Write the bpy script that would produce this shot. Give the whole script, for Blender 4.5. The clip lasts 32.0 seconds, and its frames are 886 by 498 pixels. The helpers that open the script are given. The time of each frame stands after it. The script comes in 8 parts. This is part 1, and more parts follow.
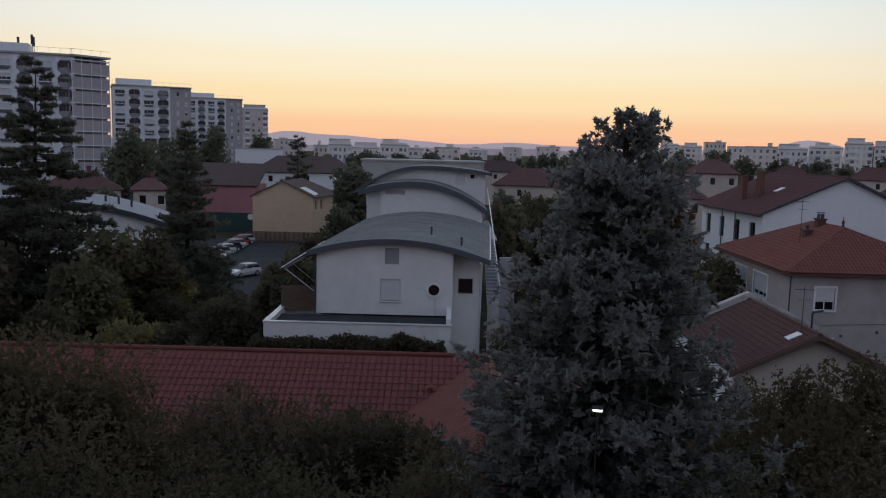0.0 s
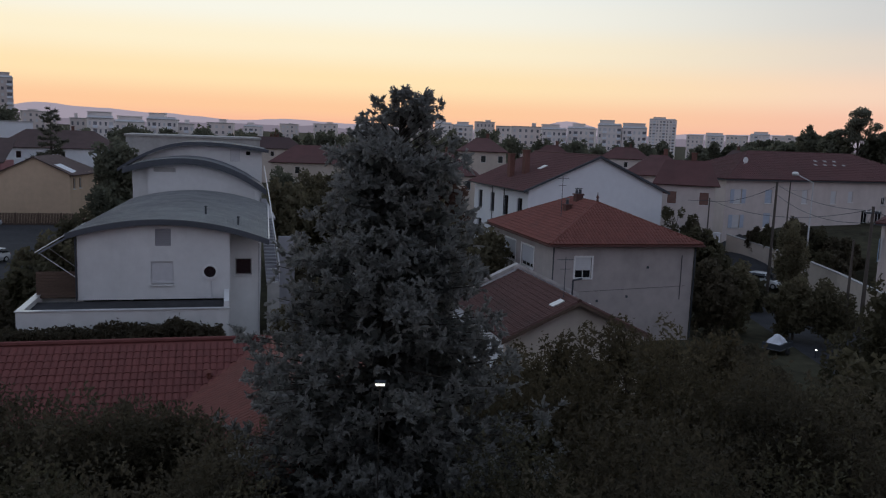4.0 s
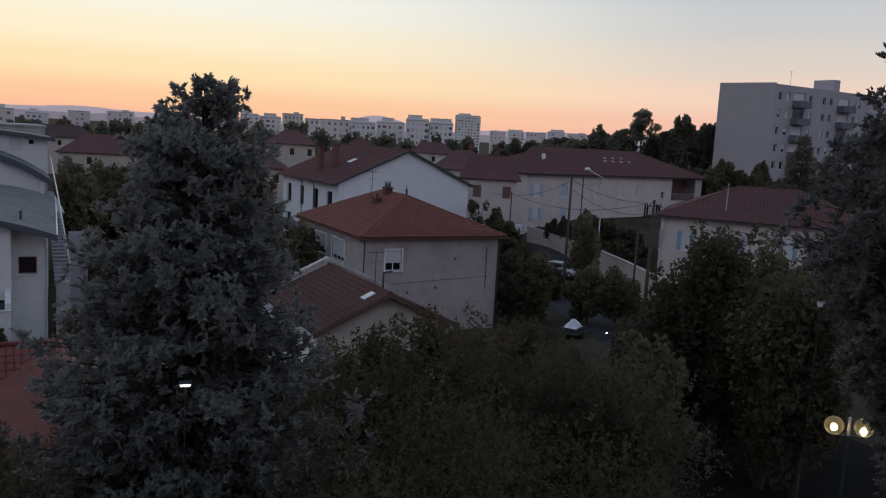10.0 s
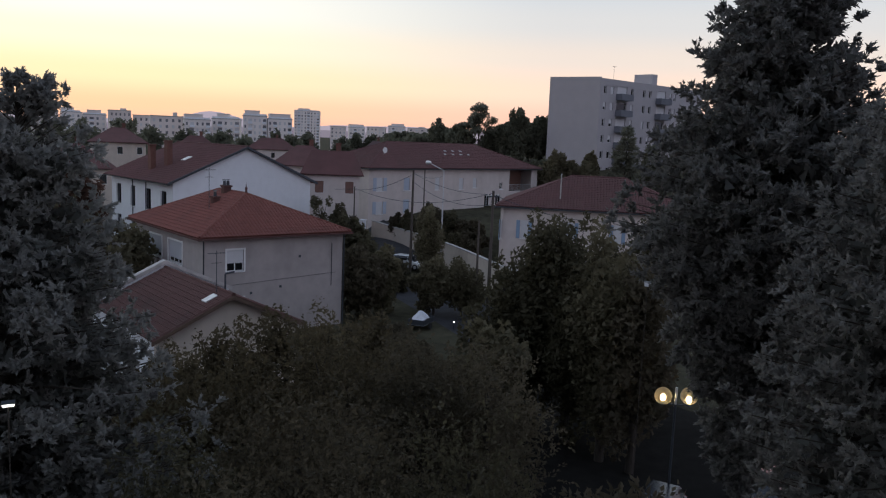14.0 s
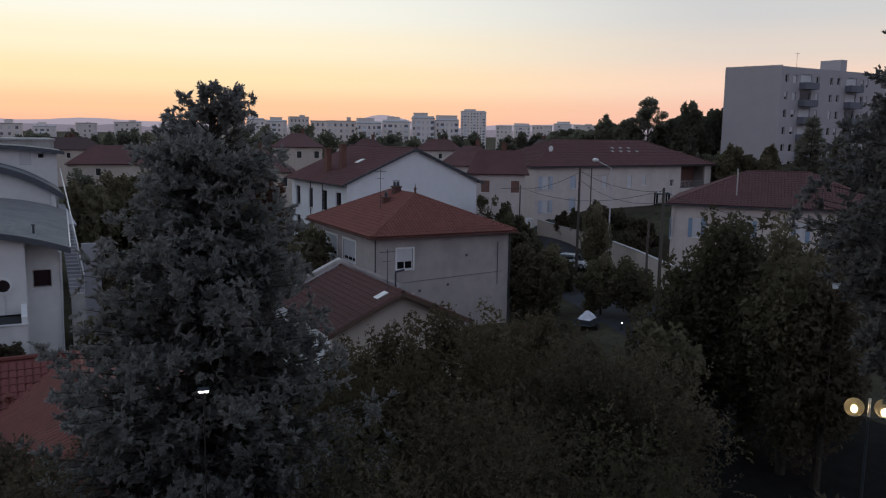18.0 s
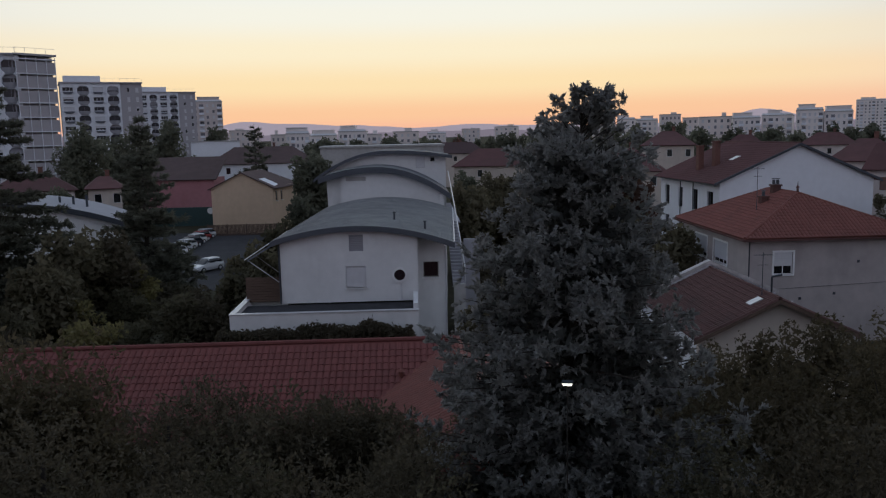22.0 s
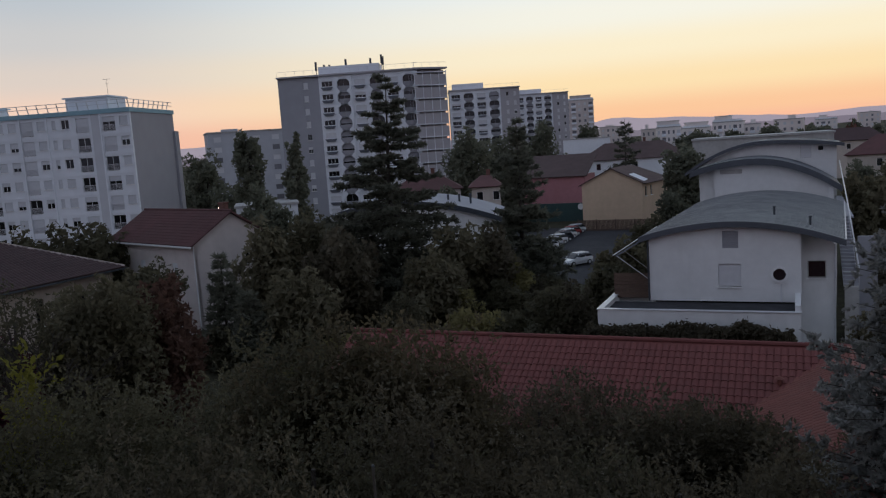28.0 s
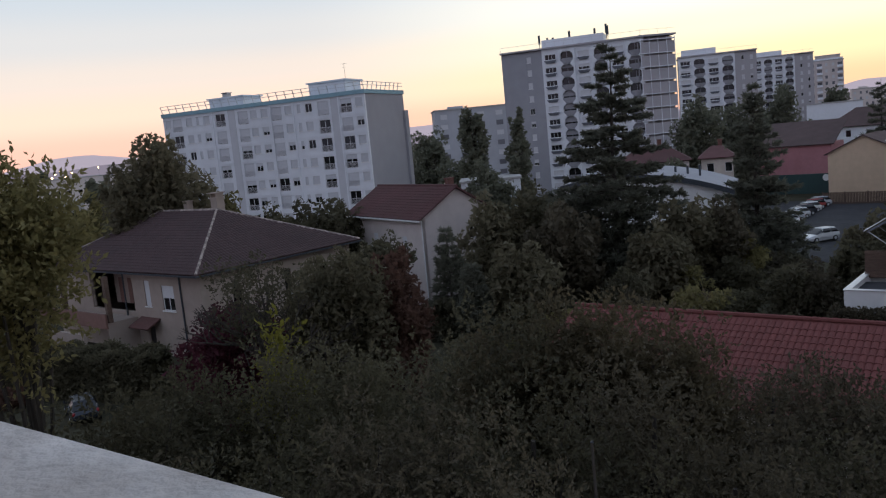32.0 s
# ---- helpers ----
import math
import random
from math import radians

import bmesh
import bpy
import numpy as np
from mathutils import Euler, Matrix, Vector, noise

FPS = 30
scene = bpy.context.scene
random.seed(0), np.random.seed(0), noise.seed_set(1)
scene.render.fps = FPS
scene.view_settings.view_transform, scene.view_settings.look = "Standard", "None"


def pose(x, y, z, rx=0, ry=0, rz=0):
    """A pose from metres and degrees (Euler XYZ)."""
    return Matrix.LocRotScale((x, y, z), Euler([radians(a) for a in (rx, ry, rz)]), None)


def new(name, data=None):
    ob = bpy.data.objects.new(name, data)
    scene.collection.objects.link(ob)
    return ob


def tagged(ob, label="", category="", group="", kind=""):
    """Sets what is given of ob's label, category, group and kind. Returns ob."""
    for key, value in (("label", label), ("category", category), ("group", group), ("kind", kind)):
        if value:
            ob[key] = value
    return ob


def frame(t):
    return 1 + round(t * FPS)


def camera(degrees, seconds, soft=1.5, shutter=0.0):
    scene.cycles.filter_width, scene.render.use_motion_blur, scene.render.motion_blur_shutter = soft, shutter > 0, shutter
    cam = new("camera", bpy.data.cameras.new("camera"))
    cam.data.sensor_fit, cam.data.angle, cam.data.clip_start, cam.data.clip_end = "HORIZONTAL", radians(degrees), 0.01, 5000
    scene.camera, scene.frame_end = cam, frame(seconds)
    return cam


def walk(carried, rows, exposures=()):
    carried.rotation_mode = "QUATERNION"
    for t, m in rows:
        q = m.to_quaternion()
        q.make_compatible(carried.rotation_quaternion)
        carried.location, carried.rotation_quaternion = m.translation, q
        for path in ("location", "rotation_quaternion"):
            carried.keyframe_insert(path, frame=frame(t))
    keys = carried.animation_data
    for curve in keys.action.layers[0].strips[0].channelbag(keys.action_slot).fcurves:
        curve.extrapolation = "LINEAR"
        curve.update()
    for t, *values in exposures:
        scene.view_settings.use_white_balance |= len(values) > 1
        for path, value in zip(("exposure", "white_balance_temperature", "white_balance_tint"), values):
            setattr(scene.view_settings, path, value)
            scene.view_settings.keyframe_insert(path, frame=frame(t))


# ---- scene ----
SOFT = 1.2
cam = camera(57.39, 32.0, soft=SOFT)
EYE = 15.0
# seconds, x, y, z from the first eye, yaw, pitch, roll
ROWS = [
    (0, -0.002, -0.002, 0.003, 0.91, -6.93, -1.36),
    (0.5, -0.020, -0.008, 0.015, -1.75, -6.97, -1.36),
    (1, -0.021, -0.003, 0.012, -5.12, -6.94, -1.78),
    (1.5, -0.017, 0.001, 0.013, -6.91, -6.92, -1.93),
    (2, -0.018, 0.006, 0.010, -8.76, -6.90, -2.20),
    (2.5, -0.006, 0.006, 0.011, -10.48, -6.85, -2.25),
    (3, -0.005, 0.011, 0.011, -11.64, -7.58, -2.29),
    (3.5, -0.009, 0.019, 0.007, -13.45, -8.05, -2.54),
    (4, -0.002, 0.023, 0.010, -14.61, -8.06, -2.09),
    (4.5, 0.003, 0.028, 0.005, -18.32, -8.07, -1.89),
    (6.5, 0.001, 0.008, 0.001, -23.41, -8.02, -2.54),
    (7, -0.001, 0.001, -0.005, -24.69, -7.98, -2.76),
    (7.5, 0.004, -0.009, -0.010, -25.63, -7.93, -2.87),
    (8, 0.003, -0.005, -0.009, -26.55, -7.92, -3.01),
    (8.5, 0.003, 0.006, -0.007, -27.01, -7.90, -3.07),
    (9, 0.007, 0.006, -0.007, -27.21, -7.90, -3.09),
    (9.5, 0.002, 0.006, -0.010, -27.50, -7.90, -3.16),
    (10, 0.005, 0.004, -0.003, -27.93, -7.90, -3.20),
    (10.5, 0.012, 0.003, -0.002, -28.20, -7.89, -3.27),
    (11, 0.009, 0.002, -0.005, -28.83, -7.86, -3.35),
    (11.5, 0.022, 0.005, -0.005, -29.96, -7.78, -3.48),
    (12, 0.031, 0.002, 0.007, -30.74, -7.77, -3.59),
    (12.5, 0.038, -0.005, 0.005, -31.49, -7.82, -3.18),
    (13, 0.044, -0.004, 0.010, -33.94, -7.79, -2.37),
    (13.5, 0.037, -0.003, 0.007, -36.88, -7.77, -2.21),
    (14, 0.021, -0.018, 0.001, -39.06, -7.74, -2.38),
    (14.5, 0.025, -0.003, 0.004, -40.78, -7.73, -2.59),
    (16.5, 0.013, 0.011, -0.008, -40.97, -7.69, -2.51),
    (17, -0.036, 0.009, -0.016, -37.65, -7.74, -2.30),
    (17.5, -0.018, 0.005, 0.000, -32.97, -7.85, -1.96),
    (18, -0.013, 0.008, 0.005, -27.50, -8.14, -0.83),
    (18.5, -0.002, 0.007, 0.006, -22.86, -8.18, -0.43),
    (19, 0.014, 0.008, 0.020, -19.79, -8.27, 0.24),
    (19.5, 0.002, -0.006, -0.001, -16.93, -8.17, 0.50),
    (20, 0.016, -0.015, -0.007, -13.16, -8.15, 0.93),
    (20.5, 0.013, -0.015, -0.006, -10.12, -8.18, 0.73),
    (21, 0.013, -0.015, -0.006, -7.92, -8.17, 0.33),
    (21.5, 0.004, -0.012, -0.004, -5.42, -8.16, 0.72),
    (22, 0.003, -0.010, -0.012, -1.99, -8.09, 1.23),
    (22.5, -0.002, -0.005, -0.008, -0.24, -8.07, 1.41),
    (23, 0.002, -0.004, -0.007, 1.79, -8.05, 1.37),
    (23.5, 0.002, -0.006, -0.011, 4.16, -8.01, 1.62),
    (24, -0.009, 0.000, -0.011, 7.30, -7.97, 2.03),
    (24.5, -0.008, -0.003, -0.006, 10.04, -7.91, 2.43),
    (25, -0.011, -0.006, -0.002, 12.08, -7.84, 2.69),
    (25.5, -0.016, -0.009, -0.004, 14.26, -7.74, 2.98),
    (27.5, -0.019, -0.008, -0.009, 21.92, -7.38, 3.62),
    (28, -0.022, -0.005, -0.008, 23.56, -7.27, 3.84),
    (28.5, -0.018, -0.005, -0.010, 25.76, -7.13, 4.12),
    (29, -0.013, -0.002, -0.009, 27.71, -6.99, 4.38),
    (29.5, -0.009, -0.000, -0.003, 29.52, -6.85, 4.65),
    (30, -0.007, 0.003, -0.002, 30.56, -6.74, 4.52),
    (30.5, -0.002, 0.006, 0.003, 32.62, -6.79, 4.66),
    (31, -0.000, 0.005, 0.003, 33.94, -7.84, 4.78),
    (31.5, -0.001, 0.007, 0.003, 36.30, -8.09, 5.05),
    (32, -0.002, 0.006, -0.001, 39.15, -7.82, 5.52),
]
EXPOSURES = [(0.0, 0.05), (4.0, 0.08), (11.0, 0.08), (13.0, 0.22), (14.5, 0.46), (16.5, 0.58), (17.2, 0.55), (18.0, 0.14), (19.5, 0.05), (30.4, 0.05), (31.2, 0.3), (32.0, 0.47)]
walk(cam, [(t, pose(x, y, EYE + z, 90 + pitch, roll, yaw)) for t, x, y, z, yaw, pitch, roll in ROWS], EXPOSURES)

# ---- dusk sky: the sun is just below the horizon, straight ahead of the first view ----
world = bpy.data.worlds.new("dusk_sky")
scene.world = world
world.use_nodes = True
wn, wl = world.node_tree.nodes, world.node_tree.links
wn.clear()


def ramp_node(nodes, stops):
    r = nodes.new("ShaderNodeValToRGB")
    r.color_ramp.interpolation = "EASE"
    while len(r.color_ramp.elements) < len(stops):
        r.color_ramp.elements.new(0.5)
    for e, (p, c) in zip(r.color_ramp.elements, stops):
        e.position = p
        e.color = (*c, 1)
    return r


def sky_world():
    coord = wn.new("ShaderNodeTexCoord")
    split = wn.new("ShaderNodeSeparateXYZ")
    wl.new(coord.outputs["Generated"], split.inputs[0])
    sunward = ramp_node(wn, [(0.0, (0.90, 0.45, 0.32)), (0.025, (0.94, 0.56, 0.325)), (0.06, (0.95, 0.735, 0.435)), (0.10, (0.94, 0.83, 0.60)), (0.14, (0.89, 0.875, 0.77)),
                             (0.19, (0.80, 0.865, 0.88)), (0.32, (0.66, 0.73, 0.78)), (1.0, (0.24, 0.30, 0.42))])
    aside = ramp_node(wn, [(0.0, (0.80, 0.43, 0.35)), (0.025, (0.86, 0.50, 0.39)), (0.06, (0.87, 0.62, 0.49)), (0.10, (0.70, 0.61, 0.545)), (0.14, (0.585, 0.58, 0.58)),
                           (0.19, (0.49, 0.54, 0.59)), (0.32, (0.43, 0.49, 0.57)), (1.0, (0.24, 0.30, 0.42))])
    behind = ramp_node(wn, [(0.0, (0.20, 0.21, 0.29)), (0.1, (0.33, 0.29, 0.36)), (0.22, (0.42, 0.40, 0.48)), (0.4, (0.36, 0.41, 0.52)), (1.0, (0.22, 0.28, 0.40))])
    for r in (sunward, aside, behind):
        wl.new(split.outputs["Z"], r.inputs[0])
    dot = wn.new("ShaderNodeVectorMath")
    dot.operation = "DOT_PRODUCT"
    wl.new(coord.outputs["Generated"], dot.inputs[0])
    dot.inputs[1].default_value = (math.sin(radians(SUN_AZ)), math.cos(radians(SUN_AZ)), 0)

    def band(lo, hi):
        m = wn.new("ShaderNodeMapRange")
        m.interpolation_type = "SMOOTHSTEP"
        m.inputs[1].default_value, m.inputs[2].default_value = lo, hi
        wl.new(dot.outputs["Value"], m.inputs[0])
        return m

    def mix(fac, a, b):
        m = wn.new("ShaderNodeMix")
        m.data_type = "RGBA"
        wl.new(fac.outputs[0], m.inputs[0])
        wl.new(a, m.inputs[6])
        wl.new(b, m.inputs[7])
        return m.outputs[2]
    c = mix(band(-0.35, 0.45), behind.outputs[0], aside.outputs[0])
    c = mix(band(0.65, 1.0), c, sunward.outputs[0])
    bg = wn.new("ShaderNodeBackground")
    bg.inputs[1].default_value = SKY_STRENGTH
    wl.new(c, bg.inputs[0])
    out = wn.new("ShaderNodeOutputWorld")
    wl.new(bg.outputs[0], out.inputs[0])


SUN_AZ, SKY_STRENGTH = -1.0, 1.0
sky_world()

# ---- materials ----
def material(name, color, rough=0.8, metal=0.0, var=0.25, scale=3.0, bump=0.0, bump_scale=40.0, spec=0.5, island=0.0, stain=0.0, stain_color=(0.05, 0.05, 0.045), random_ob=0.0, stretch=(1, 1, 1)):
    """A procedural surface: a base colour with two scales of variation, optional stains, relief, and variation from piece to piece."""
    m = bpy.data.materials.new(name)
    m.use_nodes = True
    n, l = m.node_tree.nodes, m.node_tree.links
    p = n["Principled BSDF"]
    p.inputs["Roughness"].default_value, p.inputs["Metallic"].default_value = rough, metal
    p.inputs["Specular IOR Level"].default_value = spec
    geo = n.new("ShaderNodeTexCoord")
    mp = n.new("ShaderNodeMapping")
    mp.inputs["Scale"].default_value = stretch
    l.new(geo.outputs["Object"], mp.inputs[0])
    big = n.new("ShaderNodeTexNoise")
    big.inputs["Scale"].default_value, big.inputs["Detail"].default_value = scale * 0.12, 4
    fine = n.new("ShaderNodeTexNoise")
    fine.inputs["Scale"].default_value, fine.inputs["Detail"].default_value = scale, 5
    for t in (big, fine):
        l.new(mp.outputs[0], t.inputs["Vector"])
    add = n.new("ShaderNodeMath")
    add.operation = "ADD"
    l.new(big.outputs[0], add.inputs[0])
    l.new(fine.outputs[0], add.inputs[1])
    last = add
    if island:
        gi = n.new("ShaderNodeNewGeometry")
        k = n.new("ShaderNodeMath")
        k.operation = "MULTIPLY_ADD"
        l.new(gi.outputs["Random Per Island"], k.inputs[0])
        k.inputs[1].default_value = island
        l.new(add.outputs[0], k.inputs[2])
        last = k
    if random_ob:
        oi = n.new("ShaderNodeObjectInfo")
        k = n.new("ShaderNodeMath")
        k.operation = "MULTIPLY_ADD"
        l.new(oi.outputs["Random"], k.inputs[0])
        k.inputs[1].default_value = random_ob
        l.new(last.outputs[0], k.inputs[2])
        last = k
    rng = n.new("ShaderNodeMapRange")
    top = 1.35 + island + random_ob
    rng.inputs[1].default_value, rng.inputs[2].default_value = 0.65, top
    rng.inputs[3].default_value, rng.inputs[4].default_value = 1 - var, 1 + var
    l.new(last.outputs[0], rng.inputs[0])
    mul = n.new("ShaderNodeVectorMath")
    mul.operation = "SCALE"
    mul.inputs[0].default_value = color
    l.new(rng.outputs[0], mul.inputs["Scale"])
    col = mul.outputs[0]
    if stain:
        st = n.new("ShaderNodeTexNoise")
        st.inputs["Scale"].default_value, st.inputs["Detail"].default_value = scale * 0.35, 6
        ms = n.new("ShaderNodeMapping")
        ms.inputs["Scale"].default_value = (1, 1, 0.22)
        l.new(geo.outputs["Object"], ms.inputs[0])
        l.new(ms.outputs[0], st.inputs["Vector"])
        r2 = n.new("ShaderNodeMapRange")
        r2.inputs[1].default_value, r2.inputs[2].default_value = 0.48, 0.75
        r2.inputs[4].default_value = stain
        l.new(st.outputs[0], r2.inputs[0])
        mx = n.new("ShaderNodeMix")
        mx.data_type = "RGBA"
        l.new(r2.outputs[0], mx.inputs[0])
        l.new(col, mx.inputs[6])
        mx.inputs[7].default_value = (*stain_color, 1)
        col = mx.outputs[2]
    l.new(col, p.inputs["Base Color"])
    if bump:
        bt = n.new("ShaderNodeTexNoise")
        bt.inputs["Scale"].default_value, bt.inputs["Detail"].default_value = bump_scale, 4
        l.new(mp.outputs[0], bt.inputs["Vector"])
        b = n.new("ShaderNodeBump")
        b.inputs["Strength"].default_value, b.inputs["Distance"].default_value = bump, 0.03
        l.new(bt.outputs[0], b.inputs["Height"])
        l.new(b.outputs[0], p.inputs["Normal"])
    return m


M = {}
M["grass"] = material("grass", (0.058, 0.054, 0.036), 0.95, var=0.5, scale=1.2, bump=0.6, bump_scale=12, spec=0.05)
M["asphalt"] = material("asphalt", (0.055, 0.055, 0.06), 0.9, var=0.3, scale=1.5, bump=0.2, spec=0.15, stain=0.4, stain_color=(0.03, 0.03, 0.032))
# Near-black: the shade under the trees is put into the asphalt colour.
M["yard"] = material("yard_asphalt_shade", (0.016, 0.015, 0.014), 0.95, var=0.4, scale=1.5, bump=0.3, spec=0.05)
M["white_render"] = material("white_render", (0.72, 0.72, 0.72), 0.85, var=0.06, scale=2.0, bump=0.15, bump_scale=30, stain=0.22, stain_color=(0.33, 0.33, 0.32))
M["clean_white"] = material("clean_white", (0.78, 0.80, 0.84), 0.8, var=0.05, scale=1.5, bump=0.1)
M["grey_render"] = material("grey_render", (0.42, 0.375, 0.365), 0.92, var=0.12, scale=1.6, bump=0.35, bump_scale=14, stain=0.45, stain_color=(0.22, 0.2, 0.19))
M["beige_render"] = material("beige_render", (0.56, 0.49, 0.43), 0.9, var=0.1, scale=1.5, bump=0.25, bump_scale=18, stain=0.3, stain_color=(0.32, 0.28, 0.25))
M["cream_render"] = material("cream_render", (0.64, 0.57, 0.545), 0.9, var=0.08, scale=1.5, bump=0.2, stain=0.25, stain_color=(0.36, 0.32, 0.28))
M["yellow_render"] = material("yellow_render", (0.64, 0.48, 0.34), 0.88, var=0.08, scale=1.5, bump=0.15, stain=0.15, stain_color=(0.4, 0.3, 0.2))
M["tan_render"] = material("tan_render", (0.36, 0.295, 0.255), 0.9, var=0.12, scale=1.5, bump=0.25, bump_scale=18, stain=0.35, stain_color=(0.26, 0.22, 0.19))
M["pink_render"] = material("pink_render", (0.42, 0.19, 0.21), 0.85, var=0.1, scale=1.5, stain=0.2, stain_color=(0.3, 0.1, 0.1))
M["green_panel"] = material("green_panel", (0.025, 0.06, 0.06), 0.6, var=0.15, scale=2)
M["concrete"] = material("concrete", (0.42, 0.41, 0.40), 0.9, var=0.15, scale=2.0, bump=0.3, bump_scale=25, stain=0.35, stain_color=(0.22, 0.21, 0.2))
M["ledge"] = material("ledge_concrete", (0.68, 0.64, 0.63), 0.92, var=0.2, scale=9.0, bump=0.35, bump_scale=45, stain=0.75, stain_color=(0.33, 0.27, 0.24))
M["block_white"] = material("block_white", (0.76, 0.78, 0.82), 0.85, var=0.07, scale=0.6, stain=0.2, stain_color=(0.4, 0.4, 0.42))
M["block_grey"] = material("block_grey", (0.34, 0.34, 0.37), 0.88, var=0.08, scale=0.5, stain=0.2, stain_color=(0.26, 0.26, 0.28))
M["block_dark"] = material("block_dark", (0.16, 0.17, 0.20), 0.85, var=0.15, scale=0.6)
M["slab_beige"] = material("slab_beige", (0.42, 0.40, 0.42), 0.88, var=0.06, scale=0.5, stain=0.15, stain_color=(0.34, 0.32, 0.33))
M["teal_band"] = material("teal_band", (0.25, 0.40, 0.46), 0.7, var=0.1, scale=1)
M["far_wall"] = material("far_wall", (0.70, 0.63, 0.60), 0.9, var=0.25, scale=0.15, random_ob=0.6)
M["far_white"] = material("far_white", (0.80, 0.745, 0.72), 0.9, var=0.15, scale=0.15, random_ob=0.4)
M["tile_red"] = material("tile_red", (0.17, 0.05, 0.044), 0.85, var=0.3, scale=2.0, bump=0.3, bump_scale=60, island=0.5, random_ob=0.5, stain=0.3, stain_color=(0.10, 0.05, 0.045))
M["tile_old"] = material("tile_old", (0.108, 0.05, 0.044), 0.9, var=0.35, scale=2.0, bump=0.4, bump_scale=50, island=0.6, random_ob=0.6, stain=0.5, stain_color=(0.06, 0.045, 0.04))
M["tile_orange"] = material("tile_orange", (0.19, 0.064, 0.05), 0.85, var=0.3, scale=2.0, bump=0.3, bump_scale=50, island=0.5, random_ob=0.5, stain=0.35, stain_color=(0.13, 0.06, 0.05))
M["tile_brown"] = material("tile_brown", (0.07, 0.041, 0.041), 0.9, var=0.3, scale=2.0, bump=0.4, bump_scale=50, island=0.5, random_ob=0.5, stain=0.3, stain_color=(0.05, 0.04, 0.04))
M["tile_dull"] = material("tile_dull", (0.095, 0.06, 0.057), 0.9, var=0.3, scale=0.8, random_ob=0.4, stain=0.3, stain_color=(0.06, 0.045, 0.04))
M["tile_far"] = material("tile_far", (0.11, 0.048, 0.047), 0.9, var=0.3, scale=0.8, random_ob=0.5, stain=0.3, stain_color=(0.08, 0.05, 0.045))
M["coping"] = material("worn_coping", (0.5, 0.47, 0.46), 0.9, var=0.25, scale=3, bump=0.3, bump_scale=20, stain=0.6, stain_color=(0.2, 0.18, 0.17))
M["ridge_pale"] = material("ridge_pale", (0.34, 0.28, 0.25), 0.9, var=0.6, scale=4, random_ob=1.2)
M["zinc"] = material("zinc_sheet", (0.34, 0.36, 0.37), 0.45, metal=0.6, var=0.22, scale=1.6, bump=0.15, bump_scale=8, stain=0.4, stain_color=(0.16, 0.17, 0.17))
M["zinc_dark"] = material("zinc_dark", (0.235, 0.25, 0.26), 0.5, metal=0.5, var=0.3, scale=1.2, bump=0.2, bump_scale=6, stain=0.5, stain_color=(0.13, 0.14, 0.14), stretch=(0.4, 2.0, 1))
M["dark_metal"] = material("dark_metal", (0.07, 0.08, 0.095), 0.5, metal=0.5, var=0.15, scale=3)
M["dark_fascia"] = material("dark_fascia", (0.075, 0.082, 0.098), 0.65, var=0.15, scale=2)
M["block_pale"] = material("block_pale", (0.46, 0.47, 0.51), 0.88, var=0.08, scale=0.5, stain=0.2, stain_color=(0.32, 0.32, 0.35))
M["recess_shade_grey"] = material("recess_shade_grey", (0.57, 0.575, 0.605), 0.9, var=0.07, scale=0.6, stain=0.2, stain_color=(0.36, 0.36, 0.38))
M["end_grey"] = material("end_grey", (0.34, 0.335, 0.36), 0.9, var=0.06, scale=0.5, stain=0.15, stain_color=(0.22, 0.22, 0.24))
M["pale_metal"] = material("pale_metal", (0.62, 0.62, 0.64), 0.4, metal=0.4, var=0.12, scale=4)
M["wood"] = material("brown_wood", (0.12, 0.078, 0.058), 0.8, var=0.3, scale=5, stretch=(1, 1, 4), bump=0.2)
M["pole_wood"] = material("pole_wood", (0.09, 0.075, 0.065), 0.9, var=0.3, scale=5, stretch=(1, 1, 0.2))
M["bark"] = material("bark", (0.055, 0.045, 0.038), 0.95, var=0.4, scale=6, bump=0.8, bump_scale=20, stretch=(1, 1, 0.3))
M["pvc_white"] = material("pvc_white", (0.78, 0.78, 0.78), 0.5, var=0.04, scale=3)
M["shutter_blue"] = material("shutter_blue", (0.24, 0.34, 0.48), 0.7, var=0.12, scale=3, bump=0.2)
M["shutter_ice"] = material("shutter_ice", (0.42, 0.48, 0.58), 0.7, var=0.1, scale=3)
M["shutter_grey"] = material("shutter_grey", (0.57, 0.58, 0.61), 0.65, var=0.1, scale=3, random_ob=0.3)
M["shutter_pale"] = material("shutter_pale", (0.62, 0.62, 0.64), 0.65, var=0.06, scale=3)
M["shutter_brown"] = material("shutter_brown", (0.20, 0.11, 0.09), 0.75, var=0.15, scale=3)
M["glass"] = material("window_glass", (0.012, 0.013, 0.016), 0.06, var=0.3, scale=0.7, spec=0.6)
M["far_pane"] = material("far_pane", (0.17, 0.17, 0.19), 0.35, var=0.5, scale=0.4, random_ob=0.8)
M["brick_chimney"] = material("brick_chimney", (0.16, 0.075, 0.06), 0.9, var=0.3, scale=5, bump=0.3, stain=0.3)
M["rubber"] = material("rubber", (0.02, 0.02, 0.02), 0.85)
M["tarp"] = material("white_tarp", (0.75, 0.77, 0.82), 0.6, var=0.1, scale=4, bump=0.4, bump_scale=6)
for nm, c in (("white", (0.78, 0.79, 0.8)), ("red", (0.26, 0.02, 0.025)), ("dark", (0.03, 0.035, 0.045)), ("silver", (0.45, 0.47, 0.5)), ("blue", (0.05, 0.08, 0.16))):
    M["car_" + nm] = material("car_paint_" + nm, c, 0.25, metal=0.25, var=0.03, scale=1, spec=0.6)


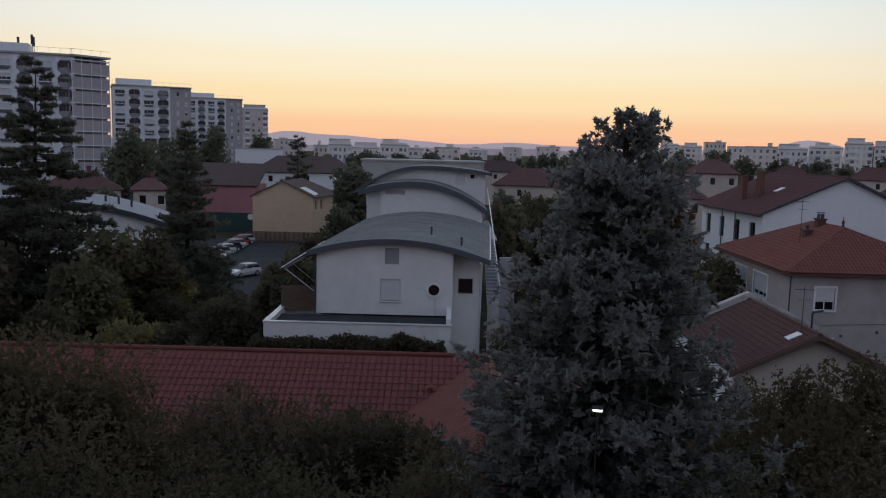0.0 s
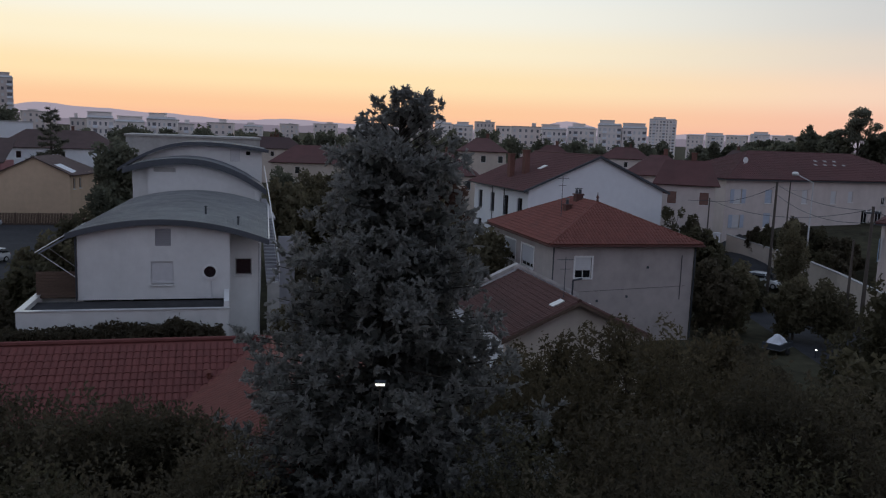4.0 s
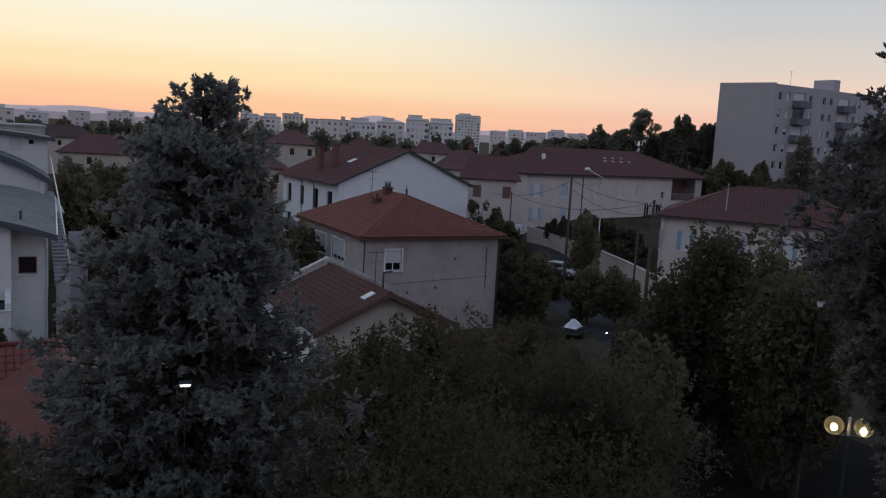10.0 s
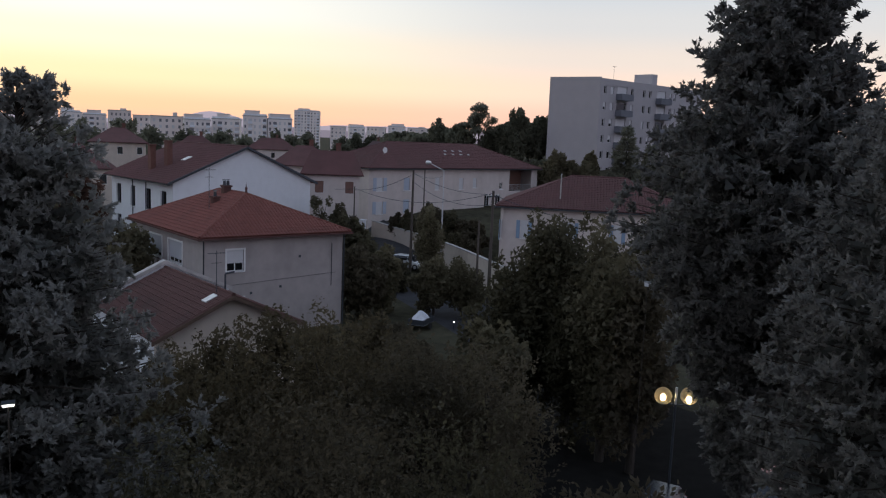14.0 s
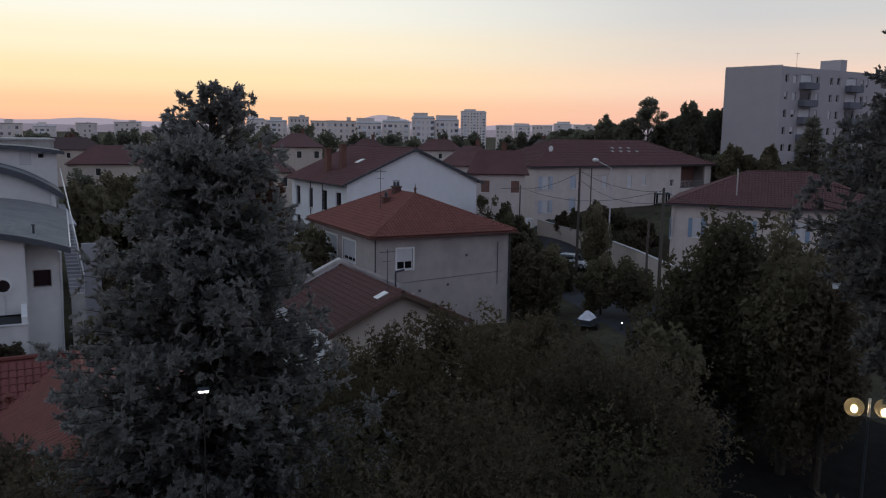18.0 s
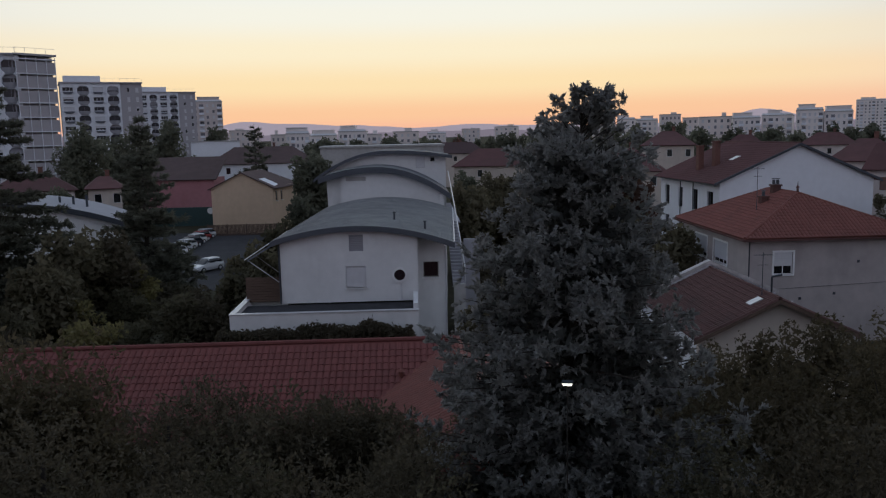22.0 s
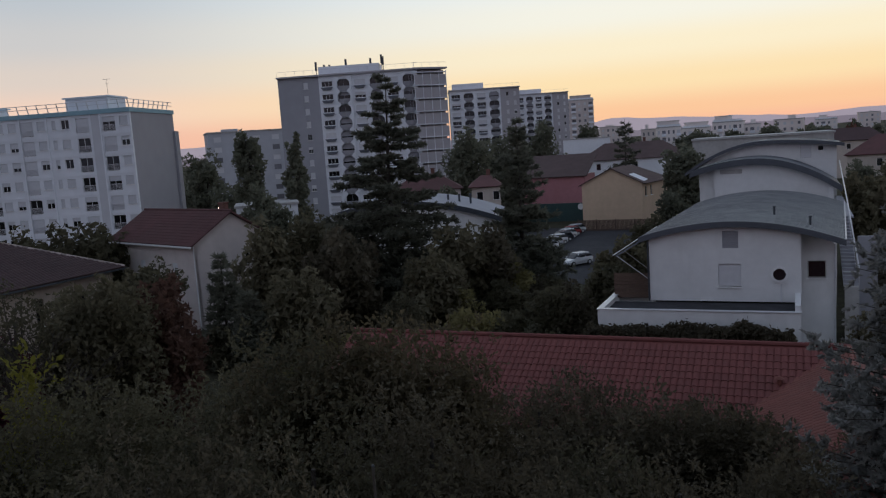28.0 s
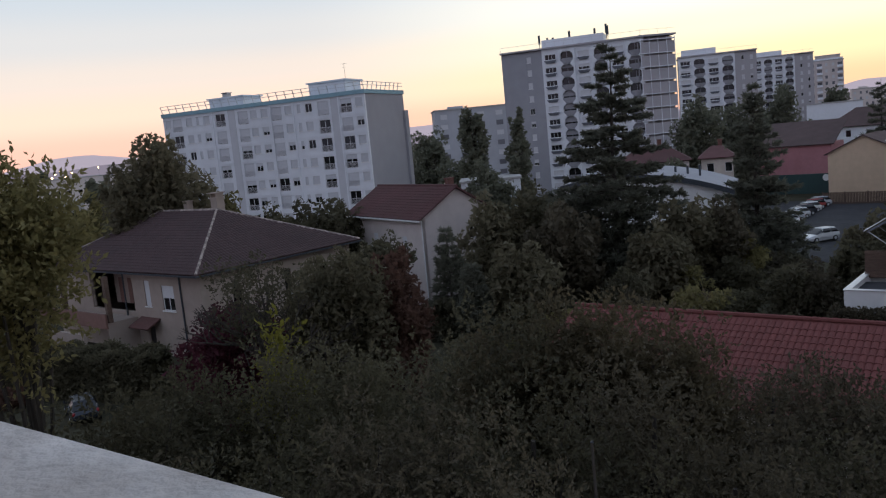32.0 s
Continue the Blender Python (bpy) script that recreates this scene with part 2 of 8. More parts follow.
def leaf_material(name, color, var=0.62):
    m = material(name, color, 0.75, var=var, scale=3.4, island=0.4, spec=0.25, random_ob=0.7)
    n, l = m.node_tree.nodes, m.node_tree.links
    p = n["Principled BSDF"]
    thin = n.new("ShaderNodeBsdfTranslucent")
    l.new(p.inputs["Base Color"].links[0].from_socket, thin.inputs["Color"])
    mx = n.new("ShaderNodeMixShader")
    mx.inputs[0].default_value = 0.48
    l.new(p.outputs[0], mx.inputs[1])
    l.new(thin.outputs[0], mx.inputs[2])
    l.new(mx.outputs[0], n["Material Output"].inputs[0])
    return m


M["leaf_olive"] = leaf_material("leaf_olive", (0.118, 0.096, 0.058))
M["leaf_green"] = leaf_material("leaf_green", (0.106, 0.096, 0.06))
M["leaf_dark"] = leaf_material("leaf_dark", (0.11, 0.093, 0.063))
# Paler tones for farther trees: the haze is put into the leaf colour.
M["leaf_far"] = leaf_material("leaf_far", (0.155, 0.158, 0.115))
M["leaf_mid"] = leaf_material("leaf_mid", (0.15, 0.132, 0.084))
M["leaf_yellow"] = leaf_material("leaf_yellow", (0.16, 0.15, 0.03))
M["leaf_red"] = leaf_material("leaf_red", (0.085, 0.024, 0.034))
M["leaf_rust"] = leaf_material("leaf_rust", (0.11, 0.06, 0.045))
M["leaf_fresh"] = leaf_material("leaf_fresh", (0.2, 0.176, 0.078))
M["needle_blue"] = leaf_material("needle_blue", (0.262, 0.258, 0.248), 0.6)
# Older inner needles, darkened further to put in the shade between the clumps.
M["needle_inner_shade"] = leaf_material("needle_inner_shade", (0.11, 0.112, 0.105))
M["needle_dark"] = leaf_material("needle_dark", (0.165, 0.166, 0.128))


def glow_material(name, color, strength):
    m = bpy.data.materials.new(name)
    m.use_nodes = True
    p = m.node_tree.nodes["Principled BSDF"]
    p.inputs["Base Color"].default_value = (*color, 1)
    p.inputs["Emission Color"].default_value = (*color, 1)
    p.inputs["Emission Strength"].default_value = strength
    return m


# Distance haze and light on the hills put in as an even glow.
M["hill"] = glow_material("far_hill_glow", (0.27, 0.235, 0.275), 1.0)
M["hill_near"] = glow_material("near_hill_glow", (0.155, 0.135, 0.165), 1.0)
M["lamp_warm"] = glow_material("lamp_warm", (1.0, 0.78, 0.48), 11.0)
M["lamp_far"] = glow_material("lamp_far", (1.0, 0.62, 0.30), 8.0)
# Glow in place of sky mirrored in a roof window, no lamp.
M["glint_glow"] = glow_material("glint_glow", (1.0, 0.97, 0.9), 1.6)
M["lamp_white"] = glow_material("lamp_white", (1.0, 0.93, 0.8), 9.0)

# ---- mesh tools ----
class MB:
    """Gathers faces for one mesh."""

    def __init__(self):
        self.v, self.f = [], []

    def face(self, *pts):
        k = len(self.v)
        self.v.extend(tuple(p) for p in pts)
        self.f.append(tuple(range(k, k + len(pts))))
        return self

    def box(self, x0, x1, y0, y1, z0, z1):
        k = len(self.v)
        self.v.extend([(x0, y0, z0), (x1, y0, z0), (x1, y1, z0), (x0, y1, z0), (x0, y0, z1), (x1, y0, z1), (x1, y1, z1), (x0, y1, z1)])
        self.f.extend(tuple(k + i for i in q) for q in ((0, 3, 2, 1), (4, 5, 6, 7), (0, 1, 5, 4), (1, 2, 6, 5), (2, 3, 7, 6), (3, 0, 4, 7)))
        return self

    def prism(self, bottom, top):
        """A closed solid between two rings of the same number of points."""
        k, n = len(self.v), len(bottom)
        self.v.extend(tuple(p) for p in bottom)
        self.v.extend(tuple(p) for p in top)
        self.f.append(tuple(k + i for i in range(n - 1, -1, -1)))
        self.f.append(tuple(k + n + i for i in range(n)))
        for i in range(n):
            j = (i + 1) % n
            self.f.append((k + i, k + j, k + n + j, k + n + i))
        return self

    def slab(self, poly, thick):
        """A sheet of that thickness under a polygon, along its own normal."""
        a, b, c = (Vector(poly[i]) for i in (0, 1, 2))
        nrm = (b - a).cross(c - a).normalized() * thick
        return self.prism([Vector(p) - nrm for p in poly], poly)

    def tube(self, a, b, r0, r1=None, n=8):
        r1 = r0 if r1 is None else r1
        a, b = Vector(a), Vector(b)
        d = (b - a).normalized()
        u = d.orthogonal().normalized()
        w = d.cross(u)
        ring = [(math.cos(2 * math.pi * i / n), math.sin(2 * math.pi * i / n)) for i in range(n)]
        return self.prism([a + (u * c + w * s) * r0 for c, s in ring], [b + (u * c + w * s) * r1 for c, s in ring])

    def pipe(self, pts, r, n=5):
        """One closed round bar along a bent line."""
        pts = [Vector(p) for p in pts]
        k = len(self.v)
        for i, p in enumerate(pts):
            d = (pts[min(i + 1, len(pts) - 1)] - pts[max(i - 1, 0)]).normalized()
            u = d.cross(Vector((0, 0, 1)))
            u = u.normalized() if u.length > 1e-4 else Vector((1, 0, 0))
            w = d.cross(u)
            self.v.extend(tuple(p + (u * math.cos(2 * math.pi * j / n) + w * math.sin(2 * math.pi * j / n)) * r) for j in range(n))
        for i in range(len(pts) - 1):
            for j in range(n):
                a, b = k + i * n + j, k + i * n + (j + 1) % n
                self.f.append((a, b, b + n, a + n))
        self.f.append(tuple(k + j for j in range(n - 1, -1, -1)))
        self.f.append(tuple(k + (len(pts) - 1) * n + j for j in range(n)))
        return self

    def ball(self, c, r, n=12, m=8, zs=1.0):
        k = len(self.v)
        c = Vector(c)
        for j in range(1, m):
            t = math.pi * j / m
            for i in range(n):
                a = 2 * math.pi * i / n
                self.v.append(tuple(c + Vector((math.sin(t) * math.cos(a), math.sin(t) * math.sin(a), math.cos(t) * zs)) * r))
        for j in range(m - 2):
            for i in range(n):
                a, b = k + j * n + i, k + j * n + (i + 1) % n
                self.f.append((a, a + n, b + n, b))
        top, bot = len(self.v), len(self.v) + 1
        self.v.extend([tuple(c + Vector((0, 0, r * zs))), tuple(c - Vector((0, 0, r * zs)))])
        for i in range(n):
            j = (i + 1) % n
            self.f.append((top, k + i, k + j))
            self.f.append((bot, k + (m - 2) * n + j, k + (m - 2) * n + i))
        return self

    def mesh(self, name, mat=None, smooth=False):
        me = bpy.data.meshes.new(name)
        me.from_pydata(self.v, [], self.f)
        if smooth:
            me.shade_smooth()
        if mat:
            me.materials.append(mat)
        return me


def thing(name, m=None, label="", category="", group="", kind=""):
    ob = new(name)
    ob.empty_display_size = 0.3
    ob.matrix_world = m or Matrix()
    return tagged(ob, label, category, group, kind)


def part(name, mb, mat, parent, label="", smooth=False):
    """One mesh object under a thing or under a part; mb is an MB or a ready mesh."""
    ob = new(name, mb.mesh(name, mat, smooth) if isinstance(mb, MB) else mb)
    ob.parent = parent
    if label:
        ob["label"] = label
    return ob


def solo(name, mb, mat, label="", category="", group="", kind="", smooth=False):
    return tagged(new(name, mb.mesh(name, mat, smooth)), label, category, group, kind)


def panel(mb, origin, along, length, z0, top, holes=(), thick=0.3, step=None):
    """An upright wall in one piece from origin along a plan direction, outer face to the right of that direction, with rectangular
    holes (s0, s1, z0, z1). top: a height or a function of the distance along it."""
    o, d = Vector((*origin[:2], 0)), Vector((*along[:2], 0)).normalized()
    inn = Vector((-d.y, d.x, 0)) * thick
    level = top if callable(top) else (lambda s: top)
    xs = {0.0, length} | {h[k] for h in holes for k in (0, 1)}
    if step:
        xs |= {length * i / step for i in range(step + 1)}
    xs = sorted(xs)
    xs = [x for i, x in enumerate(xs) if i == 0 or x - xs[i - 1] > 1e-4]
    zs = sorted({z0} | {round(h[k], 4) for h in holes for k in (2, 3)}) + [1e6]
    seen, faces = {}, {}

    def vert(s, z, q):
        key = (round(s, 4), round(z, 4), q)
        if key not in seen:
            seen[key] = len(mb.v)
            mb.v.append(tuple(o + d * s + Vector((0, 0, z)) + inn * q))
        return seen[key]

    def put(*ids):
        ids = tuple(i for k, i in enumerate(ids) if i != ids[k - 1])
        if len(set(ids)) < 3:
            return
        key = frozenset(ids)
        if key in faces:
            del faces[key]
        else:
            faces[key] = ids
    for a, b in zip(xs, xs[1:]):
        m, la, lb = (a + b) / 2, level(a), level(b)
        for lo, hi in zip(zs, zs[1:]):
            if hi < 1e5 and any(h[0] < m < h[1] and h[2] - 1e-3 < lo and hi < h[3] + 1e-3 for h in holes):
                continue
            al, ah, bl, bh = min(lo, la), min(hi, la), min(lo, lb), min(hi, lb)
            if ah - al < 1e-4 and bh - bl < 1e-4:
                continue
            A, B, C, D = vert(a, al, 0), vert(b, bl, 0), vert(b, bh, 0), vert(a, ah, 0)
            E, F, G, H = vert(a, al, 1), vert(b, bl, 1), vert(b, bh, 1), vert(a, ah, 1)
            for q in ((A, B, C, D), (F, E, H, G), (B, A, E, F), (D, C, G, H), (A, D, H, E), (C, B, F, G)):
                put(*q)
    mb.f.extend(faces.values())
    return mb


def window(parent, origin, along, s0, s1, z0, z1, depth=0.12, frame_mat="pvc_white", shut=0.0, shut_mat="shutter_pale", bars=1, sill=True, shutters="", surround=False, name="window", bar_guard=False):
    """A window set into a hole of a wall: frame, panes, sill, and a roller blind lowered over a share of it (shut) or leaves of shutters."""
    d = Vector((*along[:2], 0)).normalized()
    o = Vector((*origin[:2], 0)) + d * s0
    ang = math.atan2(d.y, d.x)
    w, h = s1 - s0, z1 - z0
    m = Matrix.Translation((o.x, o.y, z0)) @ Matrix.Rotation(ang, 4, "Z")
    t = 0.06
    fr = MB().box(0, t, depth, depth + 0.07, 0, h).box(w - t, w, depth, depth + 0.07, 0, h).box(t, w - t, depth, depth + 0.07, 0, t).box(t, w - t, depth, depth + 0.07, h - t, h)
    for k in range(bars):
        x = t + (w - 2 * t) * (k + 1) / (bars + 1)
        fr.box(x - t / 2, x + t / 2, depth, depth + 0.07, t, h - t)
    win = part(name, fr, M[frame_mat], parent)
    win.matrix_local = m
    part("pane", MB().box(t, w - t, depth + 0.03, depth + 0.045, t, h - t), M["glass"], win)
    if sill:
        part("sill", MB().box(-0.08, w + 0.08, -0.10, depth, -0.08, 0), M["pvc_white"], win)
    if surround:
        part("surround", MB().box(-0.13, -0.003, -0.035, 0.05, 0.0, h + 0.13).box(w + 0.003, w + 0.13, -0.035, 0.05, 0.0, h + 0.13).box(-0.003, w + 0.003, -0.035, 0.05, h + 0.003, h + 0.13), M["pvc_white"], win)
    if shut > 0:
        n = max(3, int(h * shut / 0.14))
        za = h - h * shut
        prof = [(depth - 0.02, za)] + [(depth - (0.043 if i % 2 else 0.038), za + h * shut * i / (2 * n)) for i in range(2 * n + 1)] + [(depth - 0.02, h)]
        part("roller_blind", MB().prism([(0.02, y, z) for y, z in prof], [(w - 0.02, y, z) for y, z in prof]), M[shut_mat], win)
    if shutters:
        lw = w / 2
        for sx in (-lw - 0.05, w + 0.05):
            s = MB().box(sx, sx + lw, -0.06, -0.02, 0, h)
            part("shutter", s, M[shutters], win)
    if bar_guard:
        k = int(w / 0.13)
        g = panel(MB(), (0, -0.06), (1, 0), w, 0.08, 0.95, [(i * w / k + 0.02, (i + 1) * w / k - 0.012, 0.12, 0.9) for i in range(k)], 0.03)
        part("railing", g, M["pale_metal"], win)
    return win


def leaf_mesh(name, pts, size, mat, rng, jitter=0.5, up=0.0, long=1.6, tri=False):
    """Many small bent leaves, each with its own turn, at the given places."""
    n = len(pts)
    a = rng.normal(size=(n, 3))
    a[:, 2] += up
    a /= np.linalg.norm(a, axis=1)[:, None]
    b = rng.normal(size=(n, 3))
    b -= a * np.sum(a * b, axis=1)[:, None]
    b /= np.linalg.norm(b, axis=1)[:, None]
    c = np.cross(a, b)
    s = (size * (1 + jitter * rng.uniform(-1, 1, n)))[:, None]
    tip, base = pts + a * s * long / 2, pts - a * s * long / 2
    mid = pts + c * s * 0.12
    if tri:
        return quads(name, np.stack([pts - a * s * 0.55 + b * s * 0.42, pts - a * s * 0.5 - b * s * 0.42, pts + a * s * 0.72], 1).reshape(-1, 3), mat, 3)
    v = np.stack([base, mid + b * s * 0.42, tip, mid - b * s * 0.42], 1).reshape(-1, 3)
    return quads(name, v, mat)


def quads(name, v, mat, per=4):
    n = len(v) // per
    me = bpy.data.meshes.new(name)
    me.vertices.add(len(v))
    me.vertices.foreach_set("co", np.ascontiguousarray(v, dtype=np.float32).ravel())
    me.loops.add(n * per)
    me.loops.foreach_set("vertex_index", np.arange(n * per, dtype=np.int32))
    me.polygons.add(n)
    me.polygons.foreach_set("loop_start", np.arange(0, n * per, per, dtype=np.int32))
    me.update(calc_edges=True)
    me.materials.append(mat)
    return me

# ---- ground ----
def smooth(a, b, x):
    t = min(1.0, max(0.0, (x - a) / (b - a)))
    return t * t * (3 - 2 * t)


def lerp_table(x, table):
    for (a, u), (b, v) in zip(table, table[1:]):
        if x <= b:
            return u + (v - u) * max(0.0, (x - a)) / (b - a)
    return table[-1][1]


def ground_h(x, y):
    """The ground is level, but climbs a hill beyond the street."""
    s = 0.6 * x + 0.8 * y
    az = math.degrees(math.atan2(x, y)) if y > 1 else (90.0 if x > 0 else -90.0)
    h = lerp_table(s, [(0, 0), (85, 0), (105, 4.9), (122, 5.4), (146, 11.5), (200, 13), (500, 6), (900, 0), (9000, 0)])
    return h * smooth(29, 37, az) * (1 - smooth(75, 110, az))


def polar(az, d):
    return d * math.sin(radians(az)), d * math.cos(radians(az))


def ground_sheet():
    rings = [0.0]
    r = 6.0
    while r < 4600:
        rings.append(r)
        r *= 1.07 if 60 < r < 260 else 1.16
    seg = 144
    mb = MB()
    for r in rings:
        for i in range(seg):
            x, y = polar(i * 360 / seg, r)
            mb.v.append((x, y, ground_h(x, y)))
    for j in range(len(rings) - 1):
        for i in range(seg):
            a, b = j * seg + i, j * seg + (i + 1) % seg
            mb.f.append((a, b, b + seg, a + seg))
    return solo("ground", mb, M["grass"], "dark dusk lawn and soil between the houses", "ground", kind="structure", smooth=True)


ground_sheet()


def sheet_on_ground(name, pts, mat, label, category, lift=0.03, cells=14):
    """A surface laid over the ground: a quadrilateral of four plan points, cut fine enough to follow the slope."""
    a, b, c, d = (Vector(p) for p in pts)
    mb = MB()
    for j in range(cells + 1):
        for i in range(cells + 1):
            u, v = i / cells, j / cells
            p = (a * (1 - u) + b * u) * (1 - v) + (d * (1 - u) + c * u) * v
            mb.v.append((p.x, p.y, ground_h(p.x, p.y) + lift))
    n = cells + 1
    for j in range(cells):
        for i in range(cells):
            mb.f.append((j * n + i, j * n + i + 1, (j + 1) * n + i + 1, (j + 1) * n + i))
    return solo(name, mb, mat, label, category, kind="structure")


sheet_on_ground("parking_surface", [(-36, 80), (-12, 80), (-16, 131), (-50, 131)], M["asphalt"], "grey asphalt car park beside the yellow house", "pavement")
sheet_on_ground("road", [(38, 40), (46, 38), (66, 104), (58, 106)], M["asphalt"], "narrow asphalt street climbing past the garden walls", "road", cells=30)
sheet_on_ground("yard_surface", [(14, 10), (40, 10), (40, 38), (14, 38)], M["yard"], "asphalt yard below the blue conifers, darkened for their shade", "pavement")


def hills():
    n = 320
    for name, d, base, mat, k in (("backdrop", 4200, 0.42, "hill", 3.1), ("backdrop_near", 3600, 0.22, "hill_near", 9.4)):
        mb = MB()
        for i in range(n + 1):
            az = -95 + 190 * i / n
            el = base + 0.24 * noise.noise((az * 0.09, k, 0)) + 0.16 * noise.noise((az * 0.27, 4.6 + k, 0)) + 0.05 * noise.noise((az * 0.9, k, 0))
            if mat == "hill":
                for c, w, h in ((-63.5, 3.2, 0.6), (23.3, 2.4, 0.8), (-8, 2.6, 0.55), (-12, 2.0, 0.6), (-4, 2.0, 0.3), (4.5, 4.0, 0.15), (36, 6, 0.3), (-40, 6, 0.5)):
                    el += h * math.exp(-((az - c) / w) ** 2)
            x, y = polar(az, d)
            mb.v.extend([(x, y, -5), (x, y, EYE + d * math.tan(radians(max(0.1, el))))])
        for i in range(n):
            mb.f.append((2 * i, 2 * i + 2, 2 * i + 3, 2 * i + 1))
        solo(name, mb, M[mat], "line of blue hills along the horizon, their haze painted as glow", "hills", kind="structure")


hills()

# ---- roofs ----
def inside(poly, x, y):
    r, n = False, len(poly)
    for i in range(n):
        (x0, y0), (x1, y1) = poly[i], poly[(i + 1) % n]
        if (y0 > y) != (y1 > y) and x < (x1 - x0) * (y - y0) / (y1 - y0) + x0:
            r = not r
    return r


def tile_slope(parent, poly, mat, tw=0.29, th=0.36, singles=0, name="roof", thick=0.1, label="", loose=0.006, rng=random.Random(4)):
    """A roof slope: poly in space, its first edge the eave, from left to right as seen from outside. A board under courses of
    curved tiles; the first `singles` tiles are objects of their own, the rest one mesh."""
    P = [Vector(p) for p in poly]
    u = (P[1] - P[0]).normalized()
    nrm = (P[1] - P[0]).cross(P[2] - P[0]).normalized()
    if nrm.z < 0:
        nrm = -nrm
    v = nrm.cross(u).normalized()
    flat = [((p - P[0]).dot(u), (p - P[0]).dot(v)) for p in P]
    base = part(name, MB().slab(P if (P[1] - P[0]).cross(P[2] - P[0]).z > 0 else P[::-1], thick), mat, parent, label)
    w0, w1 = min(f[0] for f in flat), max(f[0] for f in flat)
    h1 = max(f[1] for f in flat)
    prof = [(-0.5, 0.004), (-0.32, 0.05), (0.0, 0.07), (0.32, 0.05), (0.5, 0.004)]

    def tile_pts(jz):
        low, hi = [], []
        for a, b in prof:
            low.append((a * tw, -0.04, b + 0.028 + jz))
            hi.append((a * tw * 0.96, th, b + jz * 0.3))
        return low, hi

    def add(mb, org, jz):
        low, hi = tile_pts(jz)
        k = len(mb.v)
        for q in low + hi:
            mb.v.append(tuple(org + u * q[0] + v * q[1] + nrm * q[2]))
        m = len(low)
        for i in range(m - 1):
            mb.f.append((k + i, k + i + 1, k + m + i + 1, k + m + i))
        mb.v.extend(tuple(org + u * q[0] + v * q[1] + nrm * 0.003) for q in (low[0], low[-1]))
        mb.f.append((k + 2 * m, k + 2 * m + 1) + tuple(k + i for i in range(m - 1, -1, -1)))
    spots = []
    rows = int(h1 / th)
    for j in range(rows + 1):
        for i in range(int((w1 - w0) / tw) + 1):
            a, b = w0 + (i + 0.5) * tw, j * th
            if inside(flat, a, b + th * 0.45) and inside(flat, a, b + th * 0.75):
                spots.append((a, b))
    joined = MB()
    one = None
    for k, (a, b) in enumerate(spots):
        org = P[0] + u * a + v * b
        if singles and k >= len(spots) - singles:
            if one is None:
                m1 = MB()
                add(m1, Vector((0, 0, 0)), 0.0)
                one = m1.mesh("tile", mat)
            t = new("tile", one)
            t.parent = base
            t.location = org + nrm * rng.uniform(0, loose)
        else:
            add(joined, org, rng.uniform(0, loose))
    if joined.v:
        tagged(part("tiles", joined, mat, base), kind="stuff")
    return base


def ridge_caps(parent, a, b, mat, step=0.4, r=0.12, name="ridge"):
    """A ridge of half-round cap tiles, each a piece of its own on one shared mesh."""
    a, b = Vector(a), Vector(b)
    n = max(1, int((b - a).length / step))
    ln = (b - a).length / n
    one = MB().tube((0, 0, 0), (0, 0, ln * 1.08), r, r * 0.86, 8).mesh("ridge_tile", mat)
    base = part(name, MB().tube(a, b, r * 0.5, None, 6), mat, parent)
    q = (b - a).to_track_quat("Z", "Y")
    for i in range(n):
        t = new("ridge_tile", one)
        t.parent = base
        t.matrix_local = Matrix.LocRotScale(a + (b - a) * i / n, q, None)
    return base


def hip_roof(parent, x0, x1, y0, y1, z, ridge0, ridge1, mat, cap=None, tw=0.0, th=0.36, thick=0.14, fascia="dark_metal", singles=0):
    """Four slopes over a rectangle of eaves at height z, up to a ridge between two points."""
    A, B, C, D = Vector((x0, y0, z)), Vector((x1, y0, z)), Vector((x1, y1, z)), Vector((x0, y1, z))
    r0, r1 = Vector(ridge0), Vector(ridge1)
    if abs(r1.x - r0.x) >= abs(r1.y - r0.y):
        faces = [(A, B, r1, r0), (B, C, r1), (C, D, r0, r1), (D, A, r0)]
        hips = [(A, r0), (B, r1), (C, r1), (D, r0)]
    else:
        faces = [(A, B, r0), (B, C, r1, r0), (C, D, r1), (D, A, r0, r1)]
        hips = [(A, r0), (B, r0), (C, r1), (D, r1)]
    for i, f in enumerate(faces):
        if tw:
            tile_slope(parent, f, mat, tw, th, singles if i == 0 else 0, thick=thick)
        else:
            part("roof", MB().slab(f, thick), mat, parent)
    for a, b in hips:
        if (b - a).length > 0.3:
            ridge_caps(parent, a + (b - a) * 0.01, b, cap or mat, name="hip_ridge")
    if (r1 - r0).length > 0.3:
        ridge_caps(parent, r0, r1, cap or mat)
    g = 0.1
    part("gutter", MB().box(x0 - g, x1 + g, y0 - g, y0 - 0.01, z - 0.2, z - 0.07).box(x0 - g, x1 + g, y1 + 0.01, y1 + g, z - 0.2, z - 0.07).box(x0 - g, x0 - 0.01, y0 - 0.01, y1 + 0.01, z - 0.2, z - 0.07).box(x1 + 0.01, x1 + g, y0 - 0.01, y1 + 0.01, z - 0.2, z - 0.07), M[fascia], parent)
    part("soffit", MB().box(x0, x1, y0, y1, z - 0.17, z - 0.12), M["wood"], parent)


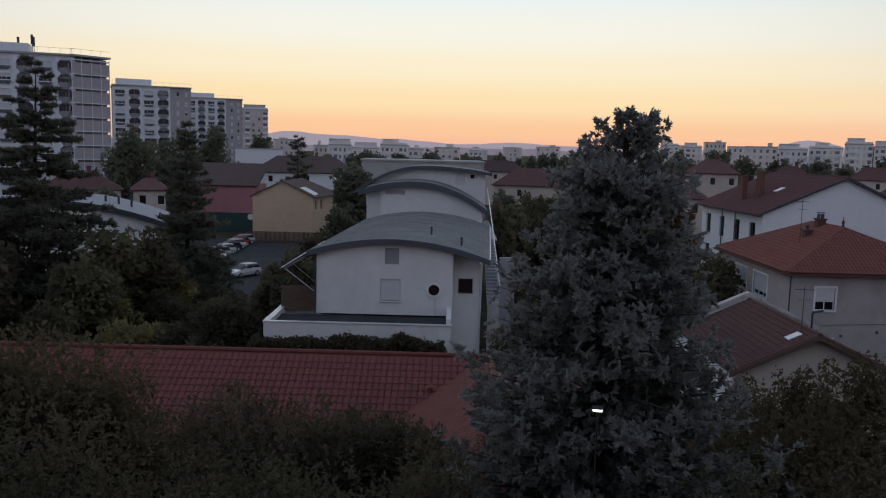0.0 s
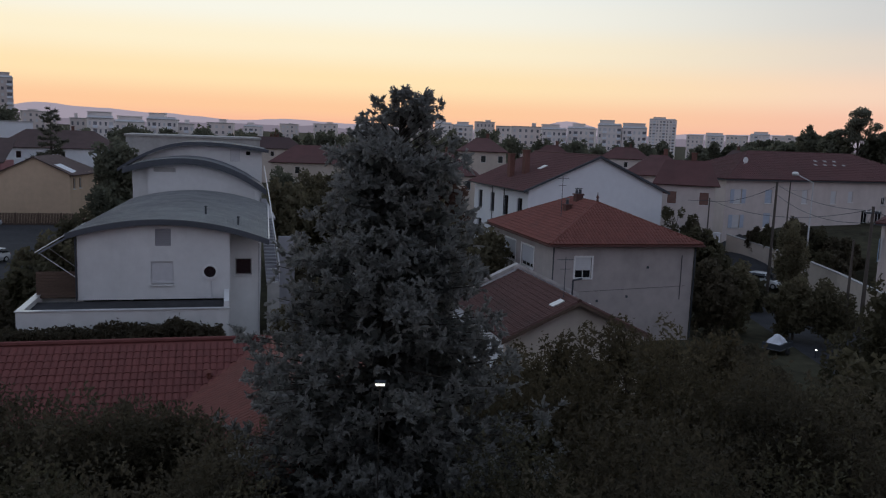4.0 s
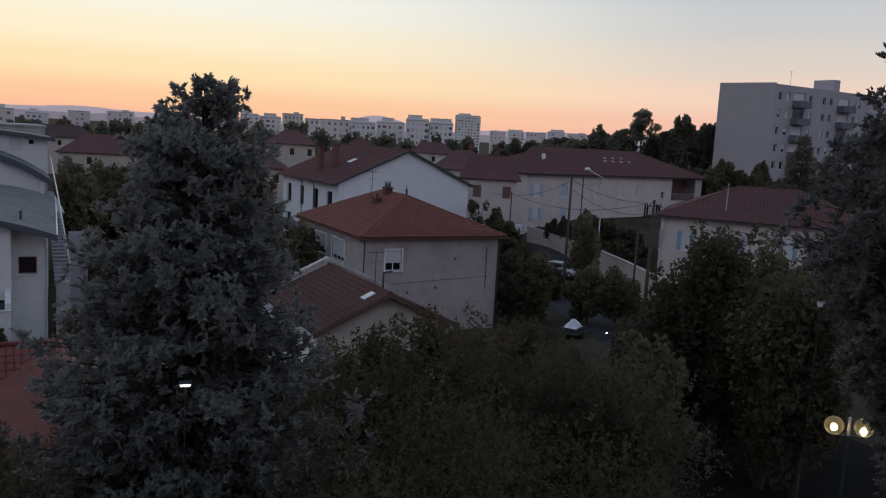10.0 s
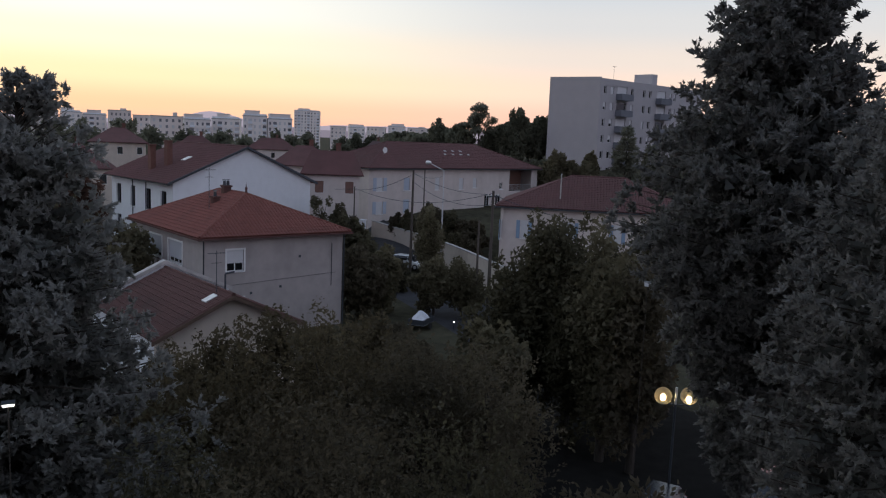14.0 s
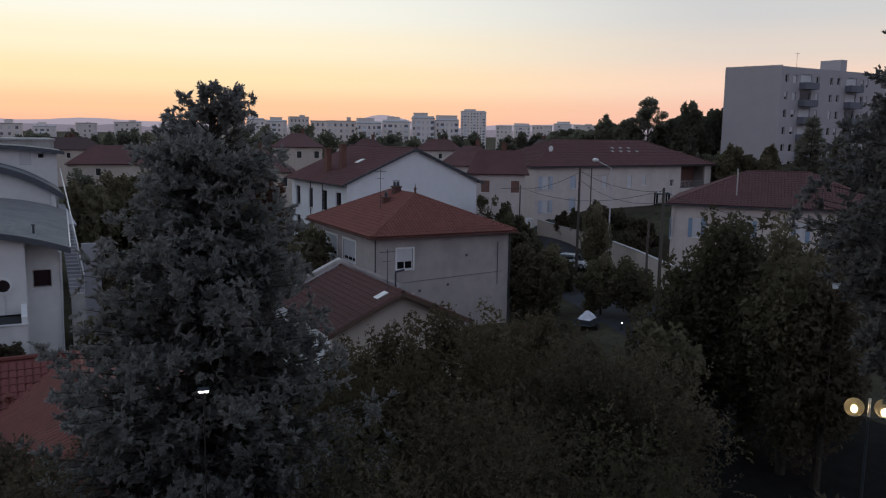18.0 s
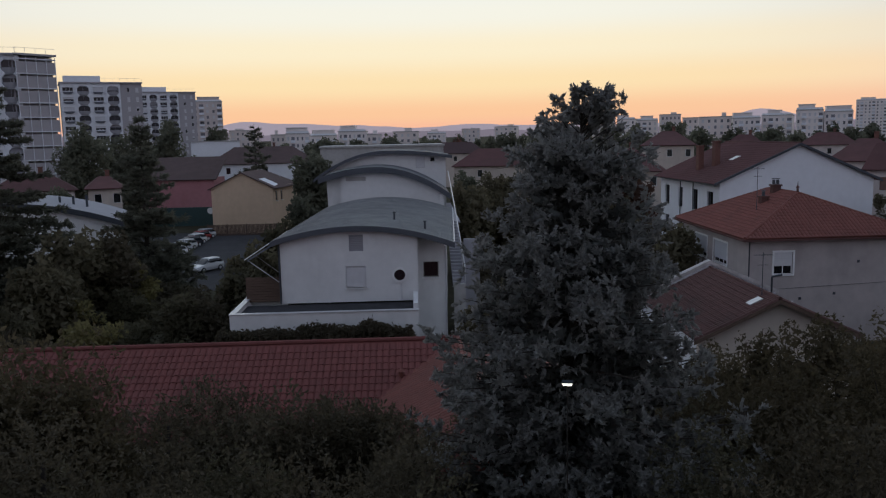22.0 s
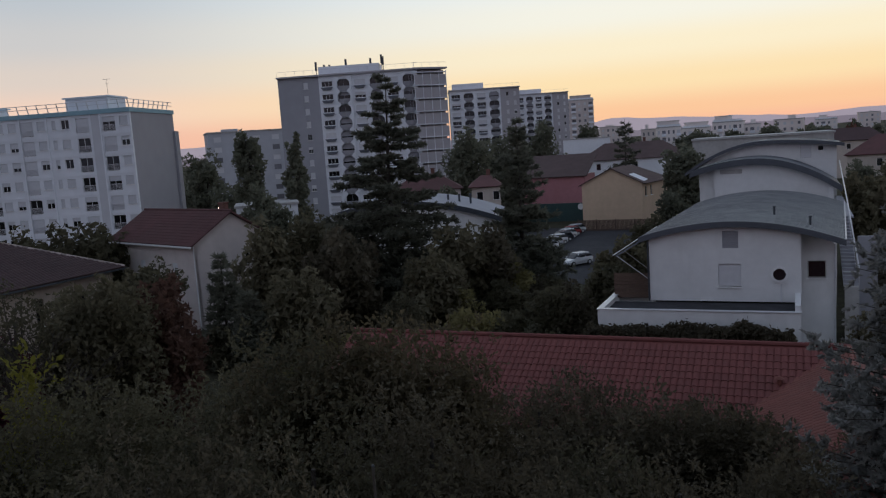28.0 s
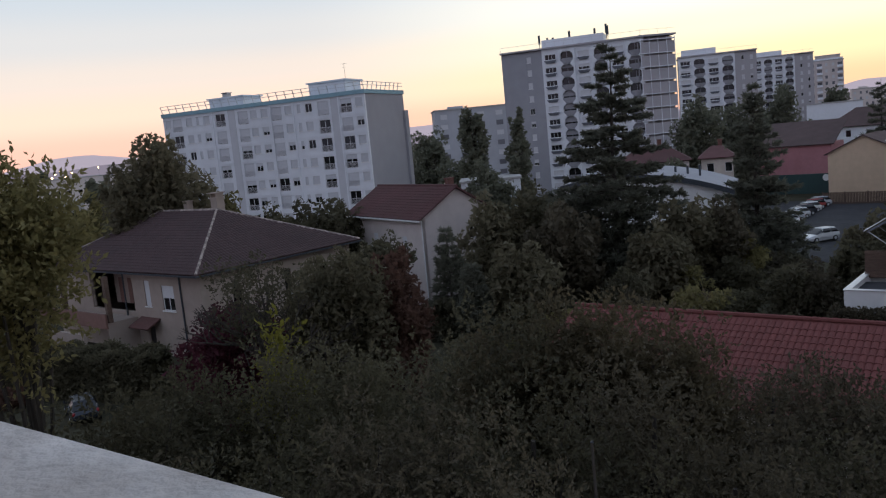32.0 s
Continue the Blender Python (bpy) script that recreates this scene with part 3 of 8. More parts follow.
def chimney(parent, x, y, z0, z1, w=0.5, d=0.5, mat="brick_chimney", pots=1):
    c = part("chimney", MB().box(x - w / 2, x + w / 2, y - d / 2, y + d / 2, z0, z1 - 0.12).box(x - w / 2 - 0.07, x + w / 2 + 0.07, y - d / 2 - 0.07, y + d / 2 + 0.07, z1 - 0.12, z1), M[mat], parent)
    for i in range(pots):
        px = x + (i - (pots - 1) / 2) * w * 0.5
        part("chimney_pot", MB().tube((px, y, z1), (px, y, z1 + 0.35), 0.13, 0.11, 10).tube((px, y, z1 + 0.4), (px, y, z1 + 0.46), 0.19, 0.15, 10), M["dark_metal"], c)
    return c


def walls4(parent, x0, x1, y0, y1, z0, z1, mat, holes=None, thick=0.3):
    """Four butted walls; holes by side: 's' along x, 'e' along y, 'n' against x, 'w' against y."""
    holes = holes or {}
    out = {}
    for side, o, d, ln in (("s", (x0, y0), (1, 0), x1 - x0), ("e", (x1, y0 + thick), (0, 1), y1 - y0 - 2 * thick), ("n", (x1, y1), (-1, 0), x1 - x0), ("w", (x0, y1 - thick), (0, -1), y1 - y0 - 2 * thick)):
        out[side] = (part("wall", panel(MB(), o, d, ln, z0, z1, holes.get(side, ()), thick), mat, parent), o, d)
    return out


def antenna(parent, x, y, z, h=2.2, name="aerial"):
    mb = MB().tube((x, y, z), (x, y, z + h), 0.025, 0.02, 6)
    mb.tube((x - 0.5, y, z + h - 0.15), (x + 0.5, y, z + h - 0.15), 0.018, None, 5)
    for i in range(7):
        xx = x - 0.45 + i * 0.15
        mb.tube((xx, y - 0.2, z + h - 0.15), (xx, y + 0.2, z + h - 0.15), 0.01, None, 4)
    mb.tube((x - 0.3, y, z + h - 0.7), (x + 0.3, y, z + h - 0.7), 0.015, None, 5)
    return part(name, mb, M["dark_metal"], parent)

# ---- the white house with barrel roofs ----
def barrel_building():
    T = thing("barrel_roof_building", None, "white rendered building under three grey barrel-vaulted metal roofs", "building")
    # front volume: x -9.1..0 wide, its recess up to x 1.95
    y0, zt = 53.3, 4.0

    def arc(x, xl=-9.15, xr=3.2, zl=8.36, crown=9.1, xc=-4.1):
        a = (zl - crown) / (xl - xc) ** 2
        return crown + a * (x - xc) ** 2
    holes = [(4.55, 5.5, 7.40, 8.50), (4.28, 5.64, 4.95, 6.42)]
    # front wall with an arched top
    wall = panel(MB(), (-9.1, y0), (1, 0), 9.1, zt, lambda s: arc(s - 9.1) - 0.22, holes, 0.3, 20)
    w = part("wall", wall, M["white_render"], T)
    lv = part("louvre", MB().box(-4.55, -3.6, y0 + 0.1, y0 + 0.16, 7.4, 8.5), M["block_grey"], T, "grey louvred vent panel")
    for i in range(9):
        part("slat", MB().prism([(-4.53, y0 + 0.06, 7.43 + i * 0.12), (-3.62, y0 + 0.06, 7.43 + i * 0.12), (-3.62, y0 + 0.1, 7.47 + i * 0.12), (-4.53, y0 + 0.1, 7.47 + i * 0.12)], [(-4.53, y0 + 0.06, 7.48 + i * 0.12), (-3.62, y0 + 0.06, 7.48 + i * 0.12), (-3.62, y0 + 0.1, 7.52 + i * 0.12), (-4.53, y0 + 0.1, 7.52 + i * 0.12)]), M["block_grey"], lv)
    window(T, (-9.1, y0), (1, 0), 4.28, 5.64, 4.95, 6.42, 0.14, shut=0.97, bars=1, sill=True)
    # round window with a deep rim
    cx, cz, r = -1.24, 5.75, 0.37
    n = 28
    circle = lambda rr, yy: [(cx + rr * math.cos(2 * math.pi * i / n), yy, cz + rr * math.sin(2 * math.pi * i / n)) for i in range(n)]
    rim = MB()
    rim.v = circle(r, y0 - 0.12) + circle(r + 0.13, y0 - 0.12) + circle(r + 0.13, y0 - 0.002) + circle(r, y0 - 0.002)
    rim.f = [(k * n + i, k * n + (i + 1) % n, (k + 1) % 4 * n + (i + 1) % n, (k + 1) % 4 * n + i) for k in range(4) for i in range(n)]
    pane = MB().prism(circle(r - 0.002, y0 - 0.02), circle(r - 0.002, y0 - 0.004))
    rw = part("round_window", rim, M["pvc_white"], T, "round window with a pale metal rim")
    part("pane", pane, M["glass"], rw)
    # downpipe under the round window
    part("stain_pipe", MB().tube((cx + 0.1, y0 - 0.03, 4.0), (cx + 0.1, y0 - 0.03, 5.15), 0.05, None, 8), M["shutter_pale"], T)
    # recess at the side with its square window
    rx0, rx1, ry = 0.0, 1.85, y0 + 1.6
    part("wall", panel(MB(), (rx0, ry), (1, 0), rx1, 0, lambda s: arc(s) - 0.35, [(0.35, 1.42, 5.25, 6.35)], 0.3, 4), M["white_render"], T)
    window(T, (rx0, ry), (1, 0), 0.35, 1.42, 5.25, 6.35, 0.12, frame_mat="concrete", bars=0, surround=False)
    part("wall", MB().box(-0.3, 0.0, y0 + 0.3, 55.2, 0, 8.2), M["white_render"], T)
    part("wall", MB().prism([(1.55, ry + 0.3, 0), (1.85, ry + 0.3, 0), (2.85, 77.8, 0), (2.55, 77.8, 0)], [(1.55, ry + 0.3, 7.4), (1.85, ry + 0.3, 7.4), (2.85, 77.8, 7.4), (2.55, 77.8, 7.4)]), M["white_render"], T)
    part("wall", MB().prism([(-9.1, y0 + 0.3, 0), (-8.8, y0 + 0.3, 0), (-7.8, 77.8, 0), (-8.1, 77.8, 0)], [(-9.1, y0 + 0.3, 8.0), (-8.8, y0 + 0.3, 8.0), (-7.8, 77.8, 8.0), (-8.1, 77.8, 8.0)]), M["white_render"], T)
    # barrel roof of standing-seam sheets
    def barrel(xl, xr, ya, yb, f, thick, mat, name="roof", n=26, label="", skew=0.0):
        dx = skew * (yb - ya)
        xs = [xl + (xr - xl) * i / n for i in range(n + 1)]
        prof = [(x, f(x) - thick) for x in xs] + [(x, f(x)) for x in reversed(xs)]
        return part(name, MB().prism([(x, ya, z) for x, z in prof], [(x + dx, yb, z) for x, z in prof]), mat, T, label)
    xl, xr = -9.6, 2.35
    f1 = lambda x: arc(x) + 0.02
    roof = barrel(xl, xr, y0 - 0.35, 77.8, f1, 0.12, M["zinc_dark"], label="curved grey zinc roof with standing seams", skew=0.042)
    for i in range(44):
        y = y0 - 0.2 + i * 0.56
        dx = 0.042 * (y - y0 + 0.35)
        xs = [xl + (xr - xl) * k / 22 for k in range(23)]
        prof = [(x + dx, f1(x) - 0.01) for x in xs] + [(x + dx, f1(x) + 0.04) for x in reversed(xs)]
        sm = MB().prism([(x, y, z) for x, z in prof], [(x, y + 0.04, z) for x, z in prof])
        part("seam", sm, M["zinc"], roof)
    barrel(xl - 0.1, xr + 0.1, y0 - 0.55, y0 - 0.35, lambda x: f1(x) + 0.03, 0.36, M["dark_fascia"], "fascia", label="dark curved metal fascia")
    # side canopy running on beyond the roof's low edge
    part("canopy", MB().slab([(-11.3, 53.2, 7.0), (-9.5, 53.2, 8.1), (-9.1, 62, 8.1), (-10.9, 62, 7.0)], 0.1), M["block_dark"], T, "sloping grey canopy beside the roof")
    for k in range(2):
        part("brace", MB().tube((-11.2 + 0.1 * k, 53.3 + 2.2 * k, 6.95), (-9.15, 53.3 + 2.2 * k, 5.4), 0.025, None, 6), M["pale_metal"], T)
    part("edge_strip", MB().tube((2.44, 52.9, 7.93), (3.47, 77.7, 7.93), 0.05, None, 6), M["pale_metal"], T, "bright metal strip along the roof edge")
    part("edge_rail", MB().tube((-11.4, 53.0, 7.05), (-10.6, 66, 7.4), 0.035, None, 6), M["pale_metal"], T)
    for px, py in ((0.55, 55.4), (-1.6, 57.8)):
        part("vent_pipe", MB().tube((px, py, f1(px) - 0.02), (px, py, f1(px) + 0.55), 0.07, None, 8).tube((px, py, f1(px) + 0.55), (px, py, f1(px) + 0.62), 0.12, 0.1, 8), M["dark_metal"], T)
    # dark plinth line of the roof lights over the second wall
    # second volume
    y2 = 78.0

    def arc2(x):
        return 11.95 - 0.052 * (x + 3.9) ** 2 if x > -3.9 else 11.95 - 0.032 * (x + 3.9) ** 2
    part("wall", panel(MB(), (-7.2, y2), (1, 0), 9.85, 7.5, lambda s: arc2(s - 7.2) - 0.3, [(0.5, 2.4, 10.7, 11.1)], 0.3, 18), M["white_render"], T)
    part("louvre", MB().box(-6.7, -4.8, y2 + 0.08, y2 + 0.14, 10.7, 11.1), M["concrete"], T)
    part("wall", MB().box(-8.5, -7.21, y2 + 0.4, y2 + 7.9, 0, 11.2), M["white_render"], T)
    part("wall", MB().box(2.35, 2.65, y2 + 0.31, y2 + 7.9, 0, 9.3), M["white_render"], T)
    part("pier", MB().box(2.25, 2.65, y2 - 0.4, y2 - 0.01, 7.4, 9.3), M["white_render"], T)
    barrel(-9.2, 3.2, y2 - 0.25, 85.8, lambda x: arc2(x) + 0.02, 0.14, M["dark_fascia"])
    barrel(-9.3, 3.3, y2 - 0.7, y2 - 0.25, lambda x: arc2(x) + 0.07, 0.56, M["dark_fascia"], "fascia")
    # third volume
    y3 = 86.0

    def arc3(x):
        return 13.32 - 0.0127 * (x + 3.1) ** 2 if x > -3.1 else 13.32 - 0.049 * (x + 3.1) ** 2
    part("wall", panel(MB(), (-9.4, y3), (1, 0), 12.6, 9.0, lambda s: arc3(s - 9.4) - 0.28, [(9.45, 10.4, 11.5, 12.75), (10.95, 11.5, 12.1, 12.6)], 0.3, 20), M["white_render"], T)
    window(T, (-9.4, y3), (1, 0), 9.45, 10.4, 11.5, 12.75, 0.1, frame_mat="concrete", shut=0.98, bars=0, sill=False)
    window(T, (-9.4, y3), (1, 0), 10.95, 11.5, 12.1, 12.6, 0.12, bars=0, sill=False)
    part("wall", MB().box(2.9, 3.2, y3 + 0.31, 96, 0, 12.6), M["white_render"], T)
    part("wall", MB().box(-9.4, -9.1, y3 + 0.31, 96, 0, 11.0), M["white_render"], T)
    barrel(-10.6, 3.75, y3 - 0.3, 96.2, lambda x: arc3(x) + 0.02, 0.14, M["dark_fascia"])
    barrel(-10.7, 3.85, y3 - 0.8, y3 - 0.3, lambda x: arc3(x) + 0.07, 0.32, M["dark_fascia"], "fascia")
    part("wall", MB().box(-9.1, 2.9, 95.7, 96, 0, 11.5), M["white_render"], T)
    # ground floor with the parapet terrace
    px0, px1, py = -11.7, -0.05, 49.2
    part("terrace_wall", panel(MB(), (px0, py), (1, 0), px1 - px0, 0, 4.2, (), 0.3), M["white_render"], T)
    part("terrace_wall", MB().box(px0, px0 + 0.3, py + 0.3, 54.5, 0, 4.2), M["white_render"], T)
    part("terrace_wall", MB().box(px1 - 0.3, px1, py + 0.3, y0, 0, 4.6), M["white_render"], T)
    part("coping", MB().box(px0 - 0.05, px1 + 0.05, py - 0.05, py + 0.34, 4.204, 4.25), M["pale_metal"], T, "pale metal coping")
    part("coping", MB().box(px0 - 0.05, px0 + 0.35, py + 0.34, 54.6, 4.204, 4.25), M["pale_metal"], T)
    part("terrace_floor", MB().box(px0 + 0.3, px1 - 0.3, py + 0.3, y0 - 0.02, 3.7, 3.9), M["asphalt"], T, "dark gravel terrace roof")
    part("wall", MB().box(-11.7, -9.1, 54.6, 60, 0, 4.5), M["white_render"], T)
    # wooden screen on the terrace
    scr = part("wooden_screen", MB().box(-11.6, -9.15, 54.01, 54.04, 4.0, 5.7), M["wood"], T, "brown slatted wooden screen")
    for i in range(9):
        part("slat", MB().box(-11.6, -9.15, 53.96, 54.0, 4.05 + i * 0.18, 4.19 + i * 0.18), M["wood"], scr)
    part("downpipe", MB().tube((-9.17, y0 - 0.06, 4.0), (-9.17, y0 - 0.06, 7.9), 0.06, None, 8), M["dark_metal"], T)
    part("downpipe", MB().tube((1.9, ry - 0.08, 0), (1.9, ry - 0.08, 7.4), 0.06, None, 8), M["pale_metal"], T)
    # outside stair up to a gangway along the far side, with pale handrails
    st = part("outside_stair", MB().box(2.5, 3.3, 55.8, 56.4, 0, 4.5), M["concrete"], T, "concrete outside stair with pale handrails")
    for i in range(19):
        y = 56.4 + i * 0.5
        part("step", MB().box(2.45, 3.3, y, y + 0.5, 4.4 + i * 0.175, 4.58 + i * 0.175), M["block_grey"], st)
    part("gangway", MB().box(2.95, 3.55, 65.9, 84, 7.75, 7.9), M["block_grey"], st)
    part("handrail", MB().pipe([(3.3, 56, 5.7), (3.12, 66, 9.1), (3.34, 84, 11.2)], 0.05, 6), M["pale_metal"], st, "pale steel handrail")
    part("handrail", MB().tube((2.45, 56.2, 5.4), (3.3, 56.2, 5.4), 0.03, None, 6), M["pale_metal"], st)
    for i in range(10):
        u = i / 9
        x, y, z = 3.3 - 0.18 * u, 56 + 10 * u, 5.7 + 3.4 * u
        part("baluster", MB().tube((x, y, z - 1.15), (x, y, z), 0.022, None, 5), M["pale_metal"], st)
    part("landing_wall", MB().box(3.36, 4.5, 58.2, 58.5, 0, 7.4), M["block_grey"], T)
    return T


barrel_building()


# ---- the low building with the red tiled roof ----
def red_roof_building():
    T = thing("tiled_low_building", None, "long low building under a red clay tile roof", "building")
    zr, yr, xv, sl, hw = 5.5, 36.9, 1.8, 0.48, 5.4
    xl = -22.0
    ze = zr - sl * hw
    M0 = M["tile_red"]
    # main front slope up to the valley, back slope, wing slopes
    tile_slope(T, [(xl, yr - hw, ze), (xv - hw, yr - hw, ze), (xv, yr, zr), (xl, yr, zr)], M0, 0.29, 0.44, 300, label="sloping roof of red clay tiles")
    part("roof", MB().slab([(xv + hw, yr + hw, ze), (xl, yr + hw, ze), (xl, yr, zr), (xv, yr, zr)], 0.12), M0, T)
    tile_slope(T, [(xv - hw, yr - hw, ze), (xv - hw, 22.0, ze), (xv, 22.0, zr), (xv, yr, zr)][::1], M["tile_orange"], 0.29, 0.44, 0, label="paler sloping wing roof")
    part("roof", MB().slab([(xv + hw, 22.0, ze), (xv + hw, yr + hw, ze), (xv, yr, zr), (xv, 22.0, zr)], 0.12), M["tile_orange"], T)
    ridge_caps(T, (xl, yr, zr + 0.03), (xv, yr, zr + 0.03), M0, 0.42, 0.13)
    ridge_caps(T, (xv, 22, zr + 0.03), (xv, yr + 0.2, zr + 0.03), M["tile_orange"], 0.42, 0.13)
    part("valley", MB().slab([(xv - hw - 0.12, yr - hw, ze + 0.08), (xv - hw + 0.14, yr - hw, ze + 0.08), (xv + 0.1, yr, zr + 0.08), (xv - 0.16, yr, zr + 0.08)], 0.03), M["tile_orange"], T)
    for o, d, ln in (((xl + 0.4, yr - hw + 0.5), (1, 0), xv - hw - xl), ((xv - hw + 0.4, 22.4), (1, 0), 2 * hw - 0.8)):
        part("wall", panel(MB(), o, d, ln, 0, ze - 0.06, (), 0.3), M["beige_render"], T)
    part("wall", MB().box(xl + 0.4, xl + 0.7, yr - hw + 0.8, yr + hw - 0.4, 0, ze - 0.06), M["beige_render"], T)
    part("wall", MB().box(xl + 0.7, xv + hw - 0.8, yr + hw - 0.7, yr + hw - 0.4, 0, ze - 0.06), M["beige_render"], T)
    part("wall", MB().box(xv + hw - 0.7, xv + hw - 0.4, 22.7, yr + hw - 0.4, 0, ze - 0.06), M["beige_render"], T)
    part("wall", MB().box(xv - hw + 0.4, xv - hw + 0.7, 22.7, yr - hw + 0.5, 0, ze - 0.06), M["beige_render"], T)
    vx, vy = -0.87, 34.6
    vz = zr - sl * (yr - vy)
    part("roof_vent", MB().tube((vx, vy, vz), (vx, vy, vz + 0.28), 0.1, None, 10).tube((vx, vy, vz + 0.28), (vx, vy, vz + 0.38), 0.2, 0.06, 10), M["tile_orange"], T, "clay roof vent with a small cap")
    # roof window in the wing's far slope
    sx, sy = 5.3, 31.0
    sz = zr - sl * (sx - xv)
    rw = part("roof_window", MB().slab([(sx - 0.4, sy - 0.5, sz + 0.4 * sl + 0.12), (sx + 0.4, sy - 0.5, sz - 0.4 * sl + 0.12), (sx + 0.4, sy + 0.5, sz - 0.4 * sl + 0.12), (sx - 0.4, sy + 0.5, sz + 0.4 * sl + 0.12)], 0.08), M["pale_metal"], T, "small roof window that mirrors the sky")


red_roof_building()


# ---- grey house with a hipped orange roof ----
def grey_house():
    T = thing("grey_hipped_house", None, "grey rendered two-storey house under a hipped orange tile roof", "house")
    x0, x1, y0, y1, z = 22.15, 34.65, 53.6, 68.4, 7.5
    wx0, wx1, wy0, wy1 = x0 + 0.5, x1 - 0.5, y0 + 0.5, y1 - 0.5
    south = [(1.8, 3.1, 4.9, 6.45), (1.8, 3.1, 1.4, 2.9)]
    west = [(2.2, 5.6, 4.95, 6.6), (7.0, 9.7, 4.95, 6.6)]
    w = walls4(T, wx0, wx1, wy0, wy1, 0, z - 0.12, M["grey_render"], {"s": south, "w": west})
    o, d = w["s"][1:]
    window(T, o, d, 1.8, 3.1, 4.9, 6.45, 0.1, shut=0.62, bars=1, surround=True)
    window(T, o, d, 1.8, 3.1, 1.4, 2.9, 0.1, shut=0.9, bars=1, surround=True)
    o, d = w["w"][1:]
    for s0, s1, za, zb in west:
        window(T, o, d, s0, s1, za, zb, 0.1, bars=2, surround=True, shut=0.8, shut_mat="block_pale")
    hip_roof(T, x0, x1, y0, y1, z, (28.05, 58.6, 10.15), (28.05, 63.6, 10.15), M["tile_orange"], tw=0.27, th=0.38, singles=240, fascia="tile_old")
    fin = MB().tube((28.05, 58.6, 10.15), (28.05, 58.6, 10.5), 0.12, 0.07, 8).ball((28.05, 58.6, 10.55), 0.12, 8, 6).tube((28.05, 58.6, 10.6), (28.05, 58.6, 11.0), 0.05, 0.01, 6)
    part("finial", fin, M["tile_old"], T, "dark clay finial on the roof's peak")
    chimney(T, 26.2, 60.2, 8.6, 9.85, 0.5, 0.6, "tile_old", 1)
    chimney(T, 27.7, 61.5, 9.5, 10.6, 0.6, 0.6, "tile_old", 2)
    antenna(T, 25.2, 59.0, 8.7, 3.4)
    part("downpipe", MB().tube((wx1 + 0.08, wy0 - 0.08, 0), (wx1 + 0.08, wy0 - 0.08, z - 0.3), 0.06, None, 8), M["dark_metal"], T)
    part("downpipe", MB().tube((wx0 + 0.03, wy0 - 0.08, 0), (wx0 + 0.03, wy0 - 0.08, z - 0.3), 0.05, None, 8), M["dark_metal"], T)
    part("balcony", MB().box(wx1 + 0.01, wx1 + 1.0, wy0 + 2.4, wy0 + 5.4, 3.35, 3.55).box(wx1 + 0.9, wx1 + 1.0, wy0 + 2.4, wy0 + 5.4, 3.55, 4.4), M["concrete"], T)
    for sx, sz in ((3.6, 3.1), (6.0, 3.4), (7.6, 5.6)):
        part("vent_grille", MB().box(wx0 + sx, wx0 + sx + 0.18, wy0 - 0.03, wy0 - 0.002, sz, sz + 0.18), M["dark_metal"], T)
    part("cable", MB().tube((wx0 + 2.2, wy0 - 0.03, 3.9), (wx1 - 0.6, wy0 - 0.03, 4.25), 0.015, None, 5), M["dark_metal"], T)
    part("cable", MB().tube((wx1 - 1.0, wy0 - 0.04, 3.2), (wx1 - 1.0, wy0 - 0.04, 6.6), 0.03, None, 5), M["dark_metal"], T)


grey_house()


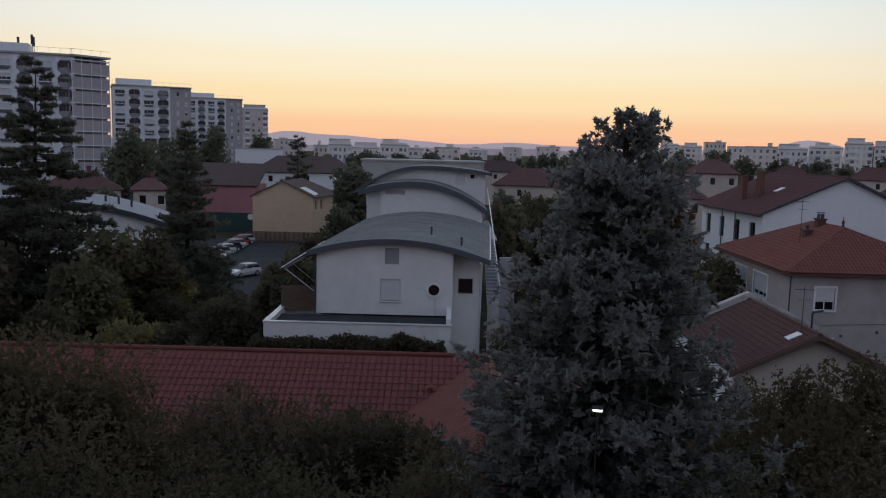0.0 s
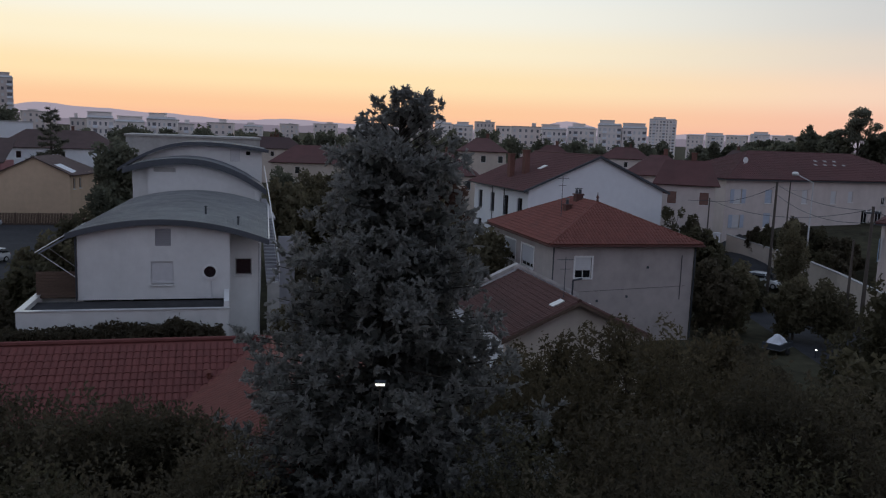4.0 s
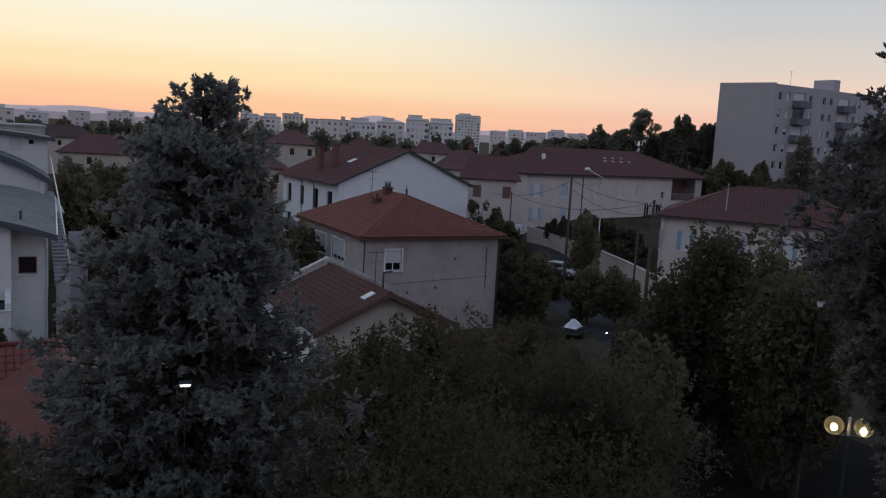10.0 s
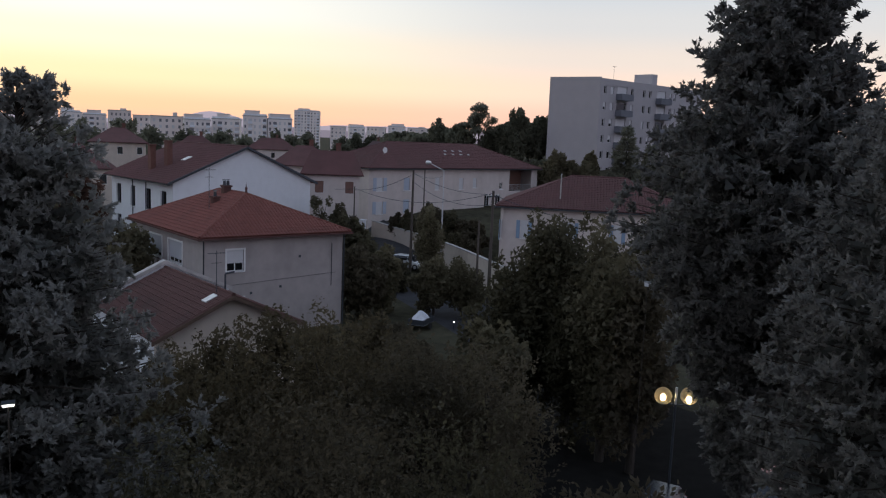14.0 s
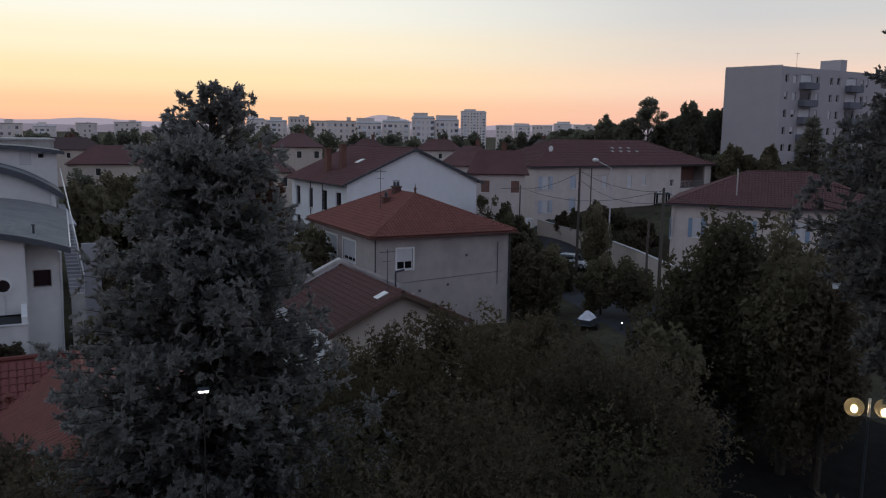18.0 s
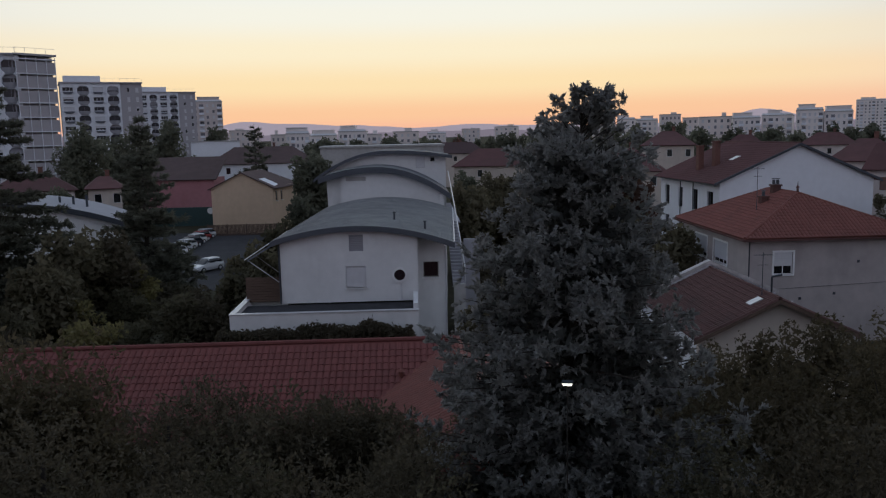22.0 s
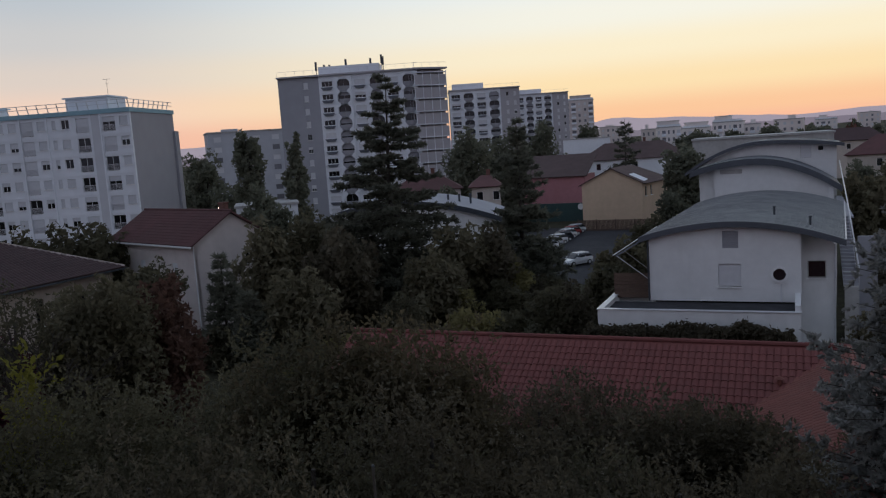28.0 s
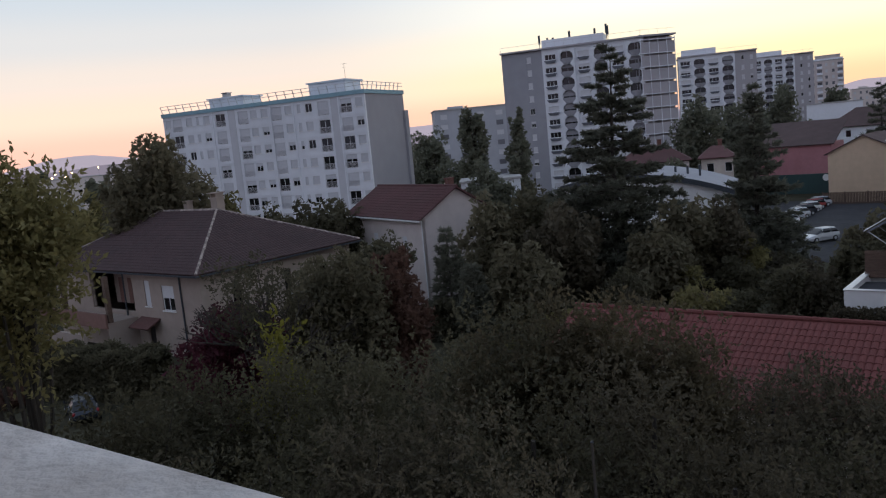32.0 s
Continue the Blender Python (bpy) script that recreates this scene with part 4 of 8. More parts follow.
# ---- low house with a coping gable ----
def small_gabled_house():
    T = thing("low_gabled_house", None, "low old house with worn brown tiles and white gable", "house")
    xr, zr, sl, hw, ya, yb = 19.0, 6.0, 0.46, 4.5, 41.1, 51.4
    ze = zr - sl * hw
    tile_slope(T, [(xr - hw, yb, ze), (xr - hw, ya, ze), (xr, ya, zr), (xr, yb, zr)], M["tile_old"], 0.27, 0.38, 220, label="worn brown tile slope")
    tile_slope(T, [(xr + hw, ya, ze), (xr + hw, yb, ze), (xr, yb, zr), (xr, ya, zr)], M["tile_old"], 0.27, 0.38)
    ridge_caps(T, (xr, ya, zr + 0.03), (xr, yb, zr + 0.03), M["tile_old"])
    up = lambda off: (lambda s: zr + off - sl * abs(s - (hw - 0.35)))
    part("wall", panel(MB(), (xr - hw + 0.35, ya + 0.45), (1, 0), 2 * hw - 0.7, 0, up(-0.14), [(3.0, 4.0, 2.0, 3.2)], 0.3, 2), M["beige_render"], T)
    window(T, (xr - hw + 0.35, ya + 0.45), (1, 0), 3.0, 4.0, 2.0, 3.2, 0.1, bars=1)
    part("wall", panel(MB(), (xr - hw + 0.1, yb), (1, 0), 2 * hw - 0.2, 0, lambda s: zr + 0.33 - sl * abs(s - hw + 0.1), (), 0.3, 2), M["clean_white"], T, "white gable wall above the roof")
    for s in (-1, 1):
        a, b = Vector((xr, yb - 0.1, zr + 0.5)), Vector((xr + s * (hw + 0.1), yb - 0.1, zr + 0.5 - sl * (hw + 0.1)))
        c, d = b + Vector((0, 0.5, 0)), a + Vector((0, 0.5, 0))
        ring = [a, b, c, d] if s > 0 else [b, a, d, c]
        part("coping", MB().prism([p - Vector((0, 0, 0.26)) for p in ring], ring), M["coping"], T, "grey-white worn coping along the gable")
        e, g = Vector((xr, ya - 0.05, zr - 0.02)), Vector((xr + s * (hw + 0.05), ya - 0.05, zr - 0.02 - sl * (hw + 0.05)))
        part("barge_board", MB().prism([e - Vector((0, 0, 0.22)), g - Vector((0, 0, 0.22)), g + Vector((0, 0.05, -0.22)), e + Vector((0, 0.05, -0.22))], [e, g, g + Vector((0, 0.05, 0)), e + Vector((0, 0.05, 0))]), M["wood"], T)
    part("wall", MB().box(xr - hw + 0.35, xr - hw + 0.65, ya + 0.75, yb, 0, ze + 0.02), M["clean_white"], T)
    part("wall", MB().box(xr + hw - 0.65, xr + hw - 0.35, ya + 0.75, yb, 0, ze + 0.02), M["beige_render"], T)
    # pale corner pier and roof hatch
    vx, vy = 18.1, 42.3
    vz = zr - sl * (xr - vx) + 0.1
    part("roof_hatch", MB().slab([(vx - 0.35, vy + 0.3, vz - 0.12), (vx - 0.35, vy - 0.3, vz - 0.12), (vx + 0.35, vy - 0.3, vz + 0.2), (vx + 0.35, vy + 0.3, vz + 0.2)], 0.07), M["pale_metal"], T, "small bright metal roof hatch")
    antenna(T, xr - 0.35, 42.6, zr - 0.3, 2.6)
    part("pipe", MB().tube((xr + 1.7, 46, 5.0), (xr + 1.7, 46, 6.3), 0.06, None, 8).tube((xr + 1.7, 46, 6.3), (xr + 2.3, 46, 6.4), 0.06, None, 8), M["dark_metal"], T)


small_gabled_house()


# ---- white gabled house ----
def white_house():
    T = thing("white_gabled_house", Matrix.Translation((29.3, 77.2, 0)) @ Matrix.Rotation(radians(3), 4, "Z"), "clean white three-storey house with a broad plain gable", "house")
    W, L, ze, zr = 15.6, 16.0, 9.95, 13.35
    f = lambda s: ze + (zr - ze) * (1 - abs(s - W / 2) / (W / 2)) - 0.14
    part("wall", panel(MB(), (0, 0), (1, 0), W, 0, f, (), 0.3, 2), M["clean_white"], T, "plain white gable wall")
    part("wall", panel(MB(), (W, L), (-1, 0), W, 0, f, (), 0.3, 2), M["clean_white"], T)
    wins = [(1.1, 2.4), (5.1, 6.3), (9.0, 10.4), (12.8, 14.2)]
    holes = [(a, b, 6.6, 8.75) for a, b in wins] + [(a, b, 3.6, 5.4) for a, b in wins]
    part("wall", panel(MB(), (0, L - 0.3), (0, -1), L - 0.6, 0, ze - 0.02, holes, 0.3), M["clean_white"], T)
    part("wall", MB().box(W - 0.3, W, 0.3, L - 0.3, 0, ze - 0.02), M["clean_white"], T)
    for a, b, c, d in holes:
        window(T, (0, L - 0.3), (0, -1), a, b, c, d, 0.15, frame_mat="dark_metal", bars=0)
    s = (zr - ze) / (W / 2)
    ov = 0.7
    for sg in (-1, 1):
        e = W / 2 + sg * (W / 2 + ov)
        z = ze - s * ov
        poly = [(e, L + 0.4, z), (e, -0.35, z), (W / 2, -0.35, zr), (W / 2, L + 0.4, zr)]
        tile_slope(T, poly if sg < 0 else [poly[1], poly[0], poly[3], poly[2]], M["tile_far"], 0.3, 0.4)
        g = MB()
        a, b = Vector((W / 2, -0.42, zr + 0.08)), Vector((e, -0.42, z + 0.08))
        g.prism([a - Vector((0, 0, 0.25)), b - Vector((0, 0, 0.25)), b + Vector((0, 0.06, -0.25)), a + Vector((0, 0.06, -0.25))], [a, b, b + Vector((0, 0.06, 0)), a + Vector((0, 0.06, 0))])
        part("barge_board", g, M["dark_metal"], T, "dark edge board of the roof")
    ridge_caps(T, (W / 2, -0.35, zr + 0.05), (W / 2, L + 0.4, zr + 0.05), M["tile_far"])
    part("gutter", MB().box(-ov - 0.1, -ov, -0.35, L + 0.4, ze - s * ov - 0.12, ze - s * ov - 0.02), M["dark_metal"], T)
    for y, x in ((8.6, 1.5), (7.0, 2.6)):
        chimney(T, x, y, ze + s * x - 0.2, ze + s * x + 2.6, 0.55, 0.8, "brick_chimney", 0)
    xs, ys = 4.2, 6.0
    part("roof_window", MB().slab([(xs - 0.5, ys + 0.45, ze + s * (xs - 0.5) + 0.14), (xs - 0.5, ys - 0.45, ze + s * (xs - 0.5) + 0.14), (xs + 0.4, ys - 0.45, ze + s * (xs + 0.4) + 0.14), (xs + 0.4, ys + 0.45, ze + s * (xs + 0.4) + 0.14)], 0.06), M["pale_metal"], T)
    for y in (9.9, 6.4):
        part("downpipe", MB().tube((-0.07, y, 0), (-0.07, y, ze - 0.5), 0.05, None, 6), M["dark_metal"], T)


white_house()


# ---- long house on the slope ----
def long_house():
    zg = 4.9
    T = thing("long_terrace_house", Matrix.Translation((57.6, 85.6, 0)) @ Matrix.Rotation(radians(5.5), 4, "Z"), "long cream house with pale blue shutters and hipped roof", "house")
    L, W, ze = 35.0, 13.0, 11.0
    wins = [(1.3, 2.4, 8.0, 9.7), (6.0, 7.1, 8.0, 9.7), (11.8, 12.7, 8.0, 9.7), (16.5, 17.4, 8.0, 9.6), (19.4, 20.2, 8.2, 9.6), (25.2, 25.9, 7.9, 8.9), (1.3, 2.4, 5.0, 6.6), (6.0, 7.1, 5.0, 6.8), (22.0, 23.1, 4.9, 7.1), (24.4, 25.6, 4.9, 7.1)]
    loggia = (27.4, 32.6, 7.6, 10.85)
    w = walls4(T, 0.5, L - 0.5, 0.5, W - 0.5, zg - 2.5, ze - 0.12, M["cream_render"], {"s": [(a, b, c, d) for a, b, c, d in wins] + [loggia]})
    o, d = w["s"][1:]
    for i, (a, b, c, e) in enumerate(wins):
        window(T, o, d, a, b, c, e, 0.12, bars=1, shutters="shutter_ice" if i in (0, 6) else "", shut=0.0 if i in (5, 8, 9) else 0.97, shut_mat="shutter_pale" if i not in (1, 7) else "shutter_ice")
    part("loggia", MB().box(27.9, 33.1, 2.6, 2.7, 7.6, 10.85), M["shutter_brown"], T, "brown recessed loggia")
    rl = part("railing", MB().box(27.9, 33.1, 0.55, 0.6, 8.55, 8.62), M["pale_metal"], T)
    for i in range(18):
        part("baluster", MB().box(27.95 + i * 0.29, 27.99 + i * 0.29, 0.55, 0.59, 7.6, 8.55), M["pale_metal"], rl)
    hip_roof(T, 0, L, 0, W, ze, (8.5, W / 2, 14.3), (26.0, W / 2, 14.3), M["tile_far"], tw=0.34, th=0.45)
    part("dish", MB().tube((5.2, 3.2, 12.1), (5.2, 3.2, 13.2), 0.03, None, 5).tube((5.2, 3.0, 13.2), (5.2, 3.1, 13.2), 0.4, 0.1, 14), M["pvc_white"], T, "white satellite dish")
    # Small pale slabs laid on the slope as painted glints.
    for i in range(7):
        xx = 16.6 + i * 0.8
        part("roof_glint", MB().slab([(xx, 3.2 + (i % 2) * 0.9, ze + 0.508 * (3.2 + (i % 2) * 0.9) + 0.16), (xx + 0.45, 3.2 + (i % 2) * 0.9, ze + 0.508 * (3.2 + (i % 2) * 0.9) + 0.16), (xx + 0.45, 3.5 + (i % 2) * 0.9, ze + 0.508 * (3.5 + (i % 2) * 0.9) + 0.16), (xx, 3.5 + (i % 2) * 0.9, ze + 0.508 * (3.5 + (i % 2) * 0.9) + 0.16)], 0.03), M["concrete"], T)


long_house()


# ---- house with blue shutters beyond the street ----
def street_house():
    ang = radians(-48.5)
    T = thing("blue_shutter_house", Matrix.Translation((60.0, 64.4, 0)) @ Matrix.Rotation(ang, 4, "Z"), "cream house with blue shutters under a broad brown-red hipped roof", "house")
    L, W, ze = 22.0, 15.0, 8.1
    s = [(2.2, 3.0, 4.6, 6.6), (7.2, 8.0, 4.6, 6.6), (12.2, 13.0, 4.6, 6.6), (16.6, 17.4, 4.6, 6.6)]
    we = [(3.0, 4.2, 4.4, 6.6), (8.0, 9.2, 4.4, 6.6), (12.6, 13.8, 4.4, 6.6)]
    w = walls4(T, 0.6, L - 0.6, 0.6, W - 0.6, -0.5, ze - 0.12, M["cream_render"], {"s": s, "w": we})
    for k, hs in (("s", s), ("w", we)):
        o, d = w[k][1:]
        for a, b, c, e in hs:
            window(T, o, d, a, b, c, e, 0.1, bars=1, shutters="shutter_blue", shut=0.98, shut_mat="shutter_pale")
    hip_roof(T, 0, L, 0, W, ze, (8.0, W / 2, 11.4), (14.0, W / 2, 11.4), M["tile_far"], tw=0.32, th=0.42)
    part("flue", MB().tube((6.9, 2.0, 8.8), (6.9, 2.0, 11.7), 0.07, None, 8).tube((6.9, 2.0, 11.7), (6.9, 2.0, 11.8), 0.11, 0.08, 8), M["concrete"], T, "thin pale flue pipe through the roof")


street_house()


# ---- yellow house by the car park ----
def yellow_house():
    T = thing("yellow_gabled_house", Matrix.Translation((-32.2, 128.5, 0)), "ochre yellow house with a low brown tile gable roof", "house")
    W, L, ze, zr = 9.6, 11.0, 7.35, 9.7
    f = lambda s: ze + (zr - ze) * (1 - abs(s - W / 2) / (W / 2)) - 0.12
    part("wall", panel(MB(), (0, 0), (1, 0), W, 0, f, (), 0.3, 2), M["yellow_render"], T)
    part("wall", panel(MB(), (W, L), (-1, 0), W, 0, f, (), 0.3, 2), M["yellow_render"], T)
    h = [(1.0, 1.8, 5.0, 6.6), (3.2, 4.0, 5.0, 6.6)]
    part("wall", panel(MB(), (W, 0.3), (0.22, 1), L - 0.3, 0, ze - 0.02, h, 0.3), M["yellow_render"], T)
    for a, b, c, d in h:
        window(T, (W, 0.3), (0.22, 1), a, b, c, d, 0.12, bars=0)
    part("wall", MB().box(0, 0.3, 0.3, L - 0.3, 0, ze - 0.02), M["yellow_render"], T)
    s = (zr - ze) / (W / 2)
    for sg in (-1, 1):
        e = W / 2 + sg * (W / 2 + 0.5)
        z = ze - s * 0.5
        dx = 2.4 if sg > 0 else 0.0
        poly = [(e, -0.4, z), (e + dx, L + 0.4, z), (W / 2 + dx / 2, L + 0.4, zr), (W / 2, -0.4, zr)]
        part("roof", MB().slab(poly if sg > 0 else [poly[1], poly[0], poly[3], poly[2]], 0.12), M["tile_dull"], T)
    x, y = 8.3, 2.2
    part("skylight", MB().slab([(x - 1.0, y - 1.0, ze + s * (W - x + 1.0) + 0.1), (x + 1.4, y - 1.0, ze + s * (W - x - 1.4) + 0.1), (x + 1.8, y + 1.6, ze + s * (W - x - 1.8) + 0.32), (x - 0.6, y + 1.6, ze + s * (W - x + 0.6) + 0.32)], 0.08), M["clean_white"], T, "bright white roof light")
    # wooden fence in front
    fence = thing("slatted_fence", Matrix.Translation((-32.5, 126.2, 0)), "brown wooden fence in front of the yellow house", "fence")
    for i in range(60):
        part("slat", MB().box(i * 0.2, i * 0.2 + 0.16, 0, 0.03, 0.05, 1.75), M["wood"], fence)
    for i in range(5):
        part("post", MB().box(i * 3.0 - 0.06, i * 3.0 + 0.06, 0.03, 0.13, 0, 1.85), M["wood"], fence)


yellow_house()


# ---- pink and green shed ----
def pink_shed():
    T = thing("pink_shed", Matrix.Translation((-46.5, 142, 0)), "pink-red workshop with dark green panels below", "shed")
    part("wall", MB().box(0, 11.5, 0, 8, 3.3, 8.2), M["pink_render"], T)
    part("panel", MB().box(0.05, 11.4, -0.05, -0.003, 0, 3.28), M["green_panel"], T, "dark green panels")
    part("wall", MB().box(0, 11.5, 0.003, 8, 0, 3.296), M["concrete"], T)
    part("roof", MB().slab([(-0.5, -0.5, 8.1), (12, -0.5, 8.1), (12, 9, 11.8), (-0.5, 9, 11.8)], 0.15), M["tile_dull"], T)
    part("disc_sign", MB().tube((10.6, -0.12, 2.6), (10.6, -0.052, 2.6), 0.55, None, 18), M["pvc_white"], T, "round white sign")


pink_shed()


# ---- small gabled house with a red roof ----
def red_gable_house():
    ang = math.atan2(-5.4, 15.0)
    T = thing("red_gable_house", Matrix.Translation((-62.1, 58.8, 0)) @ Matrix.Rotation(ang, 4, "Z"), "pale house with a plain red-brown gable roof", "house")
    L, W, ze, zr = 16.0, 8.4, 8.0, 10.6
    f = lambda s: ze + (zr - ze) * (1 - abs(s - (W - 1) / 2) / (W / 2)) - 0.12
    part("wall", panel(MB(), (0.4, 0.5), (1, 0), L - 0.9, 0, ze, [(11.0, 12.0, 5.0, 6.3), (5, 6, 5.0, 6.3)], 0.3), M["cream_render"], T)
    for a in (11.0, 5.0):
        window(T, (0.4, 0.5), (1, 0), a, a + 1, 5.0, 6.3, 0.1, bars=1, shut=0.6)
    part("wall", panel(MB(), (L - 0.5, 0.5), (0, 1), W - 1, 0, f, [(5.0, 5.5, 5.6, 6.8)], 0.3, 2), M["cream_render"], T)
    window(T, (L - 0.5, 0.5), (0, 1), 5.0, 5.5, 5.6, 6.8, 0.12, bars=0)
    part("wall", panel(MB(), (0.4, W - 0.5), (0, -1), W - 1, 0, f, (), 0.3, 2), M["cream_render"], T)
    part("wall", MB().box(0.7, L - 0.8, W - 0.8, W - 0.5, 0, ze), M["cream_render"], T)
    tile_slope(T, [(0, 0, ze), (L, 0, ze), (L, W / 2, zr), (0, W / 2, zr)], M["tile_far"], 0.3, 0.4)
    part("roof", MB().slab([(L, W, ze), (0, W, ze), (0, W / 2, zr), (L, W / 2, zr)], 0.12), M["tile_far"], T)
    ridge_caps(T, (0, W / 2, zr + 0.04), (L, W / 2, zr + 0.04), M["tile_far"])
    part("gutter", MB().box(-0.05, L + 0.05, -0.14, -0.01, ze - 0.18, ze - 0.05), M["pvc_white"], T)
    part("downpipe", MB().tube((L - 0.45, 0.42, 0), (L - 0.45, 0.42, ze - 0.1), 0.06, None, 8), M["pvc_white"], T)
    chimney(T, L - 2.2, W / 2 + 0.6, 10.0, 11.3, 0.6, 0.6, "brick_chimney", 0)


red_gable_house()


# ---- large hipped house behind the front trees ----
def brown_hipped_house():
    T = thing("brown_hipped_house", None, "large cream house with weathered dark brown hipped roof", "house")
    x0, x1, y0, y1, z = -76.0, -51.3, 33.1, 50.2, 6.85
    wx0, wx1, wy0, wy1 = x0 + 0.8, x1 - 0.8, y0 + 0.8, y1 - 0.8
    south = [(6.5, 13.4, 3.3, 6.6), (15.2, 16.0, 3.9, 6.0), (17.7, 19.4, 3.7, 5.7), (15.0, 16.0, 0.1, 2.3)]
    east = [(2.5, 3.4, 3.6, 5.4), (7.6, 8.4, 3.6, 5.6), (11.5, 12.4, 3.6, 5.4)]
    w = walls4(T, wx0, wx1, wy0, wy1, -0.5, z - 0.12, M["tan_render"], {"s": south, "e": east})
    o, d = w["s"][1:]
    window(T, o, d, 15.2, 16.0, 3.9, 6.0, 0.1, bars=0, shut=0.98, shut_mat="shutter_pale")
    window(T, o, d, 17.7, 19.4, 3.7, 5.7, 0.1, bars=1, shut=0.5)
    window(T, o, d, 15.0, 16.0, 0.1, 2.3, 0.1, frame_mat="wood", bars=0, sill=False, name="door")
    part("canopy", MB().slab([(o[0] + 14.2, o[1] - 1.3, 2.4), (o[0] + 17.0, o[1] - 1.3, 2.4), (o[0] + 17.0, o[1], 3.0), (o[0] + 14.2, o[1], 3.0)], 0.12), M["tile_old"], T, "small tiled door canopy")
    part("loggia_back", MB().box(o[0] + 6.5, o[0] + 13.4, o[1] + 2.2, o[1] + 2.3, 3.3, 6.6), M["tan_render"], T)
    for a, b in ((7.4, 8.0), (8.9, 9.5), (11.2, 11.8)):
        part("shutter", MB().box(o[0] + a, o[0] + b, o[1] + 2.1, o[1] + 2.197, 3.35, 5.6), M["shutter_brown"], T, "brown folded shutter")
    part("terrace_door", MB().box(o[0] + 12.1, o[0] + 13.1, o[1] + 2.12, o[1] + 2.197, 3.35, 5.5), M["dark_metal"], T)
    part("terrace_side", MB().box(o[0] + 13.45, o[0] + 13.6, o[1] - 2.6, o[1] - 0.01, -0.2, 2.69), M["tan_render"], T, "rendered side of the terrace")
    part("balcony", MB().box(o[0] + 2.0, o[0] + 13.6, o[1] - 2.6, o[1] - 0.01, 2.7, 2.95), M["tan_render"], T)
    part("balcony_wall", MB().box(o[0] + 2.0, o[0] + 13.6, o[1] - 2.75, o[1] - 2.603, 2.5, 3.7), M["shutter_brown"], T, "dark balcony front")
    for xx in (6.2, 13.5):
        part("pillar", MB().box(o[0] + xx - 0.18, o[0] + xx + 0.18, o[1] - 2.5, o[1] - 2.14, 2.95, 6.7), M["wood"], T)
    part("terrace_wall", MB().box(o[0] + 7.2, o[0] + 13.4, o[1] - 4.6, o[1] - 4.35, -0.2, 2.45), M["tan_render"], T, "rendered garden terrace wall")
    o, d = w["e"][1:]
    for a, b, c, e in east:
        window(T, o, d, a, b, c, e, 0.1, bars=1, frame_mat="wood")
    hip_roof(T, x0, x1, y0, y1, z, (-68.7, 41.65, 10.75), (-59.9, 41.65, 10.75), M["tile_brown"], tw=0.3, th=0.4, cap=M["ridge_pale"])
    chimney(T, -61.0, 42.6, 10.2, 11.75, 0.9, 0.8, "tan_render", 0)
    part("chimney_cap", MB().box(-61.55, -60.45, 42.1, 43.1, 12.1, 12.2).box(-61.43, -61.33, 42.2, 43.0, 11.75, 12.1).box(-60.67, -60.57, 42.2, 43.0, 11.75, 12.1), M["tan_render"], T)
    chimney(T, -66.8, 43.4, 10.0, 11.5, 0.6, 0.6, "tan_render", 0)
    part("downpipe", MB().tube((wx1 - 2.6, wy0 - 0.08, 0), (wx1 - 2.6, wy0 - 0.08, z - 0.2), 0.07, None, 8), M["dark_metal"], T)
    part("downpipe", MB().tube((wx0 + 12.2, wy0 - 0.08, 0), (wx0 + 12.2, wy0 - 0.08, z - 0.2), 0.07, None, 8), M["dark_metal"], T)


brown_hipped_house()

# ---- blocks of flats ----
def facade_windows(T, o, d, length, z0, storey, n, cells, depth=0.15, mats=("pvc_white", "shutter_pale"), rng=None, wall_mat=None, top=None, thick=0.35):
    """A facade with the same row of openings on each storey. cells: (s0, s1, sill, head, kind) with kind 'w' window, 'd' window down
    to a railing, 'b' a loggia with a solid front."""
    holes = []
    for k in range(n):
        for s0, s1, a, b, kind in cells:
            holes.append((s0, s1, z0 + k * storey + a, z0 + k * storey + b))
    part("wall", panel(MB(), o, d, length, z0 - 3, top or (z0 + n * storey + 0.6), holes, thick), wall_mat, T)
    for k in range(n):
        for s0, s1, a, b, kind in cells:
            shut = (rng.choice((0.0, 0.0, 0.35, 0.95, 0.95)) if kind == "d" else rng.choice((0.0, 0.4, 0.6, 0.95, 0.95, 0.95, 0.95, 0.95, 0.95))) if kind != "b" else 0
            shut = 0.95 if k == n - 1 and rng.random() < 0.8 else shut
            window(T, o, d, s0, s1, z0 + k * storey + a, z0 + k * storey + b, depth, bars=1 if s1 - s0 > 0.8 else 0, shut=shut, shut_mat=mats[1], sill=kind == "w", bar_guard=kind == "d")


